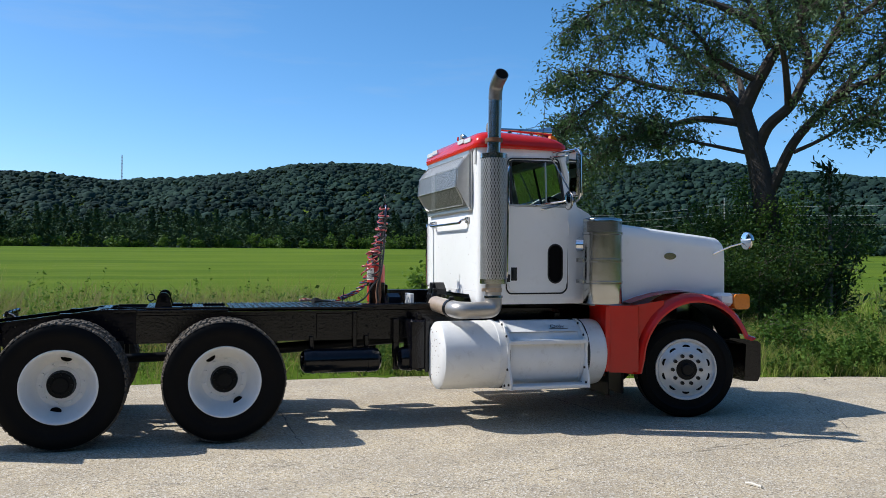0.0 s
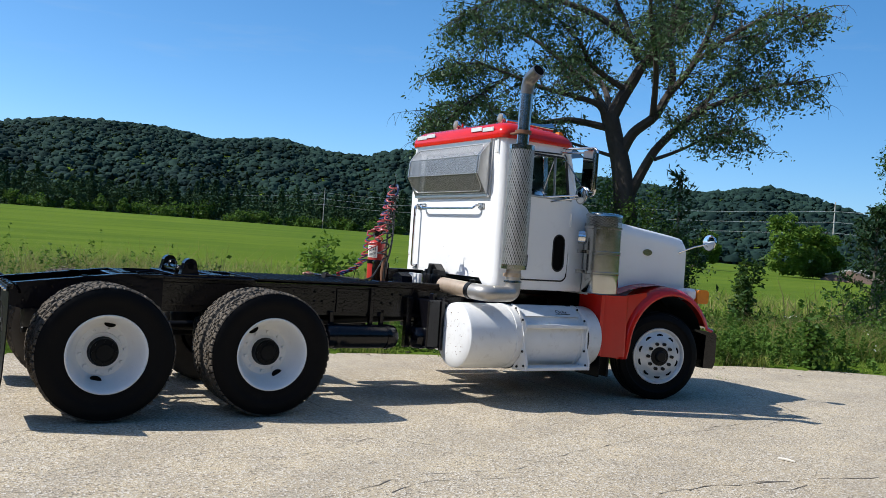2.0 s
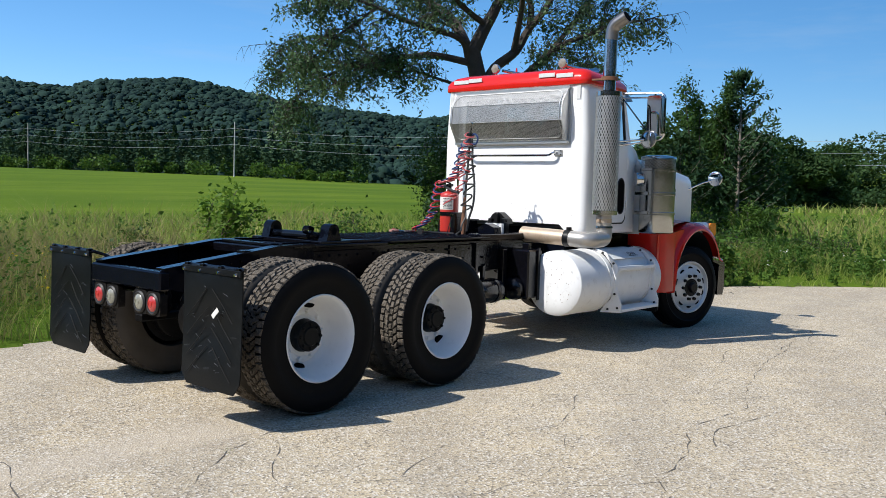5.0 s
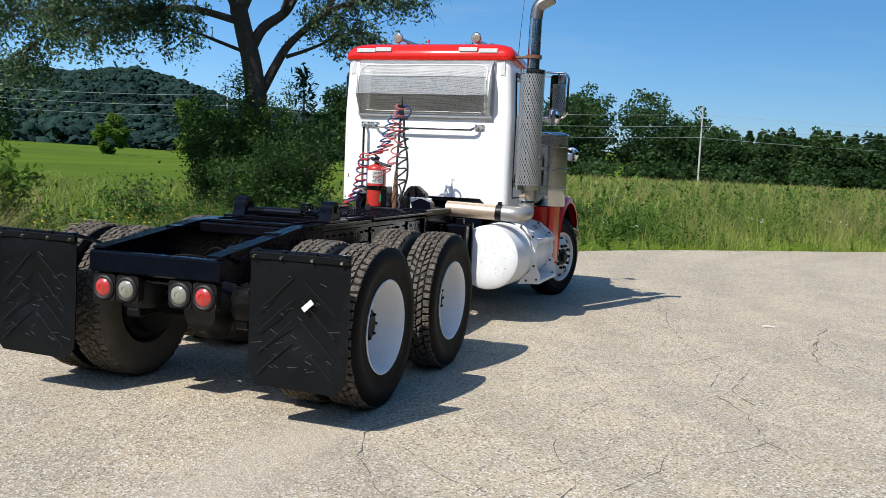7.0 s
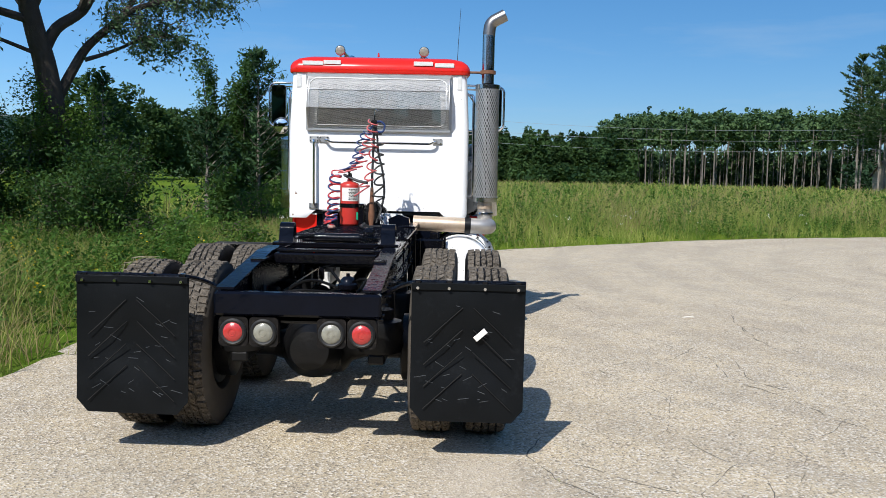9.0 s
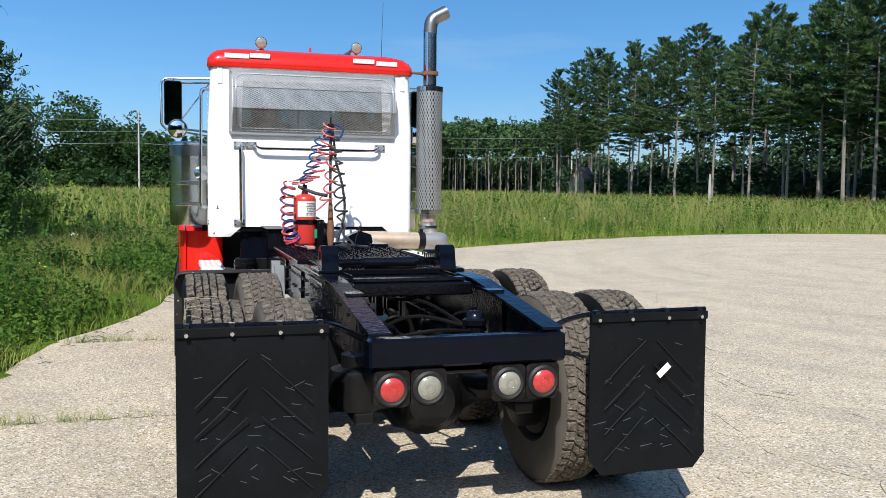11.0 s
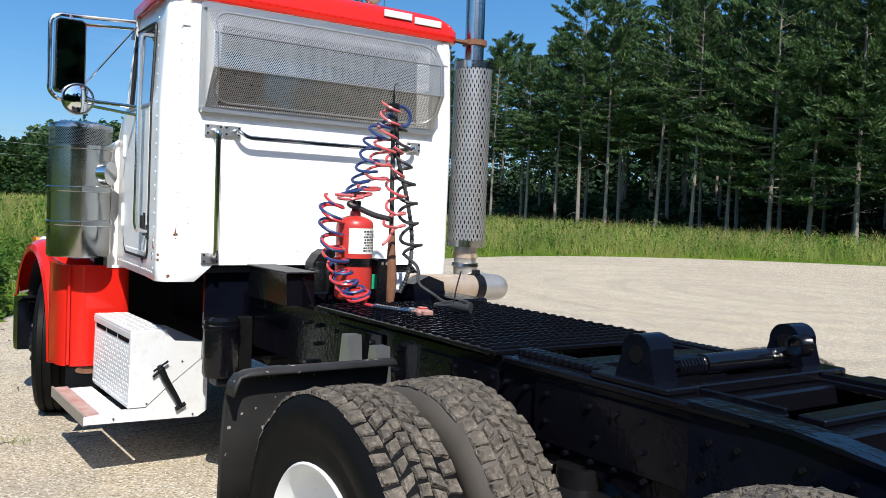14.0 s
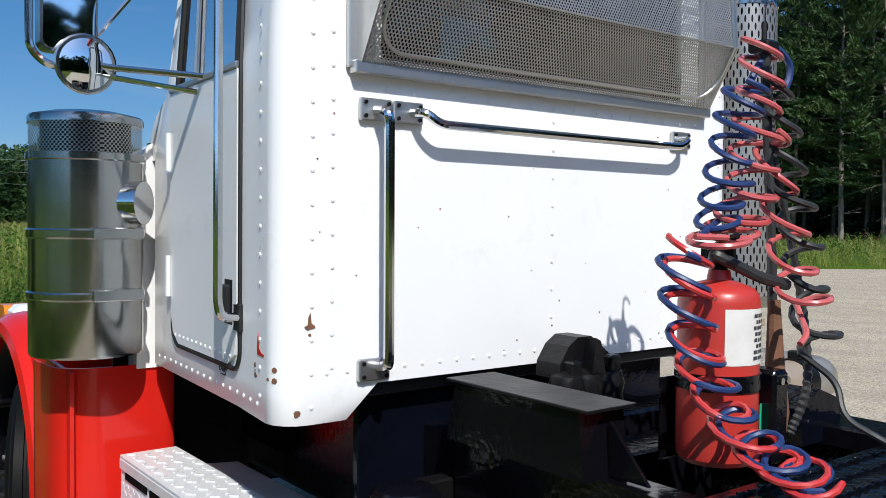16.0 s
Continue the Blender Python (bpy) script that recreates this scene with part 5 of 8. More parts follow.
# grass growing out of the joints
tuft = []
nr = np.random.default_rng(77)
for x, y, n_, hh in ((4.44, 1.81, 60, 0.10), (4.40, 1.45, 40, 0.08), (4.42, 2.1, 60, 0.12), (1.27, 1.9, 60, 0.10), (1.26, 1.5, 30, 0.07), (1.27, 2.3, 60, 0.12), (1.28, 1.65, 30, 0.05), (-1.6, -1.43, 20, 0.03), (7.6, 0.1, 30, 0.05)):
    xy = np.stack([x + nr.normal(size=n_) * 0.03, y + nr.normal(size=n_) * 0.10], 1)
    tuft.append(blades(xy, nr.uniform(0.4, 1.2, n_) * hh, np.full(n_, 0.006), nr, 1.2))
V, F = join(tuft)
soup("grass_tufts", V, F, GRASS, label="grass tufts growing in the pavement joints", category="grass")

# ---- utility line across the field ----
POLE_WOOD = surface("weathered_pole", (0.46, 0.43, 0.39), (0.36, 0.33, 0.30), 3.0, 0.9, bumps=0.5)
WIRE = surface("aluminium_wire", (0.45, 0.45, 0.45), (0.38, 0.38, 0.38), 1.0, 0.5, 0.6, bumps=0)
poles = []
for k in range(-2, 6):
    x, y = 156 - 13 * k, 6 + 88 * k
    z = float(ground_z(x, y))
    t = thing("utility_pole", "weathered wooden utility pole by the field", "utility pole", "utility poles", at=(x, y, z))
    part("post", M().tube([(0, 0, -0.2), (0, 0, 6), (0, 0, 14.0)], [0.19, 0.16, 0.11], 8), POLE_WOOD, t)
    for h in (12.3, 10.3, 8.3):
        part("insulator", M().cyl((-0.05, 0, h - 0.15), (-0.30, 0, h - 0.05), 0.05, n=6), WIRE, t)
    poles.append((x - 0.3, y, z))
for h in (12.3, 10.3, 8.3):
    for a, b in zip(poles, poles[1:]):
        a, b = Vector(a) + Vector((0, 0, h)), Vector(b) + Vector((0, 0, h))
        w = M().tube([a.lerp(b, i / 10) - Vector((0, 0, 5.2 * (i / 10) * (1 - i / 10))) for i in range(11)], 0.028, 4)
        tagged(part("power_line", w, WIRE, None, "thin power line strung between the poles"), category="power line", group="power lines")

# ---- the truck ----
truck = thing("semi_truck", "white day-cab semi tractor with red roof and fenders, black chassis", "truck")


def on(side, pts):
    return [(x, y * side, z) for x, y, z in pts]


# chassis
rail_poly = lambda s: [(0.43 * s, 0.80), (0.43 * s, 1.085), (0.34 * s, 1.085), (0.34 * s, 1.072), (0.417 * s, 1.072), (0.417 * s, 0.813), (0.34 * s, 0.813), (0.34 * s, 0.80)]
for s in (1, -1):
    part("frame_rail", M().prism(rail_poly(s), -0.75, 5.5, "x"), BLACK, truck)
    ramp_m = M().prism([(-0.10, 1.118), (-0.42, 1.112), (-0.48, 1.106), (-1.40, 0.992), (-1.43, 0.975), (-1.43, 0.86), (-1.20, 0.80), (-0.10, 0.80)], 0.432 * s, 0.447 * s)
    ramp_m.prism([(-0.10, 1.120), (-0.42, 1.114), (-0.48, 1.108), (-1.42, 0.990), (-1.42, 0.977), (-0.48, 1.095), (-0.42, 1.101), (-0.10, 1.107)], 0.36 * s, 0.462 * s)
    rr = part("tail_ramp", ramp_m, BLUE_BLACK, truck, "glossy blue-black sloping tail plate")
    for x0, x1, z0, z1 in ((-0.15, 0.55, 0.86, 1.06), (0.75, 1.25, 0.84, 1.05), (1.55, 1.95, 0.83, 1.06)):
        part("fish_plate", M().box(x0, 0.431 * s, z0, x1, 0.445 * s, z1, 0.004), BLACK, truck)
    bolts = M()
    rng = random.Random(4 + s)
    for x in np.arange(-1.2, 2.3, 0.105):
        for z in (0.85, 0.93, 1.02):
            if rng.random() < 0.62:
                zz = z - max(0, (-0.7 - x)) * 0.12
                xx = x + rng.uniform(-0.02, 0.02)
                bolts.cyl((xx, 0.43 * s, zz), (xx, 0.457 * s, zz), 0.0115, 0.0085, 8)
    tagged(part("bolts", bolts, BLACK, truck), kind="stuff")
cross = M()
for x, z0, z1, w in ((-0.42, 1.03, 1.10, 0.07), (-0.02, 1.03, 1.10, 0.06), (0.42, 1.03, 1.10, 0.07), (1.1, 0.85, 1.0, 0.08), (2.0, 0.85, 1.0, 0.08), (2.7, 0.85, 1.05, 0.08), (3.6, 0.85, 1.0, 0.08)):
    part("crossmember", M().box(x - w, -0.34, z0, x + w, 0.34, z1, 0.008), BLACK, truck)
part("end_beam", M().box(-1.455, -0.465, 0.835, -1.37, 0.465, 0.968, 0.012).box(-1.40, -0.44, 0.80, -1.37, 0.44, 0.83, 0.004), BLUE_BLACK, truck, "glossy blue-black rear crossmember")
# differentials, axles, suspension
for x in (-0.66, 0.66):
    ax = M().lathe([(0.02, -0.62), (0.075, -0.60), (0.075, -0.30), (0.10, -0.22), (0.17, -0.16), (0.21, 0.0), (0.17, 0.16), (0.10, 0.22), (0.075, 0.30), (0.075, 0.60), (0.02, 0.62)], (x, 0, 0.53), "y", 24)
    ax.lathe([(0.03, -0.24), (0.12, -0.22), (0.19, -0.12), (0.205, 0.0), (0.18, 0.10), (0.11, 0.19), (0.03, 0.21)], (x - 0.05, 0.02, 0.54), "x", 24)
    part("drive_axle", ax, GRIME, truck)
    for s in (1, -1):
        part("air_spring", M().lathe([(0.06, 0.0), (0.13, 0.01), (0.145, 0.06), (0.135, 0.10), (0.145, 0.14), (0.13, 0.20), (0.08, 0.21), (0.08, 0.27)], (x - 0.32, 0.42 * s, 0.55), "z", 20), GRIME, truck)
        part("trailing_arm", M().box(x - 0.45, 0.36 * s, 0.50, x + 0.42, 0.46 * s, 0.56, 0.01).box(x + 0.34, 0.35 * s, 0.52, x + 0.46, 0.45 * s, 0.84, 0.01), GRIME, truck)
        ch = M().lathe([(0.03, 0.0), (0.085, 0.005), (0.09, 0.05), (0.10, 0.06), (0.09, 0.075), (0.085, 0.13), (0.03, 0.14)], (x + 0.16, 0.25 * s, 0.62), "x", 18)
        part("brake_chamber", ch, GRIME, truck)
        part("shock_absorber", M().cyl((x - 0.12, 0.40 * s, 0.50), (x - 0.02, 0.38 * s, 0.72), 0.03, n=10).cyl((x - 0.02, 0.38 * s, 0.70), (x + 0.05, 0.37 * s, 0.90), 0.022, n=10), GRIME, truck)
part("drive_shaft", M().cyl((-0.45, 0, 0.62), (0.5, 0, 0.64), 0.045, n=14).cyl((0.8, 0, 0.66), (3.0, 0, 0.80), 0.055, n=14), GRIME, truck)
part("front_axle", M().box(5.08, -0.95, 0.36, 5.22, 0.95, 0.46, 0.02).box(5.0, -0.5, 0.46, 5.3, -0.4, 0.62, 0.02).box(5.0, 0.4, 0.46, 5.3, 0.5, 0.62, 0.02), GRIME, truck)
part("engine_block", M().box(3.7, -0.36, 0.62, 5.5, 0.36, 1.28, 0.05).box(3.2, -0.25, 0.62, 3.8, 0.25, 1.08, 0.04).cyl((3.2, 0, 0.80), (2.9, 0, 0.80), 0.12, n=14), GRIME, truck)
hub_m = M().lathe([(0.02, -0.022), (0.062, -0.022), (0.070, -0.012), (0.100, -0.008), (0.108, 0.0), (0.110, 0.04), (0.118, 0.06), (0.118, 0.08), (0.02, 0.08)], (0, 0, 0), "y", 20)
for i in range(8):
    a = i * math.pi / 4
    hub_m.cyl((0.086 * math.cos(a), -0.024, 0.086 * math.sin(a)), (0.086 * math.cos(a), 0.0, 0.086 * math.sin(a)), 0.011, n=6)


# wheels: built at the origin with the outer side towards -y
def tyre_mesh(R, ribs):
    k = R - 0.530
    prof = [(0.290, -0.092), (0.301, -0.118), (0.345, -0.128), (0.375, -0.124), (0.40, -0.134), (0.445 + k, -0.139), (0.487 + k, -0.130), (0.508 + k, -0.116), (0.514 + k, -0.095), (0.515 + k, 0.0),
            (0.514 + k, 0.095), (0.508 + k, 0.116), (0.487 + k, 0.130), (0.445 + k, 0.139), (0.40, 0.134), (0.345, 0.128), (0.301, 0.118), (0.290, 0.092)]
    m = M()
    n = 72
    m.rings([[(r * math.cos(2 * math.pi * j / n), h, r * math.sin(2 * math.pi * j / n)) for j in range(n)] for r, h in prof], loop=True)
    return m


def tread_mesh(R, n=58):
    """Tread blocks standing round the tyre, shoulder lugs and three staggered rows between."""
    m, rng = M(), random.Random(2)
    for row, (y0, y1) in enumerate(((-0.119, -0.070), (-0.064, -0.024), (-0.018, 0.018), (0.024, 0.064), (0.070, 0.119))):
        for i in range(n):
            a0 = 2 * math.pi * (i + 0.5 * (row % 2)) / n
            da = 2 * math.pi / n * 0.80
            top, low = R, R - 0.020
            sk = (0.020 if row == 1 else -0.020) if row in (1, 3) else 0.0
            worn = [(rng.uniform(-0.011, 0.011), rng.uniform(-0.004, 0.004), rng.uniform(-0.008, 0.001)) for _ in range(4)]
            corner = []
            for r in (low, top):
                drop = 0.007 if row in (0, 4) and r == top else 0.0
                ins = 0.004 if r == top else 0.0
                for (u, y), (ja, jy, jr) in zip(((0, y0), (1, y0), (1, y1), (0, y1)), worn):
                    a = a0 + (u - 0.5) * (da - ins * 4) + (sk if y == y1 else -sk) + ja
                    rr = r - (drop if (row == 0 and y == y0) or (row == 4 and y == y1) else 0) + (jr if r == top else 0)
                    corner.append((rr * math.cos(a), y + jy + (ins if y == y0 else -ins), rr * math.sin(a)))
            m.add(corner, [(4, 5, 6, 7), (0, 1, 5, 4), (1, 2, 6, 5), (2, 3, 7, 6), (3, 0, 4, 7)])
    return m


def rim_drive():
    m = M()
    prof = [(0.301, -0.118), (0.307, -0.127), (0.300, -0.132), (0.289, -0.124), (0.276, -0.092), (0.264, -0.050), (0.251, -0.004), (0.236, 0.040), (0.216, 0.070), (0.195, 0.084), (0.15, 0.078), (0.145, 0.070), (0.098, 0.070), (0.098, 0.090),
            (0.255, 0.094), (0.270, 0.104), (0.301, 0.118)]
    n = 48
    m.rings([[(r * math.cos(2 * math.pi * j / n), h, r * math.sin(2 * math.pi * j / n)) for j in range(n)] for r, h in prof], loop=True)
    return m


def rim_front():
    m = M()
    prof = [(0.301, -0.112), (0.312, -0.126), (0.307, -0.138), (0.295, -0.138), (0.284, -0.120), (0.275, -0.108), (0.250, -0.118), (0.20, -0.140), (0.165, -0.150), (0.10, -0.150), (0.095, -0.14), (0.095, -0.10), (0.265, -0.08), (0.270, 0.09), (0.301, 0.112)]
    n = 60
    m.rings([[(r * math.cos(2 * math.pi * j / n), h, r * math.sin(2 * math.pi * j / n)) for j in range(n)] for r, h in prof], loop=True)
    return m


def ovals(count, r, y, ra, rb, turn=0.0, depth=0.012):
    m = M()
    for i in range(count):
        a = turn + 2 * math.pi * i / count
        c, t = Vector((math.cos(a), 0, math.sin(a))), Vector((-math.sin(a), 0, math.cos(a)))
        ring = [c * (r + rb * math.sin(2 * math.pi * j / 16)) + t * (ra * math.cos(2 * math.pi * j / 16)) for j in range(16)]
        m.rings([[(p.x, y, p.z) for p in ring], [(p.x, y + depth, p.z) for p in ring]])
    return m


def nuts(count, r, y, size, length, turn=0.0):
    m = M()
    for i in range(count):
        a = turn + 2 * math.pi * i / count
        p = (r * math.cos(a), y, r * math.sin(a))
        m.cyl(p, (p[0], y - length, p[2]), size, size * 0.85, 6)
    return m


SHARED = {}


def shared(key, make, material, angle=32):
    if key not in SHARED:
        SHARED[key] = make().mesh(key, True, angle)
        SHARED[key].materials.append(material)
    return SHARED[key]


def child(name, me, parent, at=(0, 0, 0), rz=0.0, ry=0.0, label=""):
    ob = new(name, me)
    ob.parent = parent
    ob.location, ob.rotation_euler = at, (0, ry, rz)
    return tagged(ob, label)


# near-black for solid discs and plugs: the shade of openings as colour
HOLE = surface("shadowed_hole", (0.004, 0.004, 0.004), (0.007, 0.007, 0.007), 10.0, 0.9, bumps=0, spec=0.05)
RIMWHITE = surface("white_rim_paint", (0.84, 0.84, 0.83), (0.77, 0.77, 0.75), 6.0, 0.4, dirt=(0.42, 0.37, 0.31), dirt_amount=0.25, bumps=0.08)
WHEEL_Z = 0.53
turns = {(-0.66, -1): 1.15, (0.66, -1): 0.41, (-0.66, 1): 1.2, (0.66, 1): 0.4}
for (x, s), spin in turns.items():
    rz = 0.0 if s < 0 else math.pi
    w = child("wheel", shared("drive_rim", rim_drive, RIMWHITE), truck, (x, 1.072 * s, WHEEL_Z), rz, 0, "white steel disc wheel")
    child("tyre", shared("drive_tyre", lambda: tyre_mesh(0.530, 5), RUBBER), w)
    child("tread", shared("drive_tread", lambda: tread_mesh(0.530), TREAD, 20), w, ry=spin, label="dusty grey lug tread")
    child("hub", shared("drive_hub", lambda: hub_m, FLAP), w, label="oily black hub")
    for k in range(10):
        child("wheel_nut", shared("drive_nut", lambda: nuts(1, 0.168, 0.084, 0.016, 0.030), RIMWHITE), w, ry=spin + k * math.pi / 5)
    for k in range(2):
        child("hand_hole", shared("drive_hole", lambda: ovals(1, 0.221, 0.050, 0.044, 0.026, 0.0, 0.035), HOLE), w, ry=spin + 0.6 + k * math.pi)
    v = child("inner_wheel", shared("inner_rim", lambda: M().lathe([(0.301, -0.118), (0.285, -0.10), (0.27, 0.0), (0.26, 0.10), (0.20, 0.11), (0.10, 0.11)], (0, 0, 0), "y", 32), GRIME), truck, (x, 0.735 * s, WHEEL_Z), rz)
    child("tyre", shared("inner_tyre", lambda: tyre_mesh(0.530, 5), DUSTY), v, label="tyre with dusty sidewalls")
    child("tread", shared("drive_tread", None, TREAD), v, ry=spin + 0.4, label="dusty grey lug tread")
    child("brake_drum", shared("drum", lambda: M().lathe([(0.05, 0.02), (0.20, 0.02), (0.215, 0.05), (0.215, 0.19), (0.19, 0.20), (0.05, 0.20)], (0, 0, 0), "y", 28), GRIME), v)
for s in (-1, 1):
    rz = 0.0 if s < 0 else math.pi
    w = child("front_wheel", shared("front_rim", rim_front, RIMALU), truck, (5.235, 0.985 * s, 0.490), rz - radians(17), 0, "pale ten-hole disc wheel")
    child("tyre", shared("steer_tyre", lambda: tyre_mesh(0.490, 5), RUBBER), w)
    grooves = lambda: M().rings([[(r * math.cos(2 * math.pi * j / 64), h, r * math.sin(2 * math.pi * j / 64)) for j in range(64)] for r, h in ((0.475, -0.112), (0.4895, -0.100), (0.490, -0.065), (0.479, -0.062), (0.479, -0.052), (0.490, -0.049), (0.490, -0.006), (0.479, -0.003), (0.479, 0.005), (0.490, 0.008), (0.490, 0.049), (0.479, 0.052), (0.479, 0.062), (0.490, 0.065), (0.4895, 0.100), (0.475, 0.112))], caps=False)
    child("tread", shared("steer_tread", grooves, RUBBER), w)
    child("hub", shared("front_hub", lambda: M().lathe([(0.02, -0.20), (0.05, -0.20), (0.060, -0.19), (0.066, -0.168), (0.080, -0.166), (0.084, -0.160), (0.104, -0.158), (0.107, -0.10), (0.02, -0.10)], (0, 0, 0), "y", 24), GRIME), w)
    for k in range(10):
        child("wheel_nut", shared("front_nut", lambda: nuts(1, 0.142, -0.148, 0.021, 0.034), GRIME), w, ry=k * math.pi / 5)
        child("hand_hole", shared("front_hole", lambda: ovals(1, 0.229, -0.1285, 0.037, 0.020, 0.31), HOLE), w, ry=k * math.pi / 5)

bv = part("relay_valve", M().lathe([(0.01, 1.005), (0.03, 1.0), (0.045, 0.985), (0.05, 0.965), (0.062, 0.955), (0.062, 0.93), (0.05, 0.92), (0.05, 0.86), (0.01, 0.85)], (-0.90, -0.21, 0), "z", 20), BLACK, truck, "domed black brake relay valve")
part("valve_cap", M().cyl((-0.90, -0.21, 1.0), (-0.90, -0.21, 1.022), 0.012, n=8), BLACK, bv)
part("valve_bracket", M().box(-1.0, -0.30, 0.84, -0.80, -0.10, 0.862, 0.004), BLACK, truck)
for k, pts in enumerate(([(-0.86, -0.16, 0.92), (-0.70, 0.05, 0.95), (-0.62, 0.22, 0.86), (-0.66, 0.30, 0.66)], [(-0.94, -0.17, 0.90), (-1.05, 0.05, 0.93), (-0.95, 0.25, 0.88), (-0.70, 0.34, 0.80)], [(-0.90, -0.27, 0.90), (-0.70, -0.30, 0.96), (-0.52, -0.20, 0.90), (-0.45, -0.25, 0.66)], [(-0.85, -0.20, 0.90), (-0.55, -0.05, 1.0), (-0.2, 0.05, 0.98), (0.3, 0.0, 0.95)], [(-1.2, -0.30, 0.90), (-1.0, -0.05, 0.86), (-1.1, 0.20, 0.90), (-1.3, 0.33, 0.86)])):
    part("brake_hose", M().tube(smooth_line(pts, 8), 0.010 if k < 4 else 0.006, 6), RUBBER, truck)
LAMPPLATE = surface("grimy_lamp_plate", (0.004, 0.004, 0.004), (0.012, 0.010, 0.009), 14.0, 0.6, bumps=0.3, dirt=(0.11, 0.09, 0.07), dirt_amount=0.40, spec=0.12)
# rear lamps and mud flaps
for y, mat_, lab in ((0.36, REDLENS, "round red tail lamp"), (0.19, CLEARLENS, "round clear reversing lamp"), (-0.19, CLEARLENS, "round clear reversing lamp"), (-0.36, REDLENS, "round red tail lamp")):
    lamp = part("lamp_box", M().prism(rounded(y - 0.082, 0.66, y + 0.082, 0.828, 0.028), -1.435, -1.38, "x"), LAMPPLATE, truck, "black lamp bracket")
    part("rubber_ring", M().lathe([(0.058, 0.0), (0.074, 0.0), (0.076, -0.010), (0.066, -0.020), (0.058, -0.016)], (-1.433, y, 0.742), "x", 28), DARK, lamp)
    part("lens", M().lathe([(0.01, -0.026), (0.03, -0.024), (0.050, -0.016), (0.060, -0.006), (0.060, 0.0), (0.01, 0.0)], (-1.437, y, 0.742), "x", 28), mat_, lamp, lab)
    for r_ in (0.020, 0.034, 0.047):
        part("lens_ring", M().tube([(-1.437 - 0.027 + 10.0 * (r_ - 0.006) ** 2 * (1 if r_ > 0.03 else 0.6), y + r_ * math.cos(a), 0.742 + r_ * math.sin(a)) for a in np.linspace(0, 6.283, 22)[:-1]], 0.0022, 4, loop=True), mat_, lamp)
    part("inner_lamp_cup", M().lathe([(0.003, -0.0275), (0.010, -0.027), (0.012, -0.024), (0.003, -0.024)], (-1.437, y, 0.742), "x", 14), mat_, lamp)
part("lamp_bar", M().box(-1.40, -0.44, 0.79, -1.375, 0.44, 0.835, 0.004), BLACK, truck)


SCUFF = surface("pale_rubber_scuff", (0.030, 0.033, 0.036), (0.075, 0.080, 0.084), 20.0, 0.8, bumps=0.1, spec=0.1)
WORNRIB = surface("scuffed_rubber_rib", (0.003, 0.003, 0.003), (0.026, 0.025, 0.024), 9.0, 0.7, bumps=0.2, spec=0.12)


def flap(s, tilt):
    y0, y1 = 0.630, 1.268
    hang = part("flap_hanger", M().tube(bend(on(s, [(-1.22, 0.44, 0.93), (-1.27, 0.56, 1.00), (-1.355, 0.64, 1.035), (-1.355, 1.27, 1.040)]), 0.05), 0.013, 8), BLACK, truck)
    m = M()
    def f(u, v):
        y = y0 + (y1 - y0) * u
        bow = 0.014 * math.sin(3 * math.pi * v) * math.sin(math.pi * u) + 0.02 * v * v
        c = 0.0
        if v > 0.86:
            c = 0.075 * (v - 0.86) / 0.14 * max(0.0, (abs(u - 0.5) - 0.39) / 0.11) ** 2
        return (-1.372 - bow, y * s, 1.035 - 0.785 * v + c + tilt * (u - 0.5))
    m.sheet(10, 16, f)
    k = len(m.v)
    m.add([(x + 0.009, y, z) for x, y, z in m.v], [tuple(reversed(q)) for q in m.f])
    w = 17
    edge = [i * w for i in range(11)] + [10 * w + j for j in range(1, 17)] + [i * w + 16 for i in range(9, -1, -1)] + [j for j in range(15, 0, -1)]
    m.f += [(a, b, b + k, a + k) for a, b in zip(edge, edge[1:] + edge[:1])]
    fl = part("mud_flap", m, FLAP, truck, "black rubber mud flap with diagonal ribs")
    strap = part("clamp_bar", M().box(-1.388, min(y0 * s, y1 * s), 0.995, -1.376, max(y0 * s, y1 * s), 1.035, 0.003), FLAP, fl)
    for y in (0.665, 0.84, 1.04, 1.225):
        part("bolt", M().cyl((-1.386, y * s, 1.008), (-1.404, y * s, 1.008), 0.012, 0.009, 8), CHROME, fl)
        part("hook", M().box(-1.385, y * s - 0.017, 1.015, -1.34, y * s + 0.017, 1.052, 0.005), BLACK, fl)
    ribs = M()
    for k_ in range(5):
        for d in (-1, 1):
            z = 0.90 - 0.125 * k_
            a, b = (0.949 - 0.03 * d, z), (0.949 - 0.245 * d, z - 0.20)
            if b[1] < 0.29:
                continue
            ribs.tube([(-1.381 - 0.02 * ((1.035 - zz) / 0.785) ** 2 - 0.012 * abs(math.sin(3 * math.pi * (1.035 - zz) / 0.785)), yy * s, zz) for yy, zz in (a, ((a[0] + b[0]) / 2, (a[1] + b[1]) / 2), b)], 0.0030, 5)
    part("raised_ribs", ribs, WORNRIB, fl, "scuffed grey rib crests")
    scuffs, sr = M(), random.Random(20 + s)
    for _ in range(26):
        y, z, a, ln = sr.uniform(0.68, 1.22), 0.36 + 0.55 * sr.random() ** 1.4, sr.uniform(-0.6, 0.6), sr.uniform(0.008, 0.035)
        v = (1.035 - z) / 0.785
        x = -1.3725 - 0.014 * math.sin(3 * math.pi * v) * math.sin(math.pi * (y - y0) / (y1 - y0)) - 0.02 * v * v
        scuffs.tube([(x, (y - ln * math.cos(a)) * s, z - ln * math.sin(a)), (x, (y + ln * math.cos(a)) * s, z + ln * math.sin(a))], 0.0022, 4)
    tagged(part("scuff_marks", scuffs, SCUFF, fl, "pale grey scuff marks"), kind="stuff")
    return fl


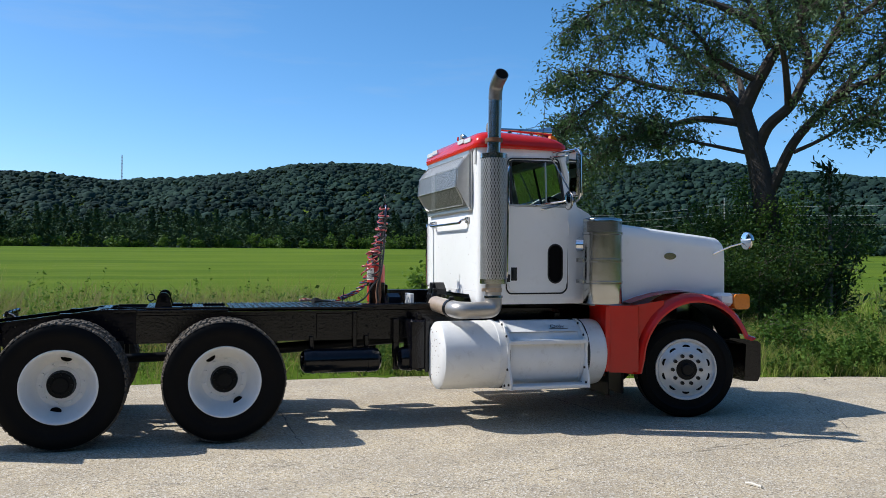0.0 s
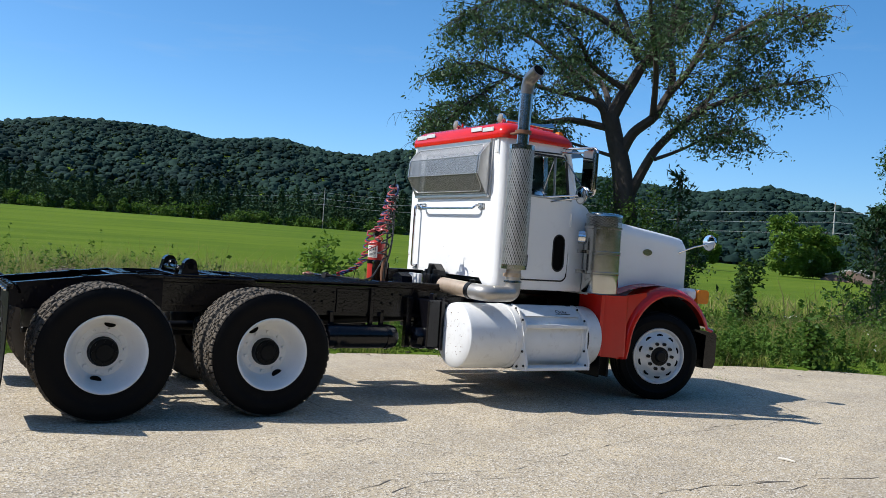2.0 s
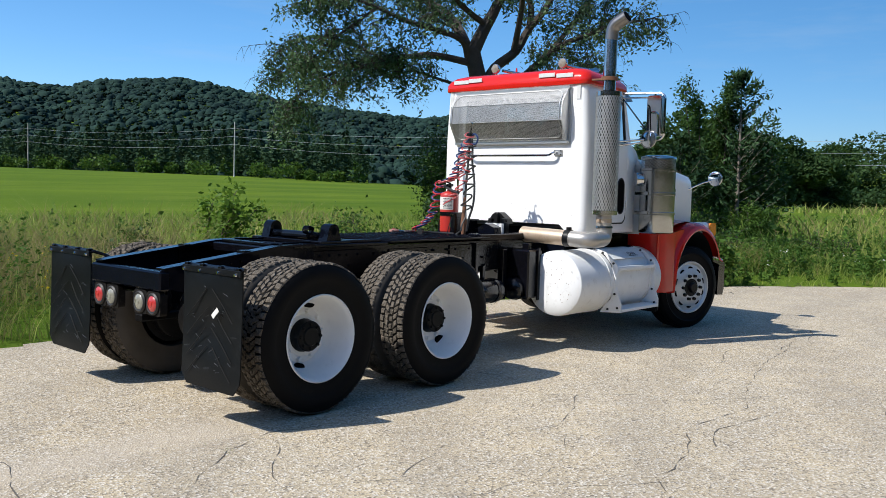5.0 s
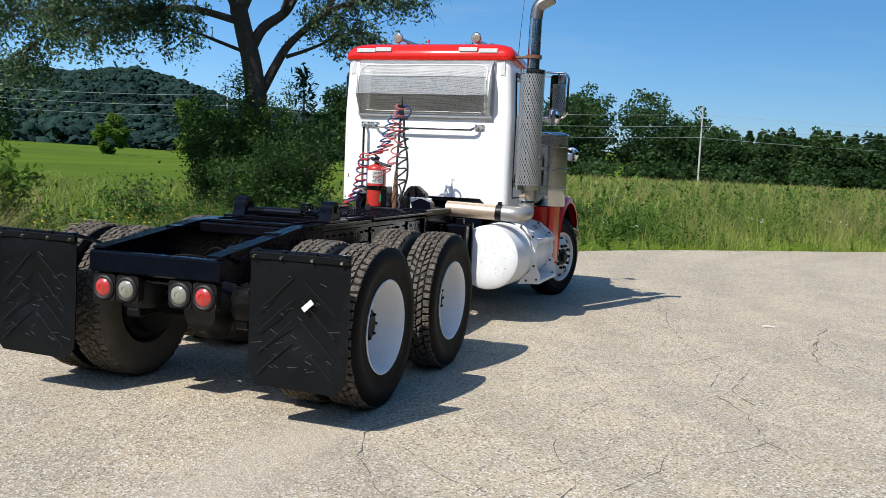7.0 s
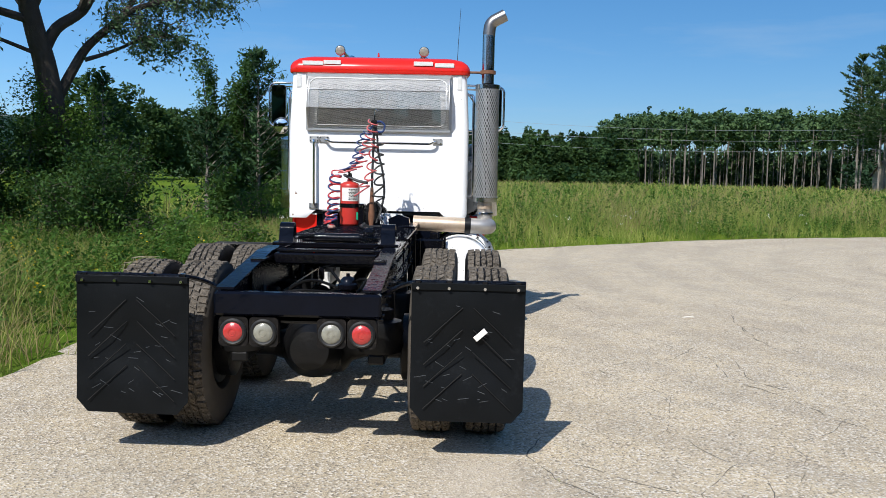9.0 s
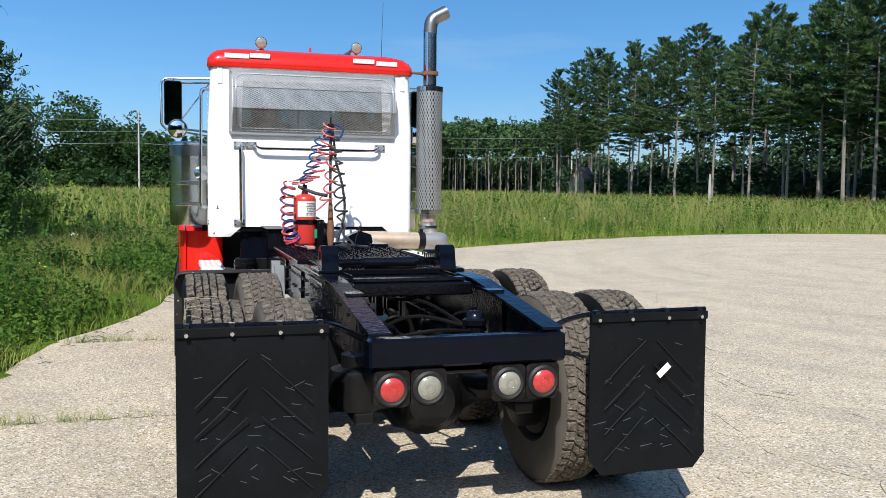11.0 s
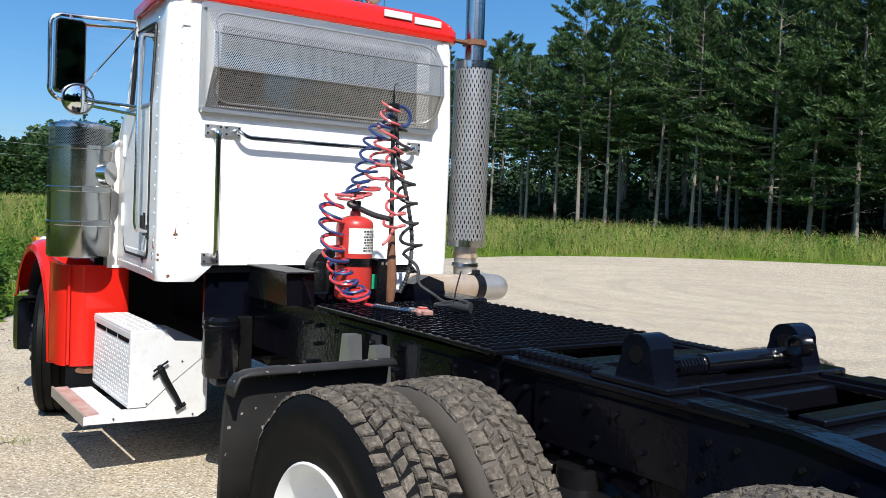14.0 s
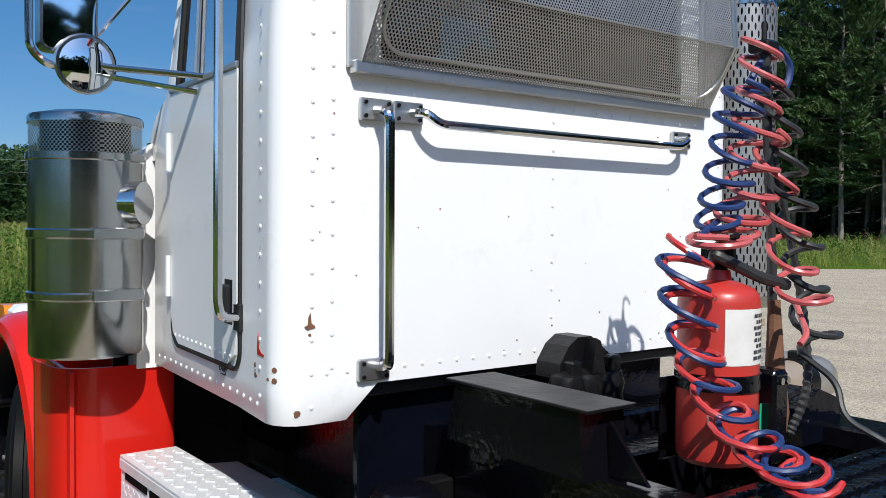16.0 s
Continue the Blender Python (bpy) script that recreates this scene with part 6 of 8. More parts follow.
flap(1, 0.01)
fl = flap(-1, -0.005)
part("sticker", M().box(-0.040, -0.002, -0.016, 0.040, 0.002, 0.016, 0.001, m=Matrix.Translation((-1.398, -1.02, 0.75)) @ Matrix.Rotation(radians(-42), 4, "X") @ Matrix.Rotation(radians(90), 4, "Z")), PAPER, fl, "small white sticker")

# fifth-wheel slide base, deck plate
for s in (1, -1):
    ear = M().prism(arc(0.135, 1.212, 0.058, -8, 188, 10) + [(0.055, 1.13), (0.215, 1.13)], 0.318 * s, 0.420 * s)
    e = part("pivot_bracket", ear, BLUE_BLACK, truck, "glossy black pivot bracket")
    part("pin_hole", M().cyl((0.135, 0.316 * s, 1.208), (0.135, 0.422 * s, 1.208), 0.027, n=14), HOLE, e)
    part("slide_rail", M().box(-0.30, 0.29 * s, 1.086, 0.72, 0.46 * s, 1.112, 0.005).box(-0.30, 0.30 * s, 1.110, 0.72, 0.315 * s, 1.128, 0.003), BLACK, truck)
    tooth = M().box(-0.010, -0.032, 0.0, 0.010, 0.032, 0.024, 0.004)
    tooth_me = shared("rack_tooth", lambda: tooth, BLACK)
    for i in range(13):
        child("rack_tooth", tooth_me, truck, (0.30 + i * 0.033, 0.365 * s, 1.111))
    part("bracket_foot", M().box(-0.02, 0.285 * s, 1.112, 0.29, 0.452 * s, 1.134, 0.006), BLACK, truck)
    coil_m = M().tube([(0.10 + 0.027 * math.cos(t * 0.7), (0.16 + 0.0018 * t) * s, 1.165 + 0.027 * math.sin(t * 0.7)) for t in range(0, 76)], 0.005, 5)
    part("spring", coil_m, BLACK, truck)
part("lever_spring", M().tube([(0.02 + 0.032 * math.cos(t * 0.55), -0.20 - 0.0012 * t, 1.215 + 0.032 * math.sin(t * 0.55)) for t in range(60)], 0.005, 5).tube([(0.05, -0.20, 1.20), (0.12, -0.18, 1.16)], 0.006, 5), BLACK, truck)
part("lock_cylinder", M().cyl((0.10, -0.16, 1.165), (0.10, 0.16, 1.165), 0.034, n=16).cyl((0.10, -0.31, 1.165), (0.10, 0.31, 1.165), 0.012, n=8), BLACK, truck)
for x0, x1, z1 in ((-0.02, 0.06, 1.135), (0.40, 0.50, 1.128), (-0.42, -0.34, 1.122)):
    part("slide_plate", M().box(x0, -0.32, 1.102, x1, 0.32, z1, 0.004), BLACK, truck)
deck = part("deck_plate", M().box(0.74, -0.47, 1.105, 2.12, 0.47, 1.125, 0.004), BLACK, truck, "black grip-strut deck plate behind the cab")
bar_me = M()
for i in range(24):
    y = -0.45 + i * 0.039
    bar_me.box(-0.004, y, 0.0, 0.004, y + 0.022, 0.008 + 0.002 * (i % 2), 0.001)
bar_me.box(-0.004, -0.46, -0.002, 0.004, 0.46, 0.006, 0.002)
bar_me = bar_me.mesh("tread_bar")
bar_me.materials.append(BLACK)
for i in range(22):
    child("tread_bar", bar_me, deck, (0.765 + i * 0.0625, 0, 1.126))
# air tanks and brackets under the rail
for s, spans in ((-1, ((1.38, 2.16), (2.32, 2.74))), (1, ((1.75, 2.35),))):
    for x0, x1 in spans:
        t = part("air_tank", M().lathe([(0.02, x0), (0.07, x0 + 0.005), (0.105, x0 + 0.03), (0.115, x0 + 0.06), (0.115, x1 - 0.06), (0.105, x1 - 0.03), (0.07, x1 - 0.005), (0.02, x1)], (0, 0.56 * s, 0.615), "x", 22), BLACK, truck)
        for x in (x0 + 0.12, x1 - 0.12):
            part("strap", M().lathe([(0.1155, x - 0.02), (0.120, x - 0.02), (0.120, x + 0.02), (0.1155, x + 0.02)], (0, 0.56 * s, 0.615), "x", 22).box(x - 0.02, 0.43 * s, 0.60, x + 0.02, 0.47 * s, 0.84, 0.004), BLACK, t)
part("rail_bracket", M().box(1.90, -0.475, 0.62, 1.94, -0.431, 1.07, 0.004), BLACK, truck)
part("rail_bracket", M().box(2.30, -0.50, 0.50, 2.36, -0.431, 1.0, 0.004), BLACK, truck)
part("battery_box", M().box(2.42, -0.72, 0.52, 2.66, -0.45, 1.0, 0.015).box(2.56, -0.74, 0.50, 2.60, -0.72, 1.02, 0.004), BLACK, truck)
part("exhaust_hanger", M().box(2.50, -0.66, 0.50, 2.55, -0.58, 1.06, 0.006), BLACK, truck)

# dried grass and mud clinging to one rear tyre
rng = random.Random(14)
WISP = surface("dried_grass", (0.42, 0.36, 0.24), (0.30, 0.25, 0.17), 12.0, 0.9, bumps=0.2)
st_ = M()
for k in range(26):
    a = rng.uniform(radians(60), radians(200))
    rr, y, pts = rng.uniform(0.535, 0.542), rng.uniform(-0.02, 0.10), []
    for i in range(9):
        pts.append((rr * math.cos(a), -y, rr * math.sin(a)))
        if y < 0.125:
            y += rng.uniform(0.01, 0.035)
            rr = 0.542 - 0.10 * max(0, y - 0.09)
        else:
            rr -= rng.uniform(0.008, 0.024)
            y = 0.1445 if rr > 0.40 else y
        a += rng.uniform(-0.03, 0.03)
    st_.tube(pts, 0.0009, 4)
wisps = part("dried_mud", st_, WISP, truck, "dried grass and mud wisps")
tagged(wisps, kind="stuff")
wisps.location, wisps.rotation_euler = (-0.66, 1.072, WHEEL_Z), (0, 0, math.pi)

# ---- cab ----
def plan(front, half, rear, r=0.085):
    """Half-way round outline of the cab, from the front left corner round the back to the front right."""
    left = [(front, half - 0.01), (3.97, half), (3.36, half), (rear + r, half)]
    left += [(rear + r - r * math.sin(a), half - r + r * math.cos(a)) for a in (radians(d) for d in (22.5, 45, 67.5, 90))]
    left += [(rear, 0.655), (rear, 0.60), (rear, 0.0)]
    return left + [(x, -y) for x, y in reversed(left[:-1])]


LEVELS = [1.155, 1.245, 1.90, 2.125, 2.20, 2.56, 2.60, 2.69]
shell = M()
rows = []
for z in LEVELS:
    f = 4.22 if z < 2.0 else 4.10 - (z - 2.125) * 0.30
    rows.append([(x if x < 3.9 else x - max(0, (z - 2.125)) * 0.18 * (x < 4.0), y * (1 - 0.035 * max(0, z - 2.1) / 0.6), z) for x, y in [(a, math.copysign(0.755, b) if z < 1.2 and abs(abs(b) - 0.655) < 1e-6 else b) for a, b in plan(f, 0.95, 3.03)]])
n = len(rows[0])
vs = [p for r_ in rows for p in r_]
fs = []
for i in range(len(LEVELS) - 1):
    for j in range(n - 1):
        ya, yb = rows[1][j][1], rows[1][j + 1][1]
        back = abs(rows[1][j][0] - 3.03) < 1e-6 and abs(rows[1][j + 1][0] - 3.03) < 1e-6
        if i == 0 and back and max(abs(ya), abs(yb)) < 0.7:
            continue
        if i in (3, 4) and back and max(abs(ya), abs(yb)) < 0.66:
            continue
        if i in (3, 4) and j in (1, n - 3):
            continue
        fs.append((i * n + j, i * n + j + 1, (i + 1) * n + j + 1, (i + 1) * n + j))
shell.add(vs, fs)
cab = part("cab", shell, WHITE, truck, "white riveted cab shell", angle=40)
thick = cab.modifiers.new("thickness", "SOLIDIFY")
thick.thickness, thick.offset = 0.035, -1.0
cab.modifiers.new("flat_faces", "WEIGHTED_NORMAL").keep_sharp = True
part("floor", M().box(3.07, -0.90, 1.20, 4.2, 0.90, 1.235, 0.005), DARK, cab)
# added dark sheet, put where only shade shows below the cab floor
part("back_panel", M().box(3.12, -0.66, 0.70, 3.15, 0.66, 1.20, 0.004), BLUE_BLACK, truck)
part("firewall", M().box(4.16, -0.90, 1.15, 4.20, 0.90, 2.06, 0.006), DARK, cab)
part("cowl", M().prism([(4.05, 2.02), (4.10, 2.13), (4.24, 2.06), (4.30, 1.99), (4.30, 1.90), (4.05, 1.90)], -0.93, 0.93), WHITE, cab)
# windscreen in two panes with a centre post
for s in (1, -1):
    part("windscreen", M().add(on(s, [(4.095, 0.03, 2.13), (4.07, 0.86, 2.13), (3.965, 0.83, 2.58), (3.985, 0.03, 2.58)]), [(0, 1, 2, 3)]), GLASS, cab, smooth=False).visible_shadow = False
    part("corner_post", M().tube(on(s, [(4.09, 0.905, 2.10), (4.02, 0.90, 2.36), (3.95, 0.885, 2.62)]), 0.035, 8), WHITE, cab)
    part("side_window", M().add(on(s, [(3.38, 0.935, 2.14), (3.955, 0.935, 2.14), (3.90, 0.917, 2.55), (3.38, 0.917, 2.55)]), [(0, 1, 2, 3)]), GLASS, cab, smooth=False).visible_shadow = False
part("centre_post", M().tube([(4.10, 0, 2.12), (3.985, 0, 2.60)], 0.016, 6), DARK, cab)
part("rear_window", M().box(3.045, -0.65, 2.12, 3.050, 0.65, 2.565, 0.0), GLASS, cab).visible_shadow = False
part("header", M().box(3.90, -0.90, 2.58, 4.0, 0.90, 2.69, 0.01), WHITE, cab)
# inside
for y in (0.42, -0.42):
    seat = M().box(3.25, y - 0.25, 1.45, 3.75, y + 0.25, 1.62, 0.05).box(3.20, y - 0.25, 1.55, 3.36, y + 0.25, 2.20, 0.05).box(3.22, y - 0.13, 2.20, 3.32, y + 0.13, 2.38, 0.04)
    part("seat", seat, CLOTH, cab, "dark cloth high-backed seat")
    part("seat_base", M().box(3.3, y - 0.2, 1.235, 3.7, y + 0.2, 1.46, 0.02), DARK, cab)
part("dashboard", M().box(3.85, -0.88, 1.75, 4.15, 0.88, 2.06, 0.04), DARK, cab)
part("steering_wheel", M().tube([(3.72 + 0.10 * math.sin(a), 0.42 + 0.23 * math.cos(a), 1.98 + 0.20 * math.sin(a)) for a in np.linspace(0, 2 * math.pi, 28)[:-1]], 0.014, 6, loop=True).cyl((3.72, 0.42, 1.98), (3.95, 0.42, 1.85), 0.03, n=8), DARK, cab)
part("headliner", M().box(3.07, -0.88, 2.66, 3.95, 0.88, 2.685, 0.004), CLOTH, cab)

# roof cap
roof = M()
secs = []
for z, ins in ((2.675, -0.012), (2.69, -0.018), (2.745, -0.016), (2.80, 0.006), (2.838, 0.045), (2.862, 0.12), (2.876, 0.26)):
    ring = []
    for x, y in rounded(3.02 + ins, -0.945 + ins, 3.99 - ins, 0.945 - ins, 0.10 if ins < 0.03 else 0.12, 4):
        fall = 0.055 * max(0, (x - 3.45) / 0.55) ** 1.5 * (z > 2.7)
        ring.append((x, y * 0.985, z - fall * (z - 2.69) / 0.19 - 0.012 * (abs(y) / 0.9) ** 2 * (z > 2.75)))
    secs.append(ring)
roof.rings(secs)
roof_ob = part("roof", roof, RED, truck, "glossy red cab roof", angle=50)
for y0, y1, z in ((0.80, 0.585, 2.775), (0.58, 0.40, 2.785), (-0.36, -0.56, 2.785), (-0.58, -0.78, 2.772)):
    part("reflective_strip", M().box(2.996, min(y0, y1), z - 0.024, 3.004, max(y0, y1), z + 0.018, 0.002), REFLECT, roof_ob, "silver reflective strip")
rv = M()
for i in range(34):
    rv.lathe([(0.001, -0.005), (0.006, -0.003), (0.008, 0.0)], (3.003, -0.86 + i * 0.052, 2.712), "x", 6)
tagged(part("roof_rivets", rv, RED, roof_ob), kind="stuff")
part("antenna_stub", M().cyl((3.12, 0.02, 2.86), (3.12, 0.02, 2.90), 0.012, 0.008, 8), RED, roof_ob)
for y in (0.78, 0.40, 0.0, -0.40, -0.78):
    part("marker_lamp", M().prism([(3.86, 2.80), (3.93, 2.78), (3.93, 2.815), (3.89, 2.845), (3.86, 2.845)], y - 0.035, y + 0.035), AMBER, roof_ob, "amber clearance lamp")
part("sun_visor", M().prism([(3.98, 2.70), (4.16, 2.60), (4.17, 2.605), (3.99, 2.72)], -0.90, 0.90), STEEL, truck, "polished steel sun visor")
# work lamps and air horns on the roof
for s in (1, -1):
    wl = part("roof_lamp", M().lathe([(0.01, 0.06), (0.03, 0.055), (0.05, 0.03), (0.056, 0.0), (0.050, -0.006), (0.01, -0.002)], (3.30, 0.45 * s, 2.945), "x", 20), CHROME, truck, "round chrome roof lamp")
    part("lens", M().lathe([(0.004, -0.012), (0.03, -0.010), (0.048, -0.004), (0.048, 0.002)], (3.292, 0.45 * s, 2.945), "x", 20), CLEARLENS, wl, "clear glass lens")
    part("lamp_stem", M().cyl((3.32, 0.45 * s, 2.85), (3.32, 0.45 * s, 2.91), 0.012, n=8), CHROME, wl)
    h = part("air_horn", M().tube([(3.40, 0.42 * s, 2.935), (3.62, 0.42 * s, 2.932), (3.86, 0.42 * s, 2.925), (3.94, 0.42 * s, 2.922), (3.99, 0.42 * s, 2.920)], [0.016, 0.02, 0.030, 0.045, 0.065], 16), CHROME, truck, "chrome trumpet air horn")
    part("horn_foot", M().box(3.52, 0.42 * s - 0.02, 2.84, 3.56, 0.42 * s + 0.02, 2.92, 0.004).box(3.76, 0.42 * s - 0.02, 2.82, 3.80, 0.42 * s + 0.02, 2.90, 0.004), CHROME, h)
part("whip_antenna", M().tube([(3.75, -0.80, 2.78), (3.77, -0.81, 3.1), (3.80, -0.83, 3.5)], [0.004, 0.003, 0.002], 5), DARK, truck)

# rear wall fittings
g = M()
profile = [(3.022, 2.655), (2.995, 2.640), (2.885, 2.490), (2.870, 2.305), (2.985, 2.105), (3.022, 2.080)]
g.rings([[(x, -0.735, z) for x, z in profile], [(x, 0.735, z) for x, z in profile]], caps=False, close=False)
guard = part("window_guard", g, GUARD, truck, "perforated aluminium rear window guard", smooth=False)
for s in (1, -1):
    part("guard_end", M().prism(profile, 0.735 * s, 0.740 * s), ALU, guard)
fr = M()
fr.box(2.990, -0.755, 2.630, 3.026, 0.755, 2.662, 0.003).box(2.990, -0.755, 2.075, 3.026, 0.755, 2.108, 0.003)
fr.box(3.008, 0.725, 2.09, 3.026, 0.765, 2.66, 0.003).box(3.008, -0.765, 2.09, 3.026, -0.725, 2.66, 0.003)
part("guard_frame", fr, ALU, guard)


def on_guard(y, t):
    """A place on the guard's front, t running down its middle three sheets."""
    line = [Vector((x, y, z)) for x, z in profile[1:5]]
    lens = [(b - a).length for a, b in zip(line, line[1:])]
    d = t * sum(lens)
    for a, b, ln in zip(line, line[1:], lens):
        if d <= ln:
            return a.lerp(b, d / ln) + Vector((-0.004, 0, 0))
        d -= ln
    return line[-1] + Vector((-0.004, 0, 0))


run = sum((Vector(b) - Vector(a)).length for a, b in zip(profile[1:5], profile[2:5]))
border = rounded(-0.712, 0.03, 0.712, run - 0.03, 0.095, 8)
dense = [Vector(a).lerp(Vector(b), k / 10) for a, b in zip(border, border[1:] + border[:1]) for k in range(10)]
part("guard_border", M().tube([on_guard(p.x, p.y / run) for p in dense], 0.0055, 5, loop=True), ALU, guard, "rounded edge bead")
for x, z in ((2.884, 2.49), (2.869, 2.305)):
    part("fold", M().cyl((x, -0.736, z), (x, 0.736, z), 0.003, n=6), ALU, guard)


def grab(pts, r, name="grab_bar", pads=((0, 0, 0),)):
    ob = part(name, M().tube(bend(pts, 0.05), r, 10), CHROME, truck, "chrome grab bar")
    return ob


gb = grab([(3.03, 0.56, 1.985), (2.965, 0.55, 1.985), (2.962, 0.50, 1.955), (2.962, -0.55, 1.955), (2.965, -0.60, 1.985), (3.03, -0.61, 1.985)], 0.013)
for y in (0.575, -0.615):
    part("mount_plate", M().box(3.012, y - 0.055, 1.955, 3.028, y + 0.045, 2.015, 0.005), ALU, gb)
gb = grab([(3.03, 0.675, 1.985), (2.965, 0.672, 1.975), (2.962, 0.668, 1.95), (2.962, 0.664, 1.33), (2.965, 0.663, 1.30), (3.03, 0.662, 1.29)], 0.015)
for z in (1.985, 1.285):
    part("mount_plate", M().box(3.012, 0.625, z - 0.03, 3.028, 0.725, z + 0.03, 0.005), ALU, gb)
for y, z in ((0.84, 2.60), (-0.84, 2.60)):
    part("tape_square", M().box(3.022, y - 0.022, z - 0.075, 3.0275, y + 0.022, z + 0.075, 0.001), REFLECT, cab, "faded silver tape")
rivets = M()
spots = [(y, z) for y in (0.80, 0.0, -0.80) for z in np.arange(1.30, 2.66, 0.088) if y or z < 2.06]
spots += [(y, z) for y in np.arange(-0.86, 0.87, 0.062) for z in (1.285,) if abs(y) > 0] + [(y, 2.655) for y in np.arange(-0.86, 0.87, 0.062)] + [(y, 2.045) for y in np.arange(-0.72, 0.73, 0.09)]
spots += [(0.86, z) for z in np.arange(1.2, 2.65, 0.088)] + [(-0.86, z) for z in np.arange(1.2, 2.65, 0.088)]
for y, z in spots:
    rivets.lathe([(0.0012, -0.0045), (0.005, -0.003), (0.0072, 0.0)], (3.030, y, z), "x", 6)
for s in (1, -1):
    for z in np.arange(1.22, 2.62, 0.075):
        rivets.lathe([(0.0012, 0.0045), (0.005, 0.003), (0.0072, 0.0)], (3.16, 0.950 * s, z), "y", 6, s)
    for x in np.arange(3.18, 4.15, 0.06):
        rivets.lathe([(0.0012, 0.0045), (0.005, 0.003), (0.0072, 0.0)], (x, 0.950 * s, 1.195), "y", 6, s)
tagged(part("rivets", rivets, WHITE, cab), kind="stuff")
chips = M()
rng = random.Random(21)
for _ in range(26):
    y, z = rng.uniform(-0.85, 0.85), rng.uniform(1.27, 2.05)
    r = rng.uniform(0.0012, 0.0032)
    chips.prism(arc(y, z, r, 0, 300, 5), 3.0285, 3.0305, "x")
for x, y, z, nx, ny, r in ((3.200, 0.95, 1.297, 0, 1, 0.0085), (3.197, 0.95, 1.270, 0, 1, 0.009), (3.186, 0.95, 1.268, 0, 1, 0.004), (3.199, 0.95, 1.282, 0, 1, 0.004), (3.0783, 0.9407, 1.298, -0.56, 0.83, 0.0095),
                          (3.0786, 0.941, 1.270, -0.56, 0.83, 0.010), (3.1036, 0.9477, 1.272, -0.2, 0.98, 0.0055), (3.0367, 0.8979, 1.187, -0.83, 0.56, 0.010), (3.0367, 0.9000, 1.181, -0.83, 0.56, 0.006), (3.030, 0.865, 1.39, -1, 0, 0.005)):
    p_, n_ = Vector((x, y, z)), Vector((nx, ny, 0)).normalized()
    chips.cyl(p_ - n_ * 0.003, p_ + n_ * 0.0014, r, r * 0.8, n=7)
scuff = M().prism([(3.176, 1.388), (3.166, 1.345), (3.148, 1.334), (3.128, 1.333), (3.130, 1.326), (3.180, 1.327), (3.184, 1.345)], 0.948, 0.9512)
part("red_scuff", scuff, RED, cab, "red paint scraped onto the cab corner")
tagged(part("paint_chips", chips, RUST, cab), kind="stuff")

# doors
for s in (1, -1):
    y = 0.953
    out = [(3.365, 1.30), (3.42, 1.268), (3.90, 1.268), (3.96, 1.30), (3.985, 1.36), (4.0, 2.11), (3.34, 2.11), (3.34, 1.36)]
    d = part("door", M().prism(out, (y - 0.006) * s, (y + 0.008) * s), WHITE, truck, "white riveted cab door")
    seam = bend([(3.985, y * s, 2.14), (3.99, y * s, 1.30), (3.94, y * s, 1.258), (3.36, y * s, 1.258), (3.325, y * s, 1.30), (3.325, y * s, 2.10), (3.345, (y - 0.02) * s, 2.58), (3.90, (y - 0.03) * s, 2.60), (3.97, (y - 0.012) * s, 2.14)], 0.05)
    part("door_gasket", M().tube(seam, 0.008, 6), DARK, d)
    part("belt_moulding", M().box(3.34, (y - 0.004) * s, 2.112, 4.0, (y + 0.013) * s, 2.132, 0.004), ALU, d)
    part("window_frame", M().tube(bend(on(s, [(3.375, 0.945, 2.135), (3.375, 0.925, 2.56), (3.90, 0.918, 2.565), (3.96, 0.94, 2.135)]), 0.04), 0.012, 6), DARK, d)
    part("vent_post", M().tube(on(s, [(3.76, 0.945, 2.135), (3.755, 0.925, 2.56)]), 0.009, 6), ALU, d)
    part("door_handle", M().box(3.385, (y + 0.006) * s, 1.40, 3.425, (y + 0.030) * s, 1.50, 0.008).box(3.372, (y + 0.004) * s, 1.385, 3.438, (y + 0.010) * s, 1.515, 0.004), DARK, d)
    for z in (1.42, 1.84):
        part("hinge", M().cyl((4.005, (y + 0.01) * s, z), (4.005, (y + 0.01) * s, z + 0.14), 0.012, n=8), WHITE, d)
    dr = M()
    for x in np.arange(3.39, 3.97, 0.045):
        dr.lathe([(0.0012, 0.004), (0.004, 0.003), (0.006, 0.0)], (x, (y + 0.008) * s, 1.295), "y", 6, s)
    tagged(part("door_rivets", dr, WHITE, d), kind="stuff")
    if s < 0:
        oval = arc(3.855, 1.665, 0.078, 0, 180, 10) + arc(3.855, 1.440, 0.078, 180, 360, 10)
        part("oval_window", M().prism(oval, (y + 0.007) * s, (y + 0.011) * s), HOLE, d, "dark oval look-down window")
        ring = [(x, (y + 0.010) * s, z) for x, z in oval]
        part("window_gasket", M().tube(ring, 0.008, 6, loop=True), DARK, d)
    bar = part("door_grab_bar", M().tube(bend(on(s, [(3.335, 0.95, 2.50), (3.325, 1.02, 2.50), (3.315, 1.025, 2.44), (3.30, 1.03, 1.46), (3.30, 1.02, 1.42), (3.33, 0.95, 1.41)]), 0.04), 0.014, 10), CHROME, truck, "chrome upright grab bar beside the door")
    part("mount_plate", M().box(3.31, 0.945 * s, 1.37, 3.37, 0.962 * s, 1.45, 0.005), DARK, bar)

# the cab's sides run in towards the windscreen
def taper(ob):
    for o in (ob, *ob.children_recursive):
        for v in o.data.vertices:
            if abs(v.co.y) > 0.60:
                v.co.y *= 1 - float(np.interp(v.co.x, (3.10, 3.36, 4.03, 4.30), (0.0, 0.034, 0.083, 0.090))) / 0.95


for ob in [o for o in truck.children if o.name.split(".")[0] in ("cab", "door", "door_grab_bar", "roof", "sun_visor")]:
    taper(ob)


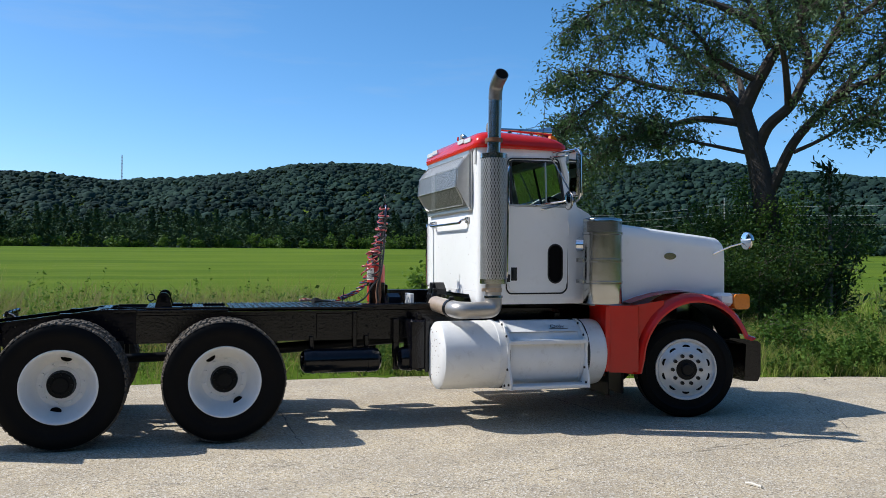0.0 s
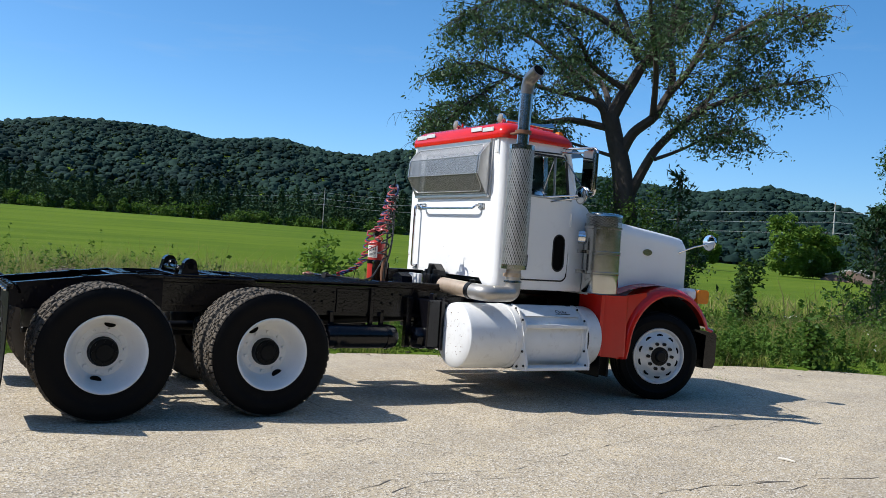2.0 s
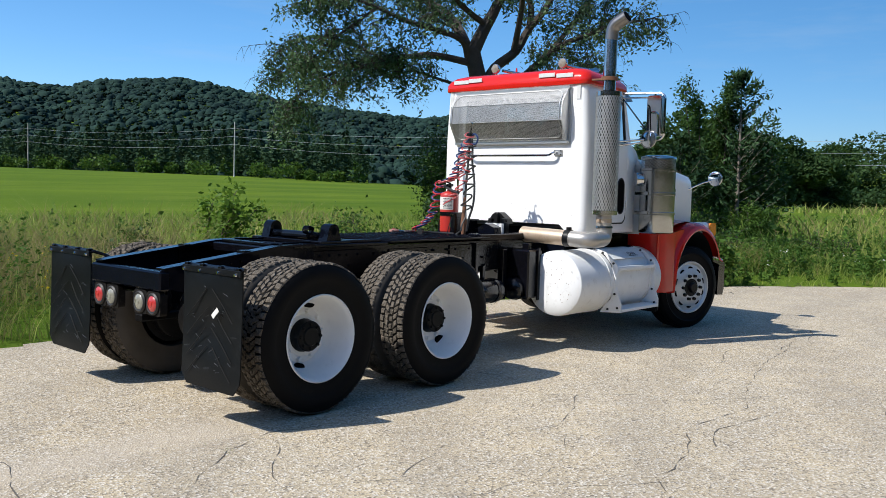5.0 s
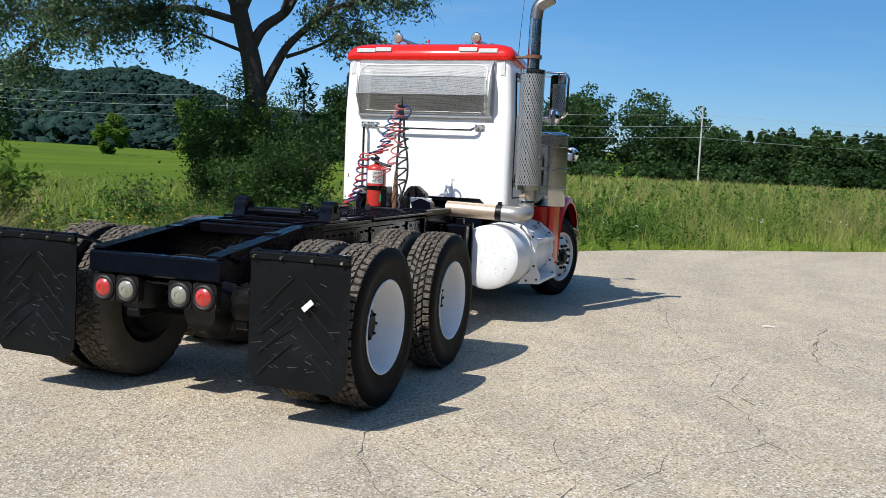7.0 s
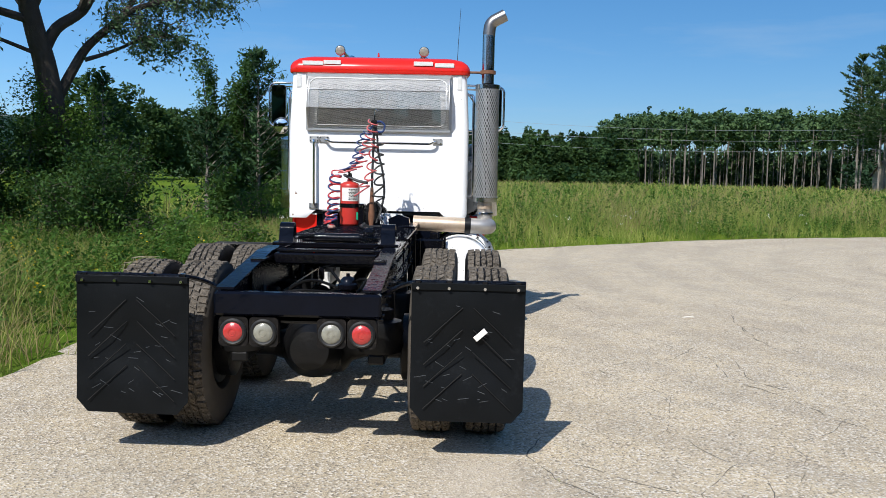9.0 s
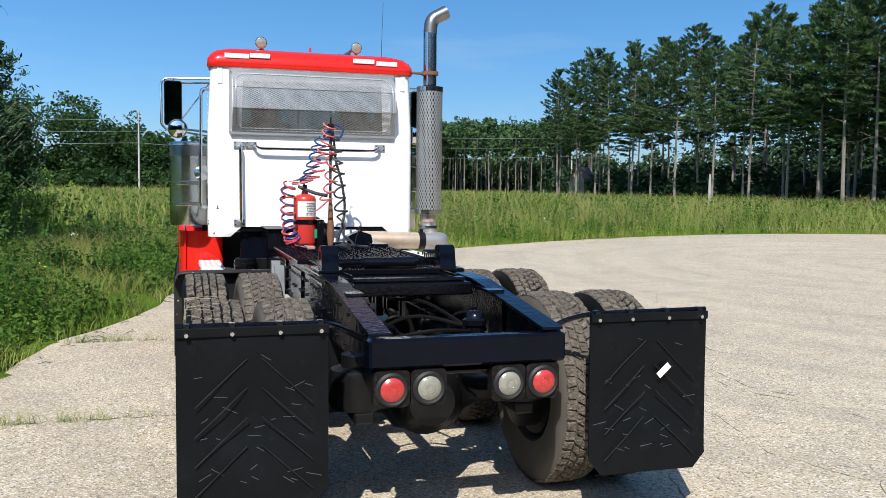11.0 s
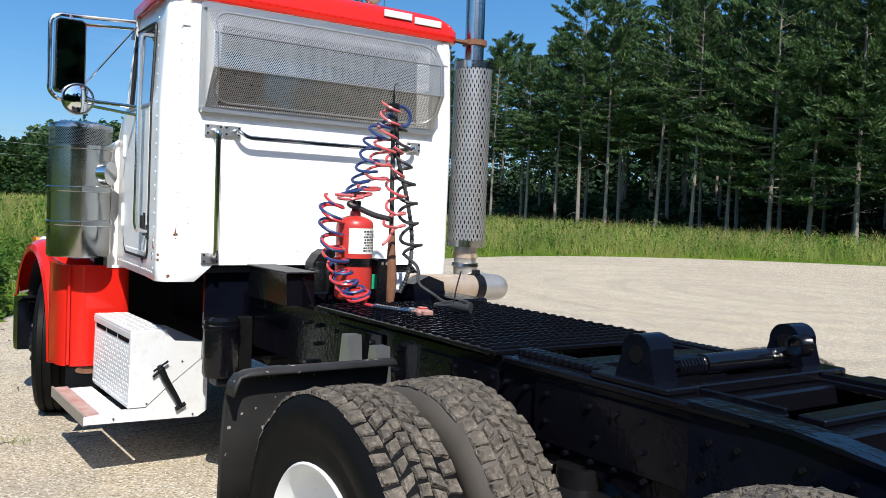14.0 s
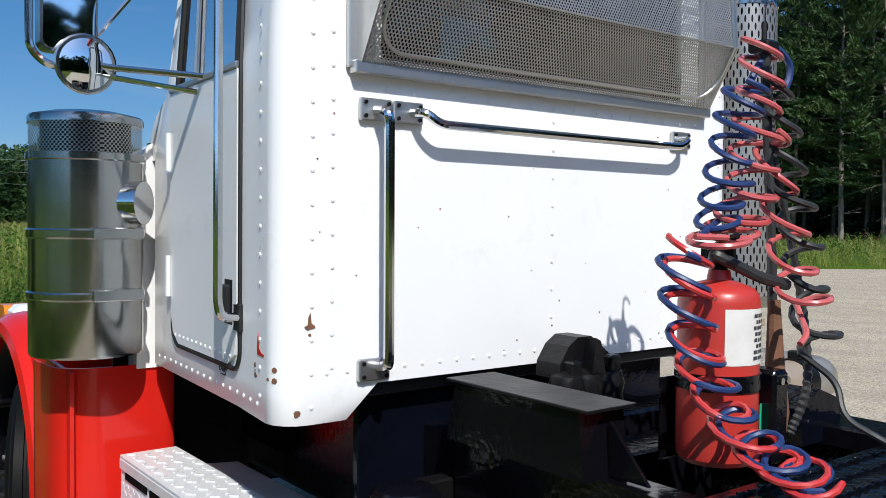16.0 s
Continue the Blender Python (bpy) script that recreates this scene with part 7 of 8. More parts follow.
# mirrors
for s in (1, -1):
    ya, yb = (1.150, 1.320) if s > 0 else (-1.320, -1.150)
    mir = part("mirror", M().prism(rounded(ya, 2.195, yb, 2.625, 0.03), 3.885, 3.945, "x"), STEEL, truck, "tall stainless side mirror on tubular arms")
    part("mirror_glass", M().prism(rounded(ya + 0.008, 2.203, yb - 0.008, 2.617, 0.025), 3.879, 3.884, "x"), MIRROR, mir)
    hoop = on(s, [(3.84, 0.88, 2.655), (3.90, 1.17, 2.650), (3.91, 1.30, 2.648), (3.91, 1.345, 2.61), (3.91, 1.345, 2.20), (3.905, 1.30, 2.155), (3.90, 1.24, 2.15)])
    part("mirror_arm", M().tube(bend(hoop, 0.04), 0.012, 8).tube(on(s, [(3.90, 1.235, 2.65), (3.90, 1.235, 2.14)]), 0.009, 6), CHROME, mir)
    part("upper_arm", M().tube(on(s, [(3.90, 1.17, 2.605), (3.80, 0.885, 2.605)]), 0.009, 6), CHROME, mir)
    part("lower_arm", M().tube(bend(on(s, [(3.91, 1.22, 2.18), (3.84, 1.13, 2.155), (3.63, 0.90, 2.125)]), 0.03), 0.011, 8).tube(on(s, [(3.90, 1.18, 2.14), (3.70, 0.90, 2.085)]), 0.009, 6), CHROME, mir)
    part("brace", M().tube(on(s, [(3.89, 1.15, 2.26), (3.80, 0.885, 2.62)]), 0.008, 6), CHROME, mir)
    cv = part("convex_mirror", M().lathe([(0.01, 0.035), (0.06, 0.025), (0.090, 0.006), (0.094, -0.004), (0.088, -0.008)], (3.86, 1.195 * s, 2.16), "x", 24), STEEL, truck, "round convex spot mirror")
    part("mirror_glass", M().lathe([(0.004, -0.018), (0.035, -0.016), (0.064, -0.012), (0.090, -0.005)], (3.86, 1.195 * s, 2.16), "x", 24), MIRROR, cv)

# hood, fenders, bumper
hood = M()
secs = []
for x, half, top, low in ((4.28, 0.90, 1.985, 1.13), (4.7, 0.875, 1.955, 1.13), (5.2, 0.84, 1.90, 1.15), (5.6, 0.80, 1.86, 1.2), (5.82, 0.775, 1.835, 1.2), (5.88, 0.755, 1.79, 1.2)):
    half_ring = [(half, low), (half, low + 0.3), (half, top - 0.14), (half - 0.012, top - 0.075), (half - 0.045, top - 0.025), (half - 0.11, top), (half - 0.35, top + 0.025), (0.0, top + 0.035)]
    secs.append([(x, y, z) for y, z in half_ring] + [(x, -y, z) for y, z in reversed(half_ring[:-1])])
hood.rings(secs)
hood_ob = part("hood", hood, WHITE, truck, "long white square-edged hood", flat=True)
part("grille", M().prism(rounded(-0.62, 0.75, 0.62, 1.76, 0.05), 5.84, 5.905, "x"), CHROME, hood_ob)
bars = M()
for i in range(24):
    bars.box(5.90, -0.57 + i * 0.0485, 0.80, 5.92, -0.555 + i * 0.0485, 1.70, 0.003)
part("grille_bars", bars, CHROME, hood_ob)
for s in (1, -1):
    part("badge", M().prism([(5.165 + 0.070 * math.cos(a), 1.635 + 0.036 * math.sin(a)) for a in np.linspace(0, 2 * math.pi, 25)[:-1]], 0.835 * s, 0.856 * s), STEEL, hood_ob, "oval metal badge")
    pts = [(x, z) for x, z in arc(5.285, 0.575, 0.668, 176, 22, 20)]
    f_ = M()
    rings_ = []
    for x, z in [(4.585, 0.465)] + pts + [(5.995, 0.795)]:
        d = Vector((x - 5.285, z - 0.53)).normalized()
        rings_.append([(x + d.x * o, y * s, z + d.y * o) for y, o in ((0.80, 0.022), (1.06, 0.020), (1.13, 0.010), (1.172, -0.020), (1.185, -0.055), (1.180, -0.075), (1.165, -0.060), (1.155, -0.030), (1.12, -0.006), (1.06, 0.004), (0.80, 0.006))])
    f_.rings(rings_)
    fen = part("fender", f_, RED, truck, "glossy red front fender")
    apron = M().prism([(4.285, 1.135), (4.285, 0.505), (4.60, 0.465), (4.63, 0.62), (4.69, 0.86), (4.79, 1.02), (4.93, 1.145), (4.93, 1.19), (4.6, 1.145)], 1.12 * s, 1.135 * s)
    part("fender_skirt", apron, RED, fen)
    back = smooth_line([(4.292, 0.76), (4.285, 0.98), (4.296, 1.07), (4.325, 1.130), (4.375, 1.162), (4.45, 1.176), (4.615, 1.182)], 5)
    part("fender_back", M().rings([[(p.x, p.y * s, z) for p in back] + [(p.x + 0.012, (p.y - 0.010) * s, z) for p in reversed(back)] for z in (0.49, 0.505, 0.80, 1.13, 1.145)]), RED, fen, angle=60)
    fl_ = part("fender_flap", M().box(4.315, min(0.74 * s, 1.13 * s), 0.27, 4.325, max(0.74 * s, 1.13 * s), 0.55, 0.003), FLAP, truck, "black rubber flap below the fender")
    part("emblem", M().prism([(0.99 * s + 0.085 * math.cos(a), 0.46 + 0.036 * math.sin(a) * (1.0 if math.sin(a) > 0 else 0.7)) for a in np.linspace(0, 2 * math.pi, 25)[:-1]], 4.306, 4.316, "x"), RUST, fl_, "plain worn oval emblem")
    part("fender_top", M().sheet(8, 3, lambda u, v: (4.6 + 1.38 * u, (0.74 + 0.30 * v) * s, 1.16 + 0.13 * math.sin(math.pi * min(1, u * 1.05 + 0.05)) - 0.02 * v)), RED, fen)
    part("wheel_liner", M().rings([[(5.285 + r * math.cos(a), y * s, 0.565 + r * math.sin(a)) for a in np.linspace(radians(12), radians(168), 14)] for y, r in ((0.70, 0.60), (1.10, 0.60))], caps=False, close=False), DARK, fen)
    ml = part("headlamp", M().box(5.63, min(0.88 * s, 1.045 * s), 1.12, 5.81, max(0.88 * s, 1.045 * s), 1.255, 0.045), WHITE, truck, "pale headlamp pod on the fender")
    part("turn_signal", M().prism(rounded(5.80, 1.085, 5.985, 1.245, 0.04), 0.93 * s, 1.055 * s), AMBER, ml, "amber turn signal")
    part("mud_guard_bracket", M().box(4.50, min(0.70 * s, 1.05 * s), 0.26, 4.53, max(0.70 * s, 1.05 * s), 0.50, 0.006), FLAP, truck)
part("bumper", M().prism([(5.84, 0.36), (6.00, 0.35), (6.035, 0.42), (6.035, 0.735), (6.00, 0.765), (5.67, 0.805), (5.67, 0.785), (5.86, 0.735)], -1.17, 1.17), BLACK, truck, "black steel front bumper")
hm = part("hood_mirror", M().lathe([(0.01, 0.06), (0.05, 0.05), (0.085, 0.02), (0.095, -0.01), (0.09, -0.02), (0.01, -0.02)], (5.98, -1.02, 1.80), "x", 24), CHROME, truck, "round chrome hood mirror on a stalk")
part("stalk", M().tube([(5.72, -0.79, 1.66), (5.86, -0.90, 1.74), (6.0, -1.0, 1.79)], 0.010, 6), CHROME, hm)
part("mirror_glass", M().lathe([(0.004, -0.034), (0.05, -0.030), (0.088, -0.021)], (5.98, -1.02, 1.80), "x", 24), MIRROR, hm)

# air cleaners
for s in (1, -1):
    cx, cy = 4.255, (1.085 if s > 0 else 1.12) * s
    up = 0.045 if s > 0 else 0.0
    base = [(0.01, 1.165), (0.185, 1.165), (0.19, 1.175), (0.19, 1.36), (0.196, 1.366), (0.196, 1.385), (0.19, 1.391), (0.19, 1.57), (0.196, 1.576), (0.196, 1.60), (0.19, 1.606), (0.19, 1.835), (0.197, 1.84), (0.197, 1.862), (0.01, 1.862)]
    ac = part("air_cleaner", M().lathe(base, (cx, cy, up), "z", 36), STEEL, truck, "polished steel canister air cleaner")
    sc = M().lathe([(0.187, -0.062), (0.187, 0.062)], (0, 0, 0), "z", 36)
    sc.f = sc.f[:-2]
    ob = part("intake_screen", sc, FINEMESH, ac, "perforated intake screen")
    ob.location = (cx, cy, 1.925 + up)
    part("lid", M().lathe([(0.01, 2.012), (0.12, 2.010), (0.186, 1.995), (0.192, 1.985), (0.192, 1.965), (0.186, 1.965), (0.01, 1.99)], (cx, cy, up), "z", 36), STEEL, ac)
    part("core", M().lathe([(0.01, 1.862), (0.15, 1.862), (0.15, 1.97), (0.01, 1.97)], (cx, cy, up), "z", 24), GRIME, ac)
    for z in (1.36 + up, 1.57 + up):
        part("clamp_strap", M().box(4.05, min(0.95 * s, 1.12 * s), z, 4.10, max(0.95 * s, 1.12 * s), z + 0.04, 0.004), STEEL, ac)
    part("intake_elbow", M().cyl((4.08, 0.94 * s, 1.74), (4.16, 1.02 * s, 1.74), 0.075, n=18), CHROME, ac)

SOOTY = surface("heat_blued_pipe", (0.34, 0.325, 0.31), (0.20, 0.185, 0.17), 5.0, 0.34, 0.9, bumps=0.1, dirt=(0.10, 0.075, 0.06), dirt_amount=0.5)
# exhaust stack, right side
mx, my = 3.115, -1.135
ELBOW = surface("dull_exhaust_steel", (0.50, 0.48, 0.45), (0.38, 0.35, 0.31), 9.0, 0.36, 0.6, bumps=0.15, dirt=(0.28, 0.20, 0.14), dirt_amount=0.35)
TANPIPE = surface("heat_tanned_pipe", (0.56, 0.48, 0.38), (0.42, 0.30, 0.20), 7.0, 0.42, 0.45, bumps=0.2, dirt=(0.27, 0.16, 0.10), dirt_amount=0.55)
muf = part("muffler", M().lathe([(0.04, 1.235), (0.074, 1.235), (0.074, 1.36), (0.10, 1.385), (0.10, 1.42), (0.10, 2.56), (0.06, 2.60), (0.058, 2.66), (0.01, 2.66)], (mx, my, 0), "z", 26), GRIME, truck, "muffler in a perforated steel heat shield")
sh = M().lathe([(0.125, -0.60), (0.125, 0.60)], (0, 0, 0), "z", 40)
sh.f = sh.f[:-2]
ob = part("heat_shield", sh, SHIELD, muf, "perforated stainless heat shield")
ob.location = (mx, my, 1.975)
for z in (1.385, 2.565):
    part("shield_band", M().lathe([(0.122, z - 0.022), (0.128, z - 0.022), (0.128, z + 0.022), (0.122, z + 0.022)], (mx, my, 0), "z", 40), STEEL, muf)
part("lower_clamp", M().lathe([(0.0745, 1.285), (0.081, 1.285), (0.081, 1.325), (0.0745, 1.325)], (mx, my, 0), "z", 24).box(mx - 0.115, my - 0.012, 1.29, mx - 0.078, my + 0.012, 1.32, 0.003), TANPIPE, muf)
part("neck", M().lathe([(0.0755, 1.24), (0.0755, 1.372)], (mx, my, 0), "z", 24), ELBOW, muf, "dull steel outlet neck")
part("neck_ring", M().lathe([(0.074, 1.23), (0.090, 1.23), (0.088, 1.25), (0.074, 1.255)], (mx, my, 0), "z", 24), STEEL, muf)
part("stack_clamp", M().lathe([(0.064, 2.70), (0.082, 2.70), (0.082, 2.735), (0.064, 2.735)], (mx, my, 0), "z", 24).box(3.09, -1.07, 2.705, 3.14, -0.93, 2.725, 0.003), RUST, muf)
path = bend([(mx, my, 2.60), (mx + 0.01, my, 3.12), (mx + 0.012, my - 0.015, 3.235), (mx + 0.016, my - 0.165, 3.315)], 0.14, 10)
st = part("exhaust_pipe", M().tube([path[0], Vector((mx + 0.0098, my, 3.11))], 0.064, 24), STEEL, truck, "tall steel exhaust pipe with an angled sooty tip")
part("stack_tip", M().tube([Vector((mx + 0.0096, my, 3.10))] + [p for p in path if p.z > 3.105], 0.0648, 24), SOOTY, st, "soot-darkened curved pipe tip")
tip, d = path[-1], (path[-1] - path[-2]).normalized()
# disc closing the pipe end, coloured as dark as the shaded inside
part("stack_mouth", M().cyl(tip - d * 0.01, tip + d * 0.002, 0.056, n=22), HOLE, st, "sooty stack mouth, a disc with its shade in the colour")
part("elbow_pipe", M().tube(bend([(mx, my, 1.25), (mx, my - 0.01, 1.12), (2.77, my - 0.05, 1.115), (2.757, -0.94, 1.1245)], 0.13, 8), 0.080, 20), ELBOW, truck, "dull steel exhaust elbow")
part("exhaust_crosspipe", M().tube(bend([(2.757, -0.95, 1.124), (2.75, -0.80, 1.13), (2.76, -0.40, 1.14)], 0.13, 8), 0.078, 20), TANPIPE, truck, "heat-tanned rust-streaked exhaust pipe")
part("pipe_clamp", M().tube([(2.758, -0.985, 1.123), (2.756, -0.925, 1.125)], 0.086, 20).box(2.73, -0.975, 1.205, 2.78, -0.94, 1.235, 0.004), GRIME, truck, "dark band clamp")
part("inner_bulkhead", M().box(4.40, 0.40, 0.60, 4.42, 0.95, 1.30, 0.004), GRIME, truck, "dark panel inside the engine bay")

# fuel tank, right side
tank = part("fuel_tank", M().lathe([(0.01, 2.600), (0.20, 2.602), (0.285, 2.612), (0.318, 2.635), (0.325, 2.665), (0.325, 4.235), (0.318, 4.265), (0.285, 4.288), (0.20, 4.298), (0.01, 4.30)], (0, -0.885, 0.675), "x", 44), OLD_WHITE, truck, "white-painted cylindrical fuel tank with steps")
for x in (3.20, 4.02):
    part("tank_strap", M().lathe([(0.3255, x - 0.035), (0.331, x - 0.035), (0.331, x + 0.035), (0.3255, x + 0.035)], (0, -0.885, 0.675), "x", 44), OLD_WHITE, tank)
    part("strap_rubber", M().lathe([(0.3258, x + 0.036), (0.334, x + 0.036), (0.334, x + 0.062), (0.3258, x + 0.062)], (0, -0.885, 0.675), "x", 44), DARK, tank)
    side_ = [(-0.98, 1.010), (-1.10, 0.978), (-1.235, 0.865), (-1.262, 0.81), (-1.238, 0.74), (-1.245, 0.60), (-1.30, 0.46), (-1.30, 0.375), (-1.06, 0.36), (-1.10, 0.42), (-1.178, 0.50), (-1.212, 0.62), (-1.212, 0.74), (-1.178, 0.855), (-1.095, 0.950), (-0.98, 0.988)]
    for y_, z_ in ((-1.07, 0.972), (-1.20, 0.87), (-1.225, 0.56), (-1.26, 0.42), (-1.15, 0.40)):
        part("bracket_bolt", M().cyl((x + 0.03 if x < 3.5 else x, y_, z_), (x + 0.018 if x < 3.5 else x - 0.012, y_, z_), 0.013, 0.010, 8), DARK, tank)
    part("step_side", M().prism(side_, x + 0.03, x + 0.05, "x") if x < 3.5 else M().prism(side_, x - 0.0, x + 0.02, "x"), OLD_WHITE, tank)
part("upper_step", M().box(3.235, -1.245, 0.79, 4.03, -1.14, 0.83, 0.006), OLD_WHITE, tank, "white tank step")
part("lower_step", M().box(3.235, -1.300, 0.375, 4.03, -1.12, 0.41, 0.006), OLD_WHITE, tank, "white tank step")
part("step_panel", M().prism([(-0.98, 0.985), (-1.13, 0.90), (-1.145, 0.905), (-0.99, 1.0)], 3.27, 3.99, "x"), OLD_WHITE, tank, "white top tread plate")
for x in (3.21, 4.0):
    part("tank_bracket", M().box(x - 0.03, -0.62, 0.55, x + 0.03, -0.43, 1.05, 0.006).tube([(x, -0.62, 0.9), (x, -0.75, 0.985), (x, -0.95, 1.005)], 0.02, 6), BLACK, truck)

# left side: battery and tool step box, filter, quarter fender
STEPMAT = surface("tread_plate_aluminium", (0.80, 0.80, 0.79), (0.70, 0.70, 0.69), 7.0, 0.42, 0.25, bumps=0.2, dirt=(0.38, 0.33, 0.28), dirt_amount=0.35)
X0, X1 = 3.35, 4.17
box_poly = [(0.55, 0.40), (0.99, 0.40), (1.000, 0.42), (0.990, 0.815), (0.98, 0.832), (0.80, 0.836), (0.748, 0.772), (0.55, 0.755)]
sb = part("step_box", M().prism(box_poly, X0 + 0.012, X1, "x"), STEPMAT, truck, "aluminium tread-plate battery and step box")
part("box_end", M().prism([(0.545, 0.36), (0.60, 0.326), (1.237, 0.338), (1.237, 0.380), (1.04, 0.405), (0.90, 0.405), (0.79, 0.505), (0.545, 0.705)], X0 + 0.002, X0 + 0.012, "x"), STEPMAT, sb)
part("cover_end", M().prism([(0.552, 0.702), (0.792, 0.512), (0.905, 0.412), (1.004, 0.412), (0.997, 0.835), (0.985, 0.846), (0.805, 0.848), (0.748, 0.783), (0.566, 0.766), (0.552, 0.758)], X0 - 0.004, X0 + 0.012, "x"), STEPMAT, sb, "bolted aluminium cover")
part("tread_step", M().box(X0 + 0.012, 1.00, 0.345, X1, 1.135, 0.380, 0.005), STEPMAT, sb)
TREADRED = surface("scuffed_red_board", (0.30, 0.075, 0.06), (0.46, 0.36, 0.31), 11.0, 0.8, bumps=0.4, dirt=(0.42, 0.36, 0.29), dirt_amount=0.6)
EDGEBROWN = surface("weathered_step_edge", (0.22, 0.18, 0.14), (0.32, 0.27, 0.21), 9.0, 0.85, bumps=0.4, dirt=(0.14, 0.11, 0.09), dirt_amount=0.4)
part("step_board", M().box(X0 + 0.012, 1.137, 0.345, X1 + 0.03, 1.222, 0.386, 0.006), TREADRED, sb, "scuffed red-painted step board")
part("step_edge", M().box(X0 + 0.012, 1.2225, 0.325, X1 + 0.04, 1.236, 0.392, 0.005), EDGEBROWN, sb, "weathered brown step edge")
part("top_lid", M().box(X0 - 0.002, 0.79, 0.837, X1, 0.996, 0.850, 0.004).box(X0 - 0.002, 0.985, 0.80, X1, 0.998, 0.838, 0.004), STEPMAT, sb)
for k in range(3):
    x = X0 + 0.05 + 0.25 * k
    part("lid_slot", M().box(x, 0.985, 0.772, x + 0.22, 0.9955, 0.796, 0.002), HOLE, sb)
dm = M()
for i in range(29):
    for j in range(13):
        x, z = X0 + 0.035 + i * 0.027, 0.43 + j * 0.0265
        m_ = Matrix.Translation((x, 1.000 - (z - 0.42) * 0.026, z)) @ Matrix.Rotation(radians(45 if (i + j) % 2 else -45), 4, "Y")
        dm.box(-0.010, -0.0015, -0.0025, 0.010, 0.0015, 0.0025, 0.001, m=m_)
for i in range(17):
    for j in range(3):
        x, y = X0 + 0.04 + i * 0.046 + 0.02 * (j % 2), 1.022 + j * 0.045
        dm.box(-0.016, -0.004, 0.0, 0.016, 0.004, 0.004, 0.0015, m=Matrix.Translation((x, y, 0.380)) @ Matrix.Rotation(radians(45 if (i + j) % 2 else -45), 4, "Z"))
    for j in range(4):
        x, y = X0 + 0.03 + i * 0.046 + 0.02 * (j % 2), 0.815 + j * 0.05
        dm.box(-0.016, -0.004, 0.0, 0.016, 0.004, 0.004, 0.0015, m=Matrix.Translation((x, y, 0.850)) @ Matrix.Rotation(radians(45 if (i + j) % 2 else -45), 4, "Z"))
tagged(part("tread_pattern", dm, STEPMAT, sb), kind="stuff")
lat = [(X0 - 0.012, 0.835, 0.645), (X0 - 0.026, 0.828, 0.625), (X0 - 0.030, 0.80, 0.565), (X0 - 0.026, 0.735, 0.455), (X0 - 0.016, 0.705, 0.40)]
part("rubber_latch", M().tube(lat, [0.014, 0.022, 0.019, 0.016, 0.014], 8).cyl((X0 - 0.03, 0.872, 0.618), (X0 - 0.03, 0.790, 0.672), 0.0065, n=8).cyl((X0 - 0.02, 0.872, 0.585), (X0 - 0.02, 0.835, 0.61), 0.0065, n=8).cyl((X0 - 0.016, 0.735, 0.385), (X0 - 0.016, 0.68, 0.415), 0.013, n=8), FLAP, sb, "black rubber T-latch")
for y, z in ((0.70, 0.66), (0.90, 0.43), (0.63, 0.345), (1.08, 0.36)):
    part("rivet", M().cyl((X0 - 0.007, y, z), (X0 + 0.004, y, z), 0.006, n=8), STEEL, sb)
part("oil_filter", M().lathe([(0.01, 0.72), (0.09, 0.722), (0.098, 0.74), (0.098, 0.98), (0.104, 0.985), (0.104, 1.005), (0.098, 1.01), (0.098, 1.03), (0.08, 1.05), (0.04, 1.056), (0.01, 1.056)], (2.93, 0.63, -0.075), "z", 24), BLACK, truck, "black canister filter")
part("filter_bracket", M().box(2.87, 0.43, 0.60, 2.99, 0.67, 0.645, 0.006).box(2.97, 0.43, 0.60, 3.03, 0.54, 0.96, 0.006), GRIME, truck)
riser = part("rail_riser", M().prism([(2.42, 1.086), (2.44, 1.25), (2.90, 1.25), (2.94, 1.086)], 0.33, 0.485), BLACK, truck)
part("riser_plate", M().box(2.40, 0.325, 1.250, 2.93, 0.495, 1.258, 0.002), GRIME, riser, "dusty steel top plate")
part("gusset", M().prism([(2.42, 1.09), (2.30, 1.09), (2.42, 1.22)], 0.39, 0.40), BLACK, riser)
part("rail_riser", M().box(1.98, -0.46, 1.086, 2.75, -0.30, 1.15, 0.008), BLACK, truck)
cm = part("cab_mount", M().prism([(-0.12, 1.225), (-0.10, 1.275), (-0.035, 1.325), (-0.005, 1.345), (0.05, 1.345), (0.09, 1.32), (0.125, 1.27), (0.13, 1.225)], 2.86, 2.96, "x").box(2.82, -0.10, 1.225, 2.90, -0.05, 1.285, 0.006).box(2.82, 0.07, 1.225, 2.90, 0.115, 1.28, 0.006).prism([(-0.02, 1.24), (0.0, 1.335), (0.02, 1.345), (0.035, 1.24)], 2.815, 2.88, "x"), GRIME, truck, "black cast cab suspension mount", smooth=False)
for y in (-0.075, 0.02, 0.10):
    part("air_bag", M().lathe([(0.02, 1.10), (0.046, 1.10), (0.056, 1.13), (0.050, 1.165), (0.056, 1.20), (0.046, 1.235), (0.02, 1.25)], (2.86, y, 0), "z", 18), GRIME, cm)
part("mount_boss", M().cyl((2.835, -0.06, 1.255), (2.87, -0.06, 1.255), 0.014, n=6).cyl((2.835, 0.09, 1.255), (2.87, 0.09, 1.255), 0.014, n=6), GRIME, cm)
part("pipe_support", M().prism([(-0.40, 1.10), (-0.20, 1.10), (-0.18, 1.20), (-0.28, 1.245), (-0.38, 1.21)], 2.28, 2.40, "x"), BLUE_BLACK, truck, "blue-black pipe support bracket")
part("cab_crossbeam", M().box(2.80, -0.44, 1.02, 2.95, 0.44, 1.11, 0.01), BLACK, truck)
part("end_cap_plate", M().box(2.52, -0.30, 1.13, 2.56, -0.08, 1.24, 0.004), OLD_WHITE, truck, "small white plate with holes")
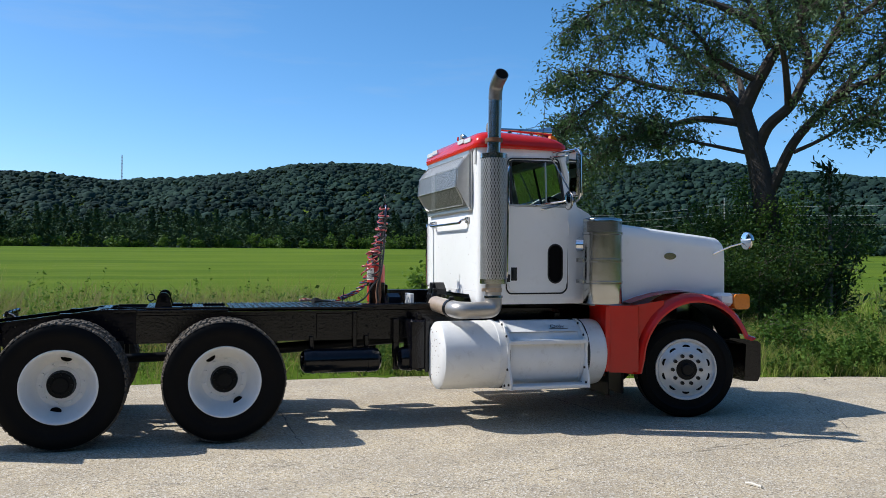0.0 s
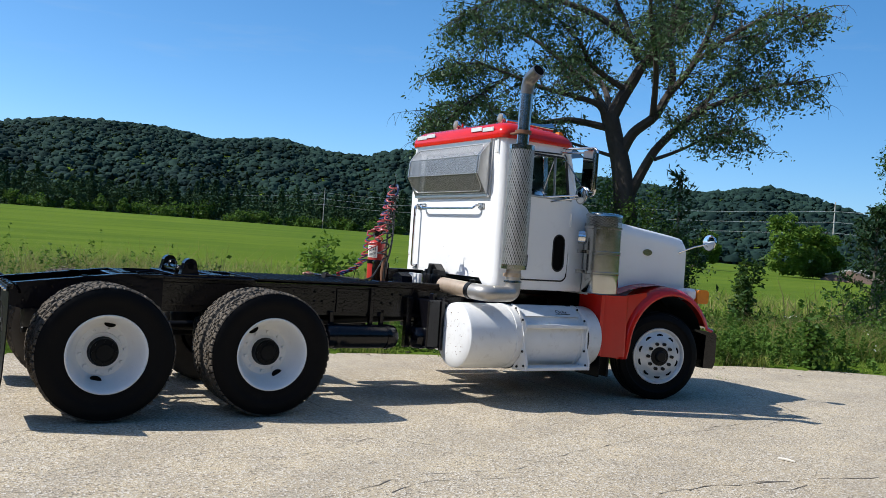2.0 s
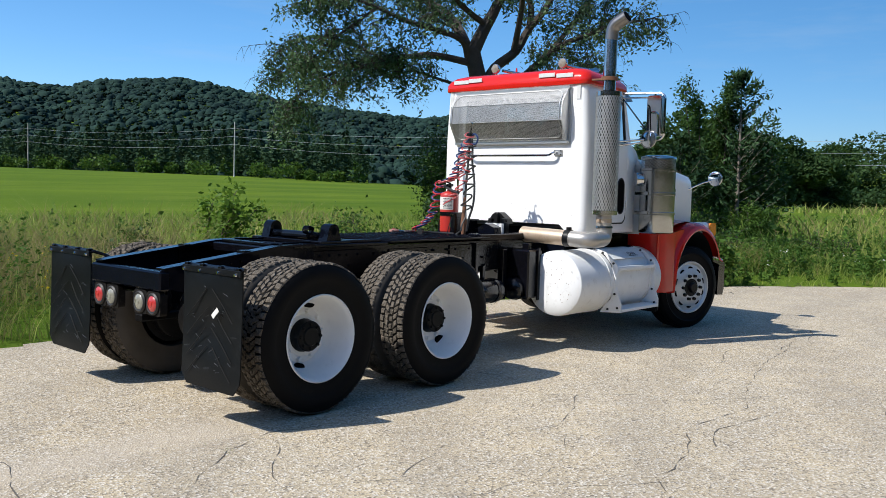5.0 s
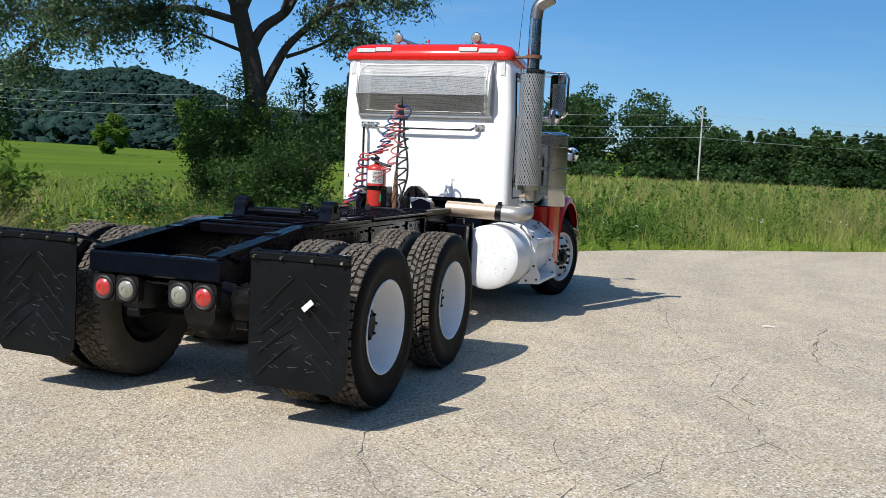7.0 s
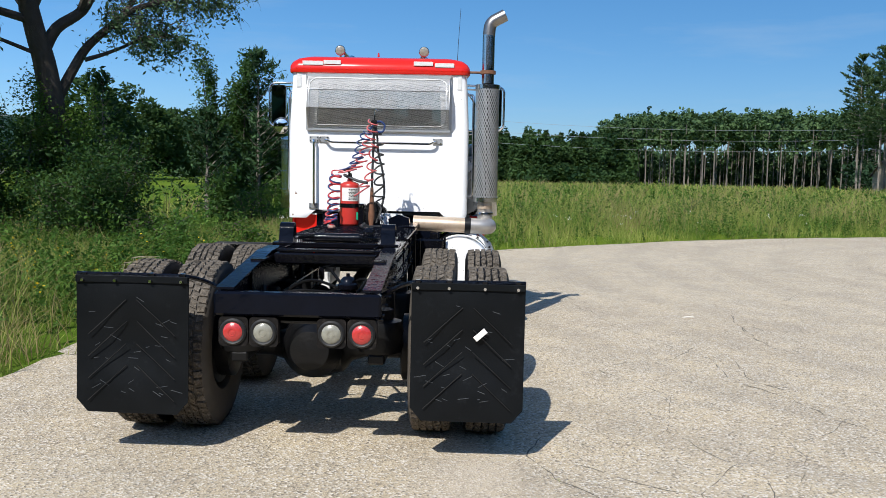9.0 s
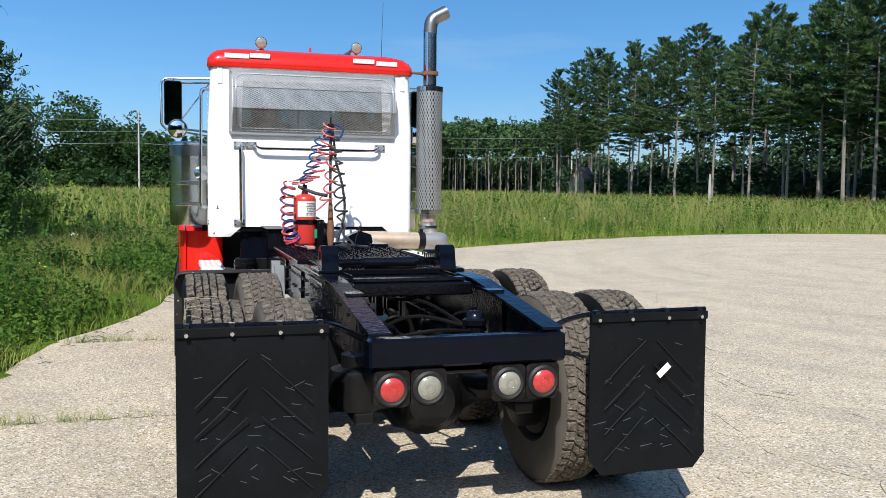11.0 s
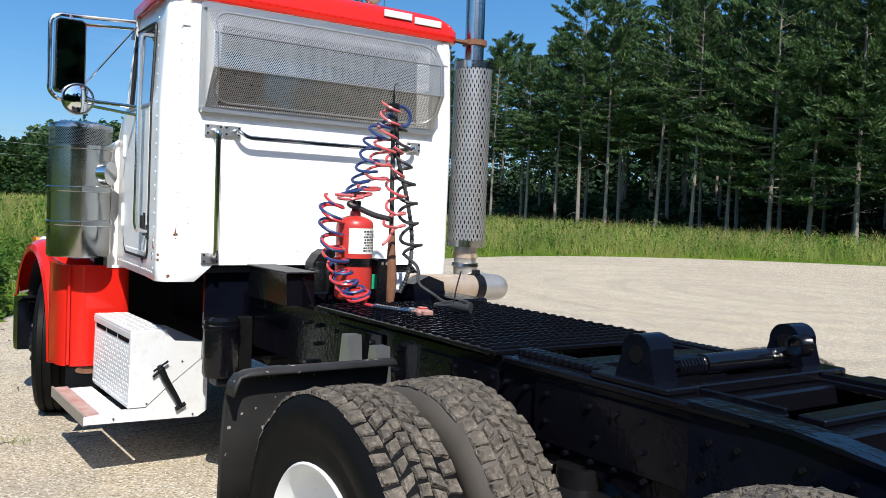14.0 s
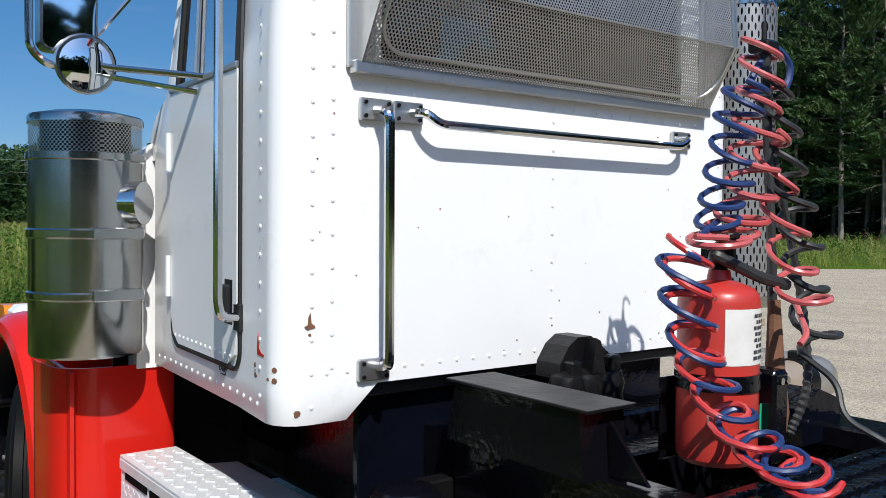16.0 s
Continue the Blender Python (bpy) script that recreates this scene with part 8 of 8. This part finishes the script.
q = [(1.170, 1.012), (1.185, 1.026), (1.205, 1.031), (1.225, 1.028), (1.240, 1.014), (1.248, 0.99), (1.262, 0.90), (1.28, 0.80), (1.30, 0.42)]
SPECKLED = speckled("speckled_flap_rubber")
qf = M().rings([[(x - 0.02 * d, y, min(z, 1.031 - d)) for x, z in q] for y, d in ((0.60, 0.0), (1.16, 0.0), (1.20, 0.006), (1.232, 0.022), (1.250, 0.05), (1.258, 0.09))], caps=False, close=False)
qo = part("quarter_fender", qf, SPECKLED, truck, "black quarter fender ahead of the drive tyre")
sol = qo.modifiers.new("thickness", "SOLIDIFY")
sol.thickness = 0.012
for x, z in ((1.47, 1.030), (1.71, 1.045)):
    part("fender_bracket", M().prism([(x - 0.06, 0.78), (x + 0.07, 0.78), (x + 0.03, z), (x - 0.03, z)], 0.47, 0.535), ALU, truck, "grey cast bracket")


# lettering
INK = surface("black_ink", (0.02, 0.02, 0.022), (0.03, 0.03, 0.03), 20.0, 0.6, bumps=0)


def lettering(body, size, m, parent):
    cu = bpy.data.curves.new("lettering", "FONT")
    cu.body, cu.size, cu.align_x, cu.extrude = body, size, "CENTER", 0.0006
    tmp = bpy.data.objects.new("lettering_curve", cu)
    me = bpy.data.meshes.new_from_object(tmp)
    bpy.data.objects.remove(tmp)
    me.transform(m)
    me.materials.clear()
    me.materials.append(INK)
    ob = new("lettering", me)
    ob.parent = parent
    return tagged(ob, "black lettering")


taper(lettering("Daily", 0.034, Matrix(((-1, 0, 0, 3.48), (0, 0, 1, 0.9515), (0, 1, 0, 1.236), (0, 0, 0, 1))), cab))
taper(part("lettering_bar", M().box(3.46, 0.9505, 1.226, 3.50, 0.952, 1.229, 0.0), INK, cab))
for x0, x1 in ((3.545, 3.515), (3.51, 3.49), (3.485, 3.435)):
    taper(part("lettering_bar", M().box(x1, 0.9505, 1.271, x0, 0.952, 1.286, 0.0), INK, cab))
lettering("Only", 0.075, Matrix(((1, 0, 0, 3.79), (0, 0.853, -0.523, -1.102), (0, 0.523, 0.853, 0.9345), (0, 0, 0, 1))), tank)
part("lettering_bar", M().prism([(-1.116, 0.9245), (-1.110, 0.928), (-1.111, 0.930), (-1.117, 0.926)], 3.70, 3.89, "x"), INK, tank)
part("red_mark", M().prism([(0.850, 1.408), (0.872, 1.404), (0.880, 1.412), (0.871, 1.416), (0.869, 1.436), (0.864, 1.448), (0.861, 1.420), (0.852, 1.414)], 3.0275, 3.0315, "x"), RUST, cab)
for y, z in ((0.675, 1.985), (0.675, 1.285), (0.575 - 0.005, 1.985), (-0.62, 1.985)):
    for dy in (-0.036, 0.036):
        for dz in (-0.018, 0.018):
            part("bolt", M().cyl((3.013, y + dy, z + dz), (3.007, y + dy, z + dz), 0.006, n=6), GRIME, truck)
nicks = M()
rng = random.Random(33)
for _ in range(34):
    a, r = rng.uniform(0, 6.28), 0.27 * math.sqrt(rng.random())
    nicks.prism([(-0.885 + r * math.cos(a) + q * rng.uniform(0.5, 1.2) * math.cos(t), 0.675 + r * math.sin(a) + q * math.sin(t)) for q in (rng.uniform(0.0015, 0.005),) for t in (0, 1.3, 2.4, 3.6, 5.0)], 2.597, 2.6035 - 0.0, "x")
tagged(part("tank_nicks", nicks, RUST, tank), kind="stuff")

# ---- loose gear behind the cab ----
REDHOSE = surface("red_hose", (0.44, 0.020, 0.020), (0.52, 0.050, 0.045), 9.0, 0.26, bumps=0.05, spec=0.6)
PINKHOSE = surface("faded_red_hose", (0.40, 0.022, 0.026), (0.56, 0.17, 0.16), 7.0, 0.26, bumps=0.05, spec=0.6)
RUSTRED = surface("rust_red_casting", (0.36, 0.12, 0.08), (0.45, 0.30, 0.25), 30.0, 0.6, 0.2, bumps=0.4)
BLUEHOSE = surface("blue_hose", (0.010, 0.022, 0.085), (0.022, 0.05, 0.16), 14.0, 0.4, bumps=0.05)
BLACKHOSE = surface("black_hose", (0.018, 0.018, 0.018), (0.03, 0.03, 0.03), 14.0, 0.5, bumps=0.1)
PRINT = surface("black_print", (0.03, 0.03, 0.03), (0.05, 0.05, 0.05), 20.0, 0.6, bumps=0)
WORNRED = surface("worn_red_paint", (0.50, 0.030, 0.022), (0.42, 0.035, 0.026), 6.0, 0.36, dirt=(0.24, 0.06, 0.04), dirt_amount=0.5, bumps=0.08)
GREEN = surface("green_tag", (0.03, 0.42, 0.22), (0.02, 0.34, 0.18), 20.0, 0.4, bumps=0)

ext = thing("fire_extinguisher", "red fire extinguisher strapped upright behind the cab, scuffed label", "fire extinguisher", at=(2.27, 0.195, 1.13))
ext.scale = (0.82, 0.82, 0.95)
part("cylinder", M().lathe([(0.01, 0.0), (0.10, 0.002), (0.112, 0.015), (0.115, 0.04), (0.115, 0.395), (0.111, 0.415), (0.098, 0.430), (0.06, 0.444), (0.035, 0.45), (0.03, 0.475), (0.01, 0.475)], (0, 0, 0), "z", 30), WORNRED, ext)
part("valve", M().cyl((0, 0, 0.47), (0, 0, 0.53), 0.024, n=12).box(-0.05, -0.012, 0.50, 0.06, 0.012, 0.53, 0.005).tube([(0.02, 0, 0.53), (-0.03, 0.03, 0.55), (-0.10, 0.06, 0.56)], 0.008, 6), GRIME, ext)
part("nozzle_hose", M().tube(bend([(0.0, 0.03, 0.50), (-0.03, 0.07, 0.515), (-0.05, 0.04, 0.50), (-0.07, -0.10, 0.455), (-0.08, -0.22, 0.435)], 0.03), 0.015, 8), BLACKHOSE, ext)
lab = M()
lab.rings([[(-0.1165 * math.cos(a), 0.1165 * math.sin(a), z) for a in np.linspace(-1.15, 0.80, 14)] for z in (0.25, 0.385)], caps=False, close=False)
label = part("label", lab, PAPER, ext, "worn white instruction label")
rng = random.Random(8)
pr = M()
for r_ in range(8):
    z = 0.262 + r_ * 0.0145
    a = -0.95
    while a < -0.1:
        w = rng.uniform(0.05, 0.16)
        pr.rings([[(-0.1172 * math.cos(t), 0.1172 * math.sin(t), zz) for t in (a, a + w / 2, a + w)] for zz in (z, z + 0.009)], caps=False, close=False)
        a += w + 0.04
part("print", pr, PRINT, label)
part("bracket", M().box(-0.115, -0.185, -0.01, 0.08, -0.112, 0.225, 0.01).box(0.118, -0.12, -0.01, 0.13, 0.10, 0.2, 0.004), BLACK, ext)
part("strap", M().lathe([(0.1155, 0.185), (0.121, 0.185), (0.121, 0.225), (0.1155, 0.225)], (0, 0, 0), "z", 30), BLACK, ext)
for y in (-0.165, -0.135):
    part("bolt", M().cyl((-0.112, y, 0.20), (-0.126, y, 0.20), 0.010, n=6), STEEL, ext)
part("tag", M().box(-0.118, -0.09, 0.06, -0.113, -0.04, 0.14, 0.002, m=Matrix.Rotation(radians(28), 4, "Z")), GREEN, ext, "green inspection tag")

pole = thing("hose_tender_pole", "thin upright hose pole with a worn brown grip", "hose pole", at=(2.25, -0.02, 1.12))
part("rod", M().tube([(0, 0, 0), (0.02, 0.0, 0.5), (0.06, -0.01, 1.03)], 0.012, 8), BLACKHOSE, pole)
part("grip", M().tube([(0.0, 0.0, -0.01), (0.0, 0.0, 0.10), (0.004, 0, 0.22), (0.01, 0.0, 0.38)], [0.020, 0.034, 0.024, 0.015], 10), RUST, pole)
part("clip", M().box(0.03, -0.035, 1.0, 0.09, 0.02, 1.03, 0.006).tube([(0.06, -0.01, 1.02), (0.062, -0.012, 1.08)], 0.007, 6), GRIME, pole)
part("hook", M().tube(bend([(0.062, -0.012, 1.07), (0.062, -0.012, 1.12), (0.055, -0.025, 1.14), (0.05, -0.04, 1.12)], 0.012, 4), 0.004, 5), STEEL, pole)


def coil(line, r0, r1, turns_, hose, tails=(), phase=0.0):
    """A helix wound about a smooth line, with loose ends."""
    axis = smooth_line(line, 12)
    pts, n_ = [], int(turns_ * 14)
    for i in range(n_ + 1):
        t = i / n_
        k = t * (len(axis) - 1)
        a = axis[int(k)].lerp(axis[min(int(k) + 1, len(axis) - 1)], k % 1)
        ang = phase + 2 * math.pi * turns_ * t
        r = (r0 + (r1 - r0) * t) * (1 + 0.22 * noise.noise((ang * 0.21, phase, r1 * 40)))
        pts.append(a + Vector((r * math.cos(ang), r * math.sin(ang), 0.018 * math.sin(ang + 1 + 2 * t) + 0.012 * noise.noise((ang * 0.3, 5, phase)))))
    if tails:
        pts += bend([pts[-1]] + [Vector(p) for p in tails], 0.05)[1:]
    return M().tube(pts, hose, 7)


h = thing("coiled_air_hose", "faded red coiled air hose hanging from the pole", "air hose", "coiled hoses")
part("upper_coil", coil([(2.31, -0.02, 2.14), (2.30, 0.0, 2.0), (2.28, 0.05, 1.84), (2.26, 0.13, 1.70), (2.25, 0.25, 1.645)], 0.048, 0.072, 8.5, 0.0076, [(2.24, 0.33, 1.66)], 1.0), PINKHOSE, h)
part("lower_coil", coil([(2.26, 0.325, 1.64), (2.24, 0.34, 1.48), (2.18, 0.345, 1.33), (2.05, 0.345, 1.22), (1.94, 0.34, 1.185)], 0.048, 0.056, 9.5, 0.0074, [(1.92, 0.33, 1.150), (1.84, 0.30, 1.146)], 0.4), REDHOSE, h)
part("hanging_end", coil([(2.29, -0.03, 1.93), (2.25, -0.025, 1.74), (2.20, 0.0, 1.60), (2.13, 0.05, 1.49)], 0.042, 0.056, 4.5, 0.0075, [(2.10, 0.10, 1.44), (2.10, 0.13, 1.42)], 2.6), PINKHOSE, h)
part("armoured_tail", M().tube(smooth_line([(1.86, 0.305, 1.147), (1.76, 0.29, 1.147), (1.66, 0.275, 1.150), (1.60, 0.27, 1.155)], 10), [0.0135 if k % 2 else 0.0105 for k in range(31)], 8), STEEL, h, "ribbed steel hose guard")
h = thing("coiled_air_hose", "dark blue coiled air hose hanging from the pole", "air hose", "coiled hoses")
part("upper_coil", coil([(2.31, 0.03, 2.04), (2.31, 0.09, 1.92), (2.30, 0.13, 1.78), (2.28, 0.20, 1.68)], 0.046, 0.058, 6.5, 0.0076, [(2.25, 0.30, 1.66)], 2.0), BLUEHOSE, h)
part("top_loop", M().tube(smooth_line([(2.31, 0.03, 2.04), (2.31, -0.02, 2.10), (2.31, -0.08, 2.14), (2.30, -0.13, 2.10), (2.30, -0.11, 2.04), (2.31, -0.05, 2.05), (2.31, -0.03, 2.12)], 8), 0.0095, 7), BLUEHOSE, h)
part("lower_coil", coil([(2.27, 0.335, 1.63), (2.24, 0.345, 1.47), (2.17, 0.34, 1.32), (2.04, 0.335, 1.215), (1.95, 0.325, 1.19)], 0.054, 0.054, 9.0, 0.0074, [(1.95, 0.30, 1.155)], 2.4), BLUEHOSE, h)
h = thing("coiled_cable", "black coiled electric cable hanging from the pole", "cable", "coiled hoses")
part("coil", coil([(2.30, -0.05, 2.06), (2.27, -0.08, 1.85), (2.23, -0.09, 1.62), (2.18, -0.10, 1.38)], 0.040, 0.052, 7, 0.0085, [(2.15, -0.13, 1.30), (2.12, -0.10, 1.22), (2.05, -0.16, 1.17), (1.97, -0.16, 1.140), (1.86, -0.26, 1.138)], 0.7), BLACKHOSE, h)
line_ = smooth_line([(2.31, -0.04, 2.12), (2.31, -0.06, 1.98), (2.30, -0.07, 1.85), (2.28, -0.12, 1.65), (2.25, -0.14, 1.45), (2.22, -0.11, 1.28), (2.24, -0.07, 1.16)], 16)
part("conduit", M().tube(line_, [0.0125 if k % 2 else 0.0095 for k in range(len(line_))], 8), BLACKHOSE, h, "ribbed black conduit")
g = thing("glad_hand", "rust-red glad-hand coupling lying on the deck plate", "hose coupling", at=(1.55, 0.265, 1.158))
g.scale = (0.78, 0.78, 0.78)
part("body", M().cyl((0.06, 0.005, 0.0), (0.0, 0.0, 0.0), 0.014, 0.019, 10).lathe([(0.005, -0.020), (0.038, -0.018), (0.044, 0.0), (0.038, 0.014), (0.02, 0.020), (0.005, 0.020)], (-0.03, -0.01, 0.0), "z", 16).box(-0.10, -0.04, -0.014, -0.03, 0.02, 0.014, 0.006), RUSTRED, g)
part("seal", M().lathe([(0.012, 0.018), (0.028, 0.020), (0.028, 0.027), (0.012, 0.027)], (-0.03, -0.01, 0.0), "z", 14), REDHOSE, g, "red rubber seal")
part("lug", M().box(-0.01, 0.015, -0.004, 0.025, 0.05, 0.020, 0.004), ALU, g)
w = thing("rod", "thin bare steel rod standing on the deck plate", "rod", at=(1.85, -0.14, 1.136))
part("wire", M().tube([(0, 0, -0.01), (0.008, -0.02, 0.08), (0.014, -0.05, 0.17)], 0.004, 5), GRIME, w)
pl = thing("cable_plug", "black trailer cable plug lying on the deck plate", "plug", at=(1.60, -0.02, 1.162))
part("body", M().tube([(0.07, 0.03, 0.0), (0.045, 0.02, 0.0), (0.0, 0.0, 0.0), (-0.03, -0.02, 0.0)], [0.012, 0.020, 0.024, 0.026], 12), BLACKHOSE, pl)
part("latch_ridge", M().box(-0.025, -0.012, 0.018, 0.03, 0.012, 0.032, 0.003), BLACKHOSE, pl)
part("cord", M().tube(smooth_line([(0.07, 0.03, 0.0), (0.15, 0.05, -0.008), (0.22, 0.0, -0.012), (0.27, -0.07, -0.014), (0.30, -0.16, -0.014)], 8), 0.009, 7), BLACKHOSE, pl)
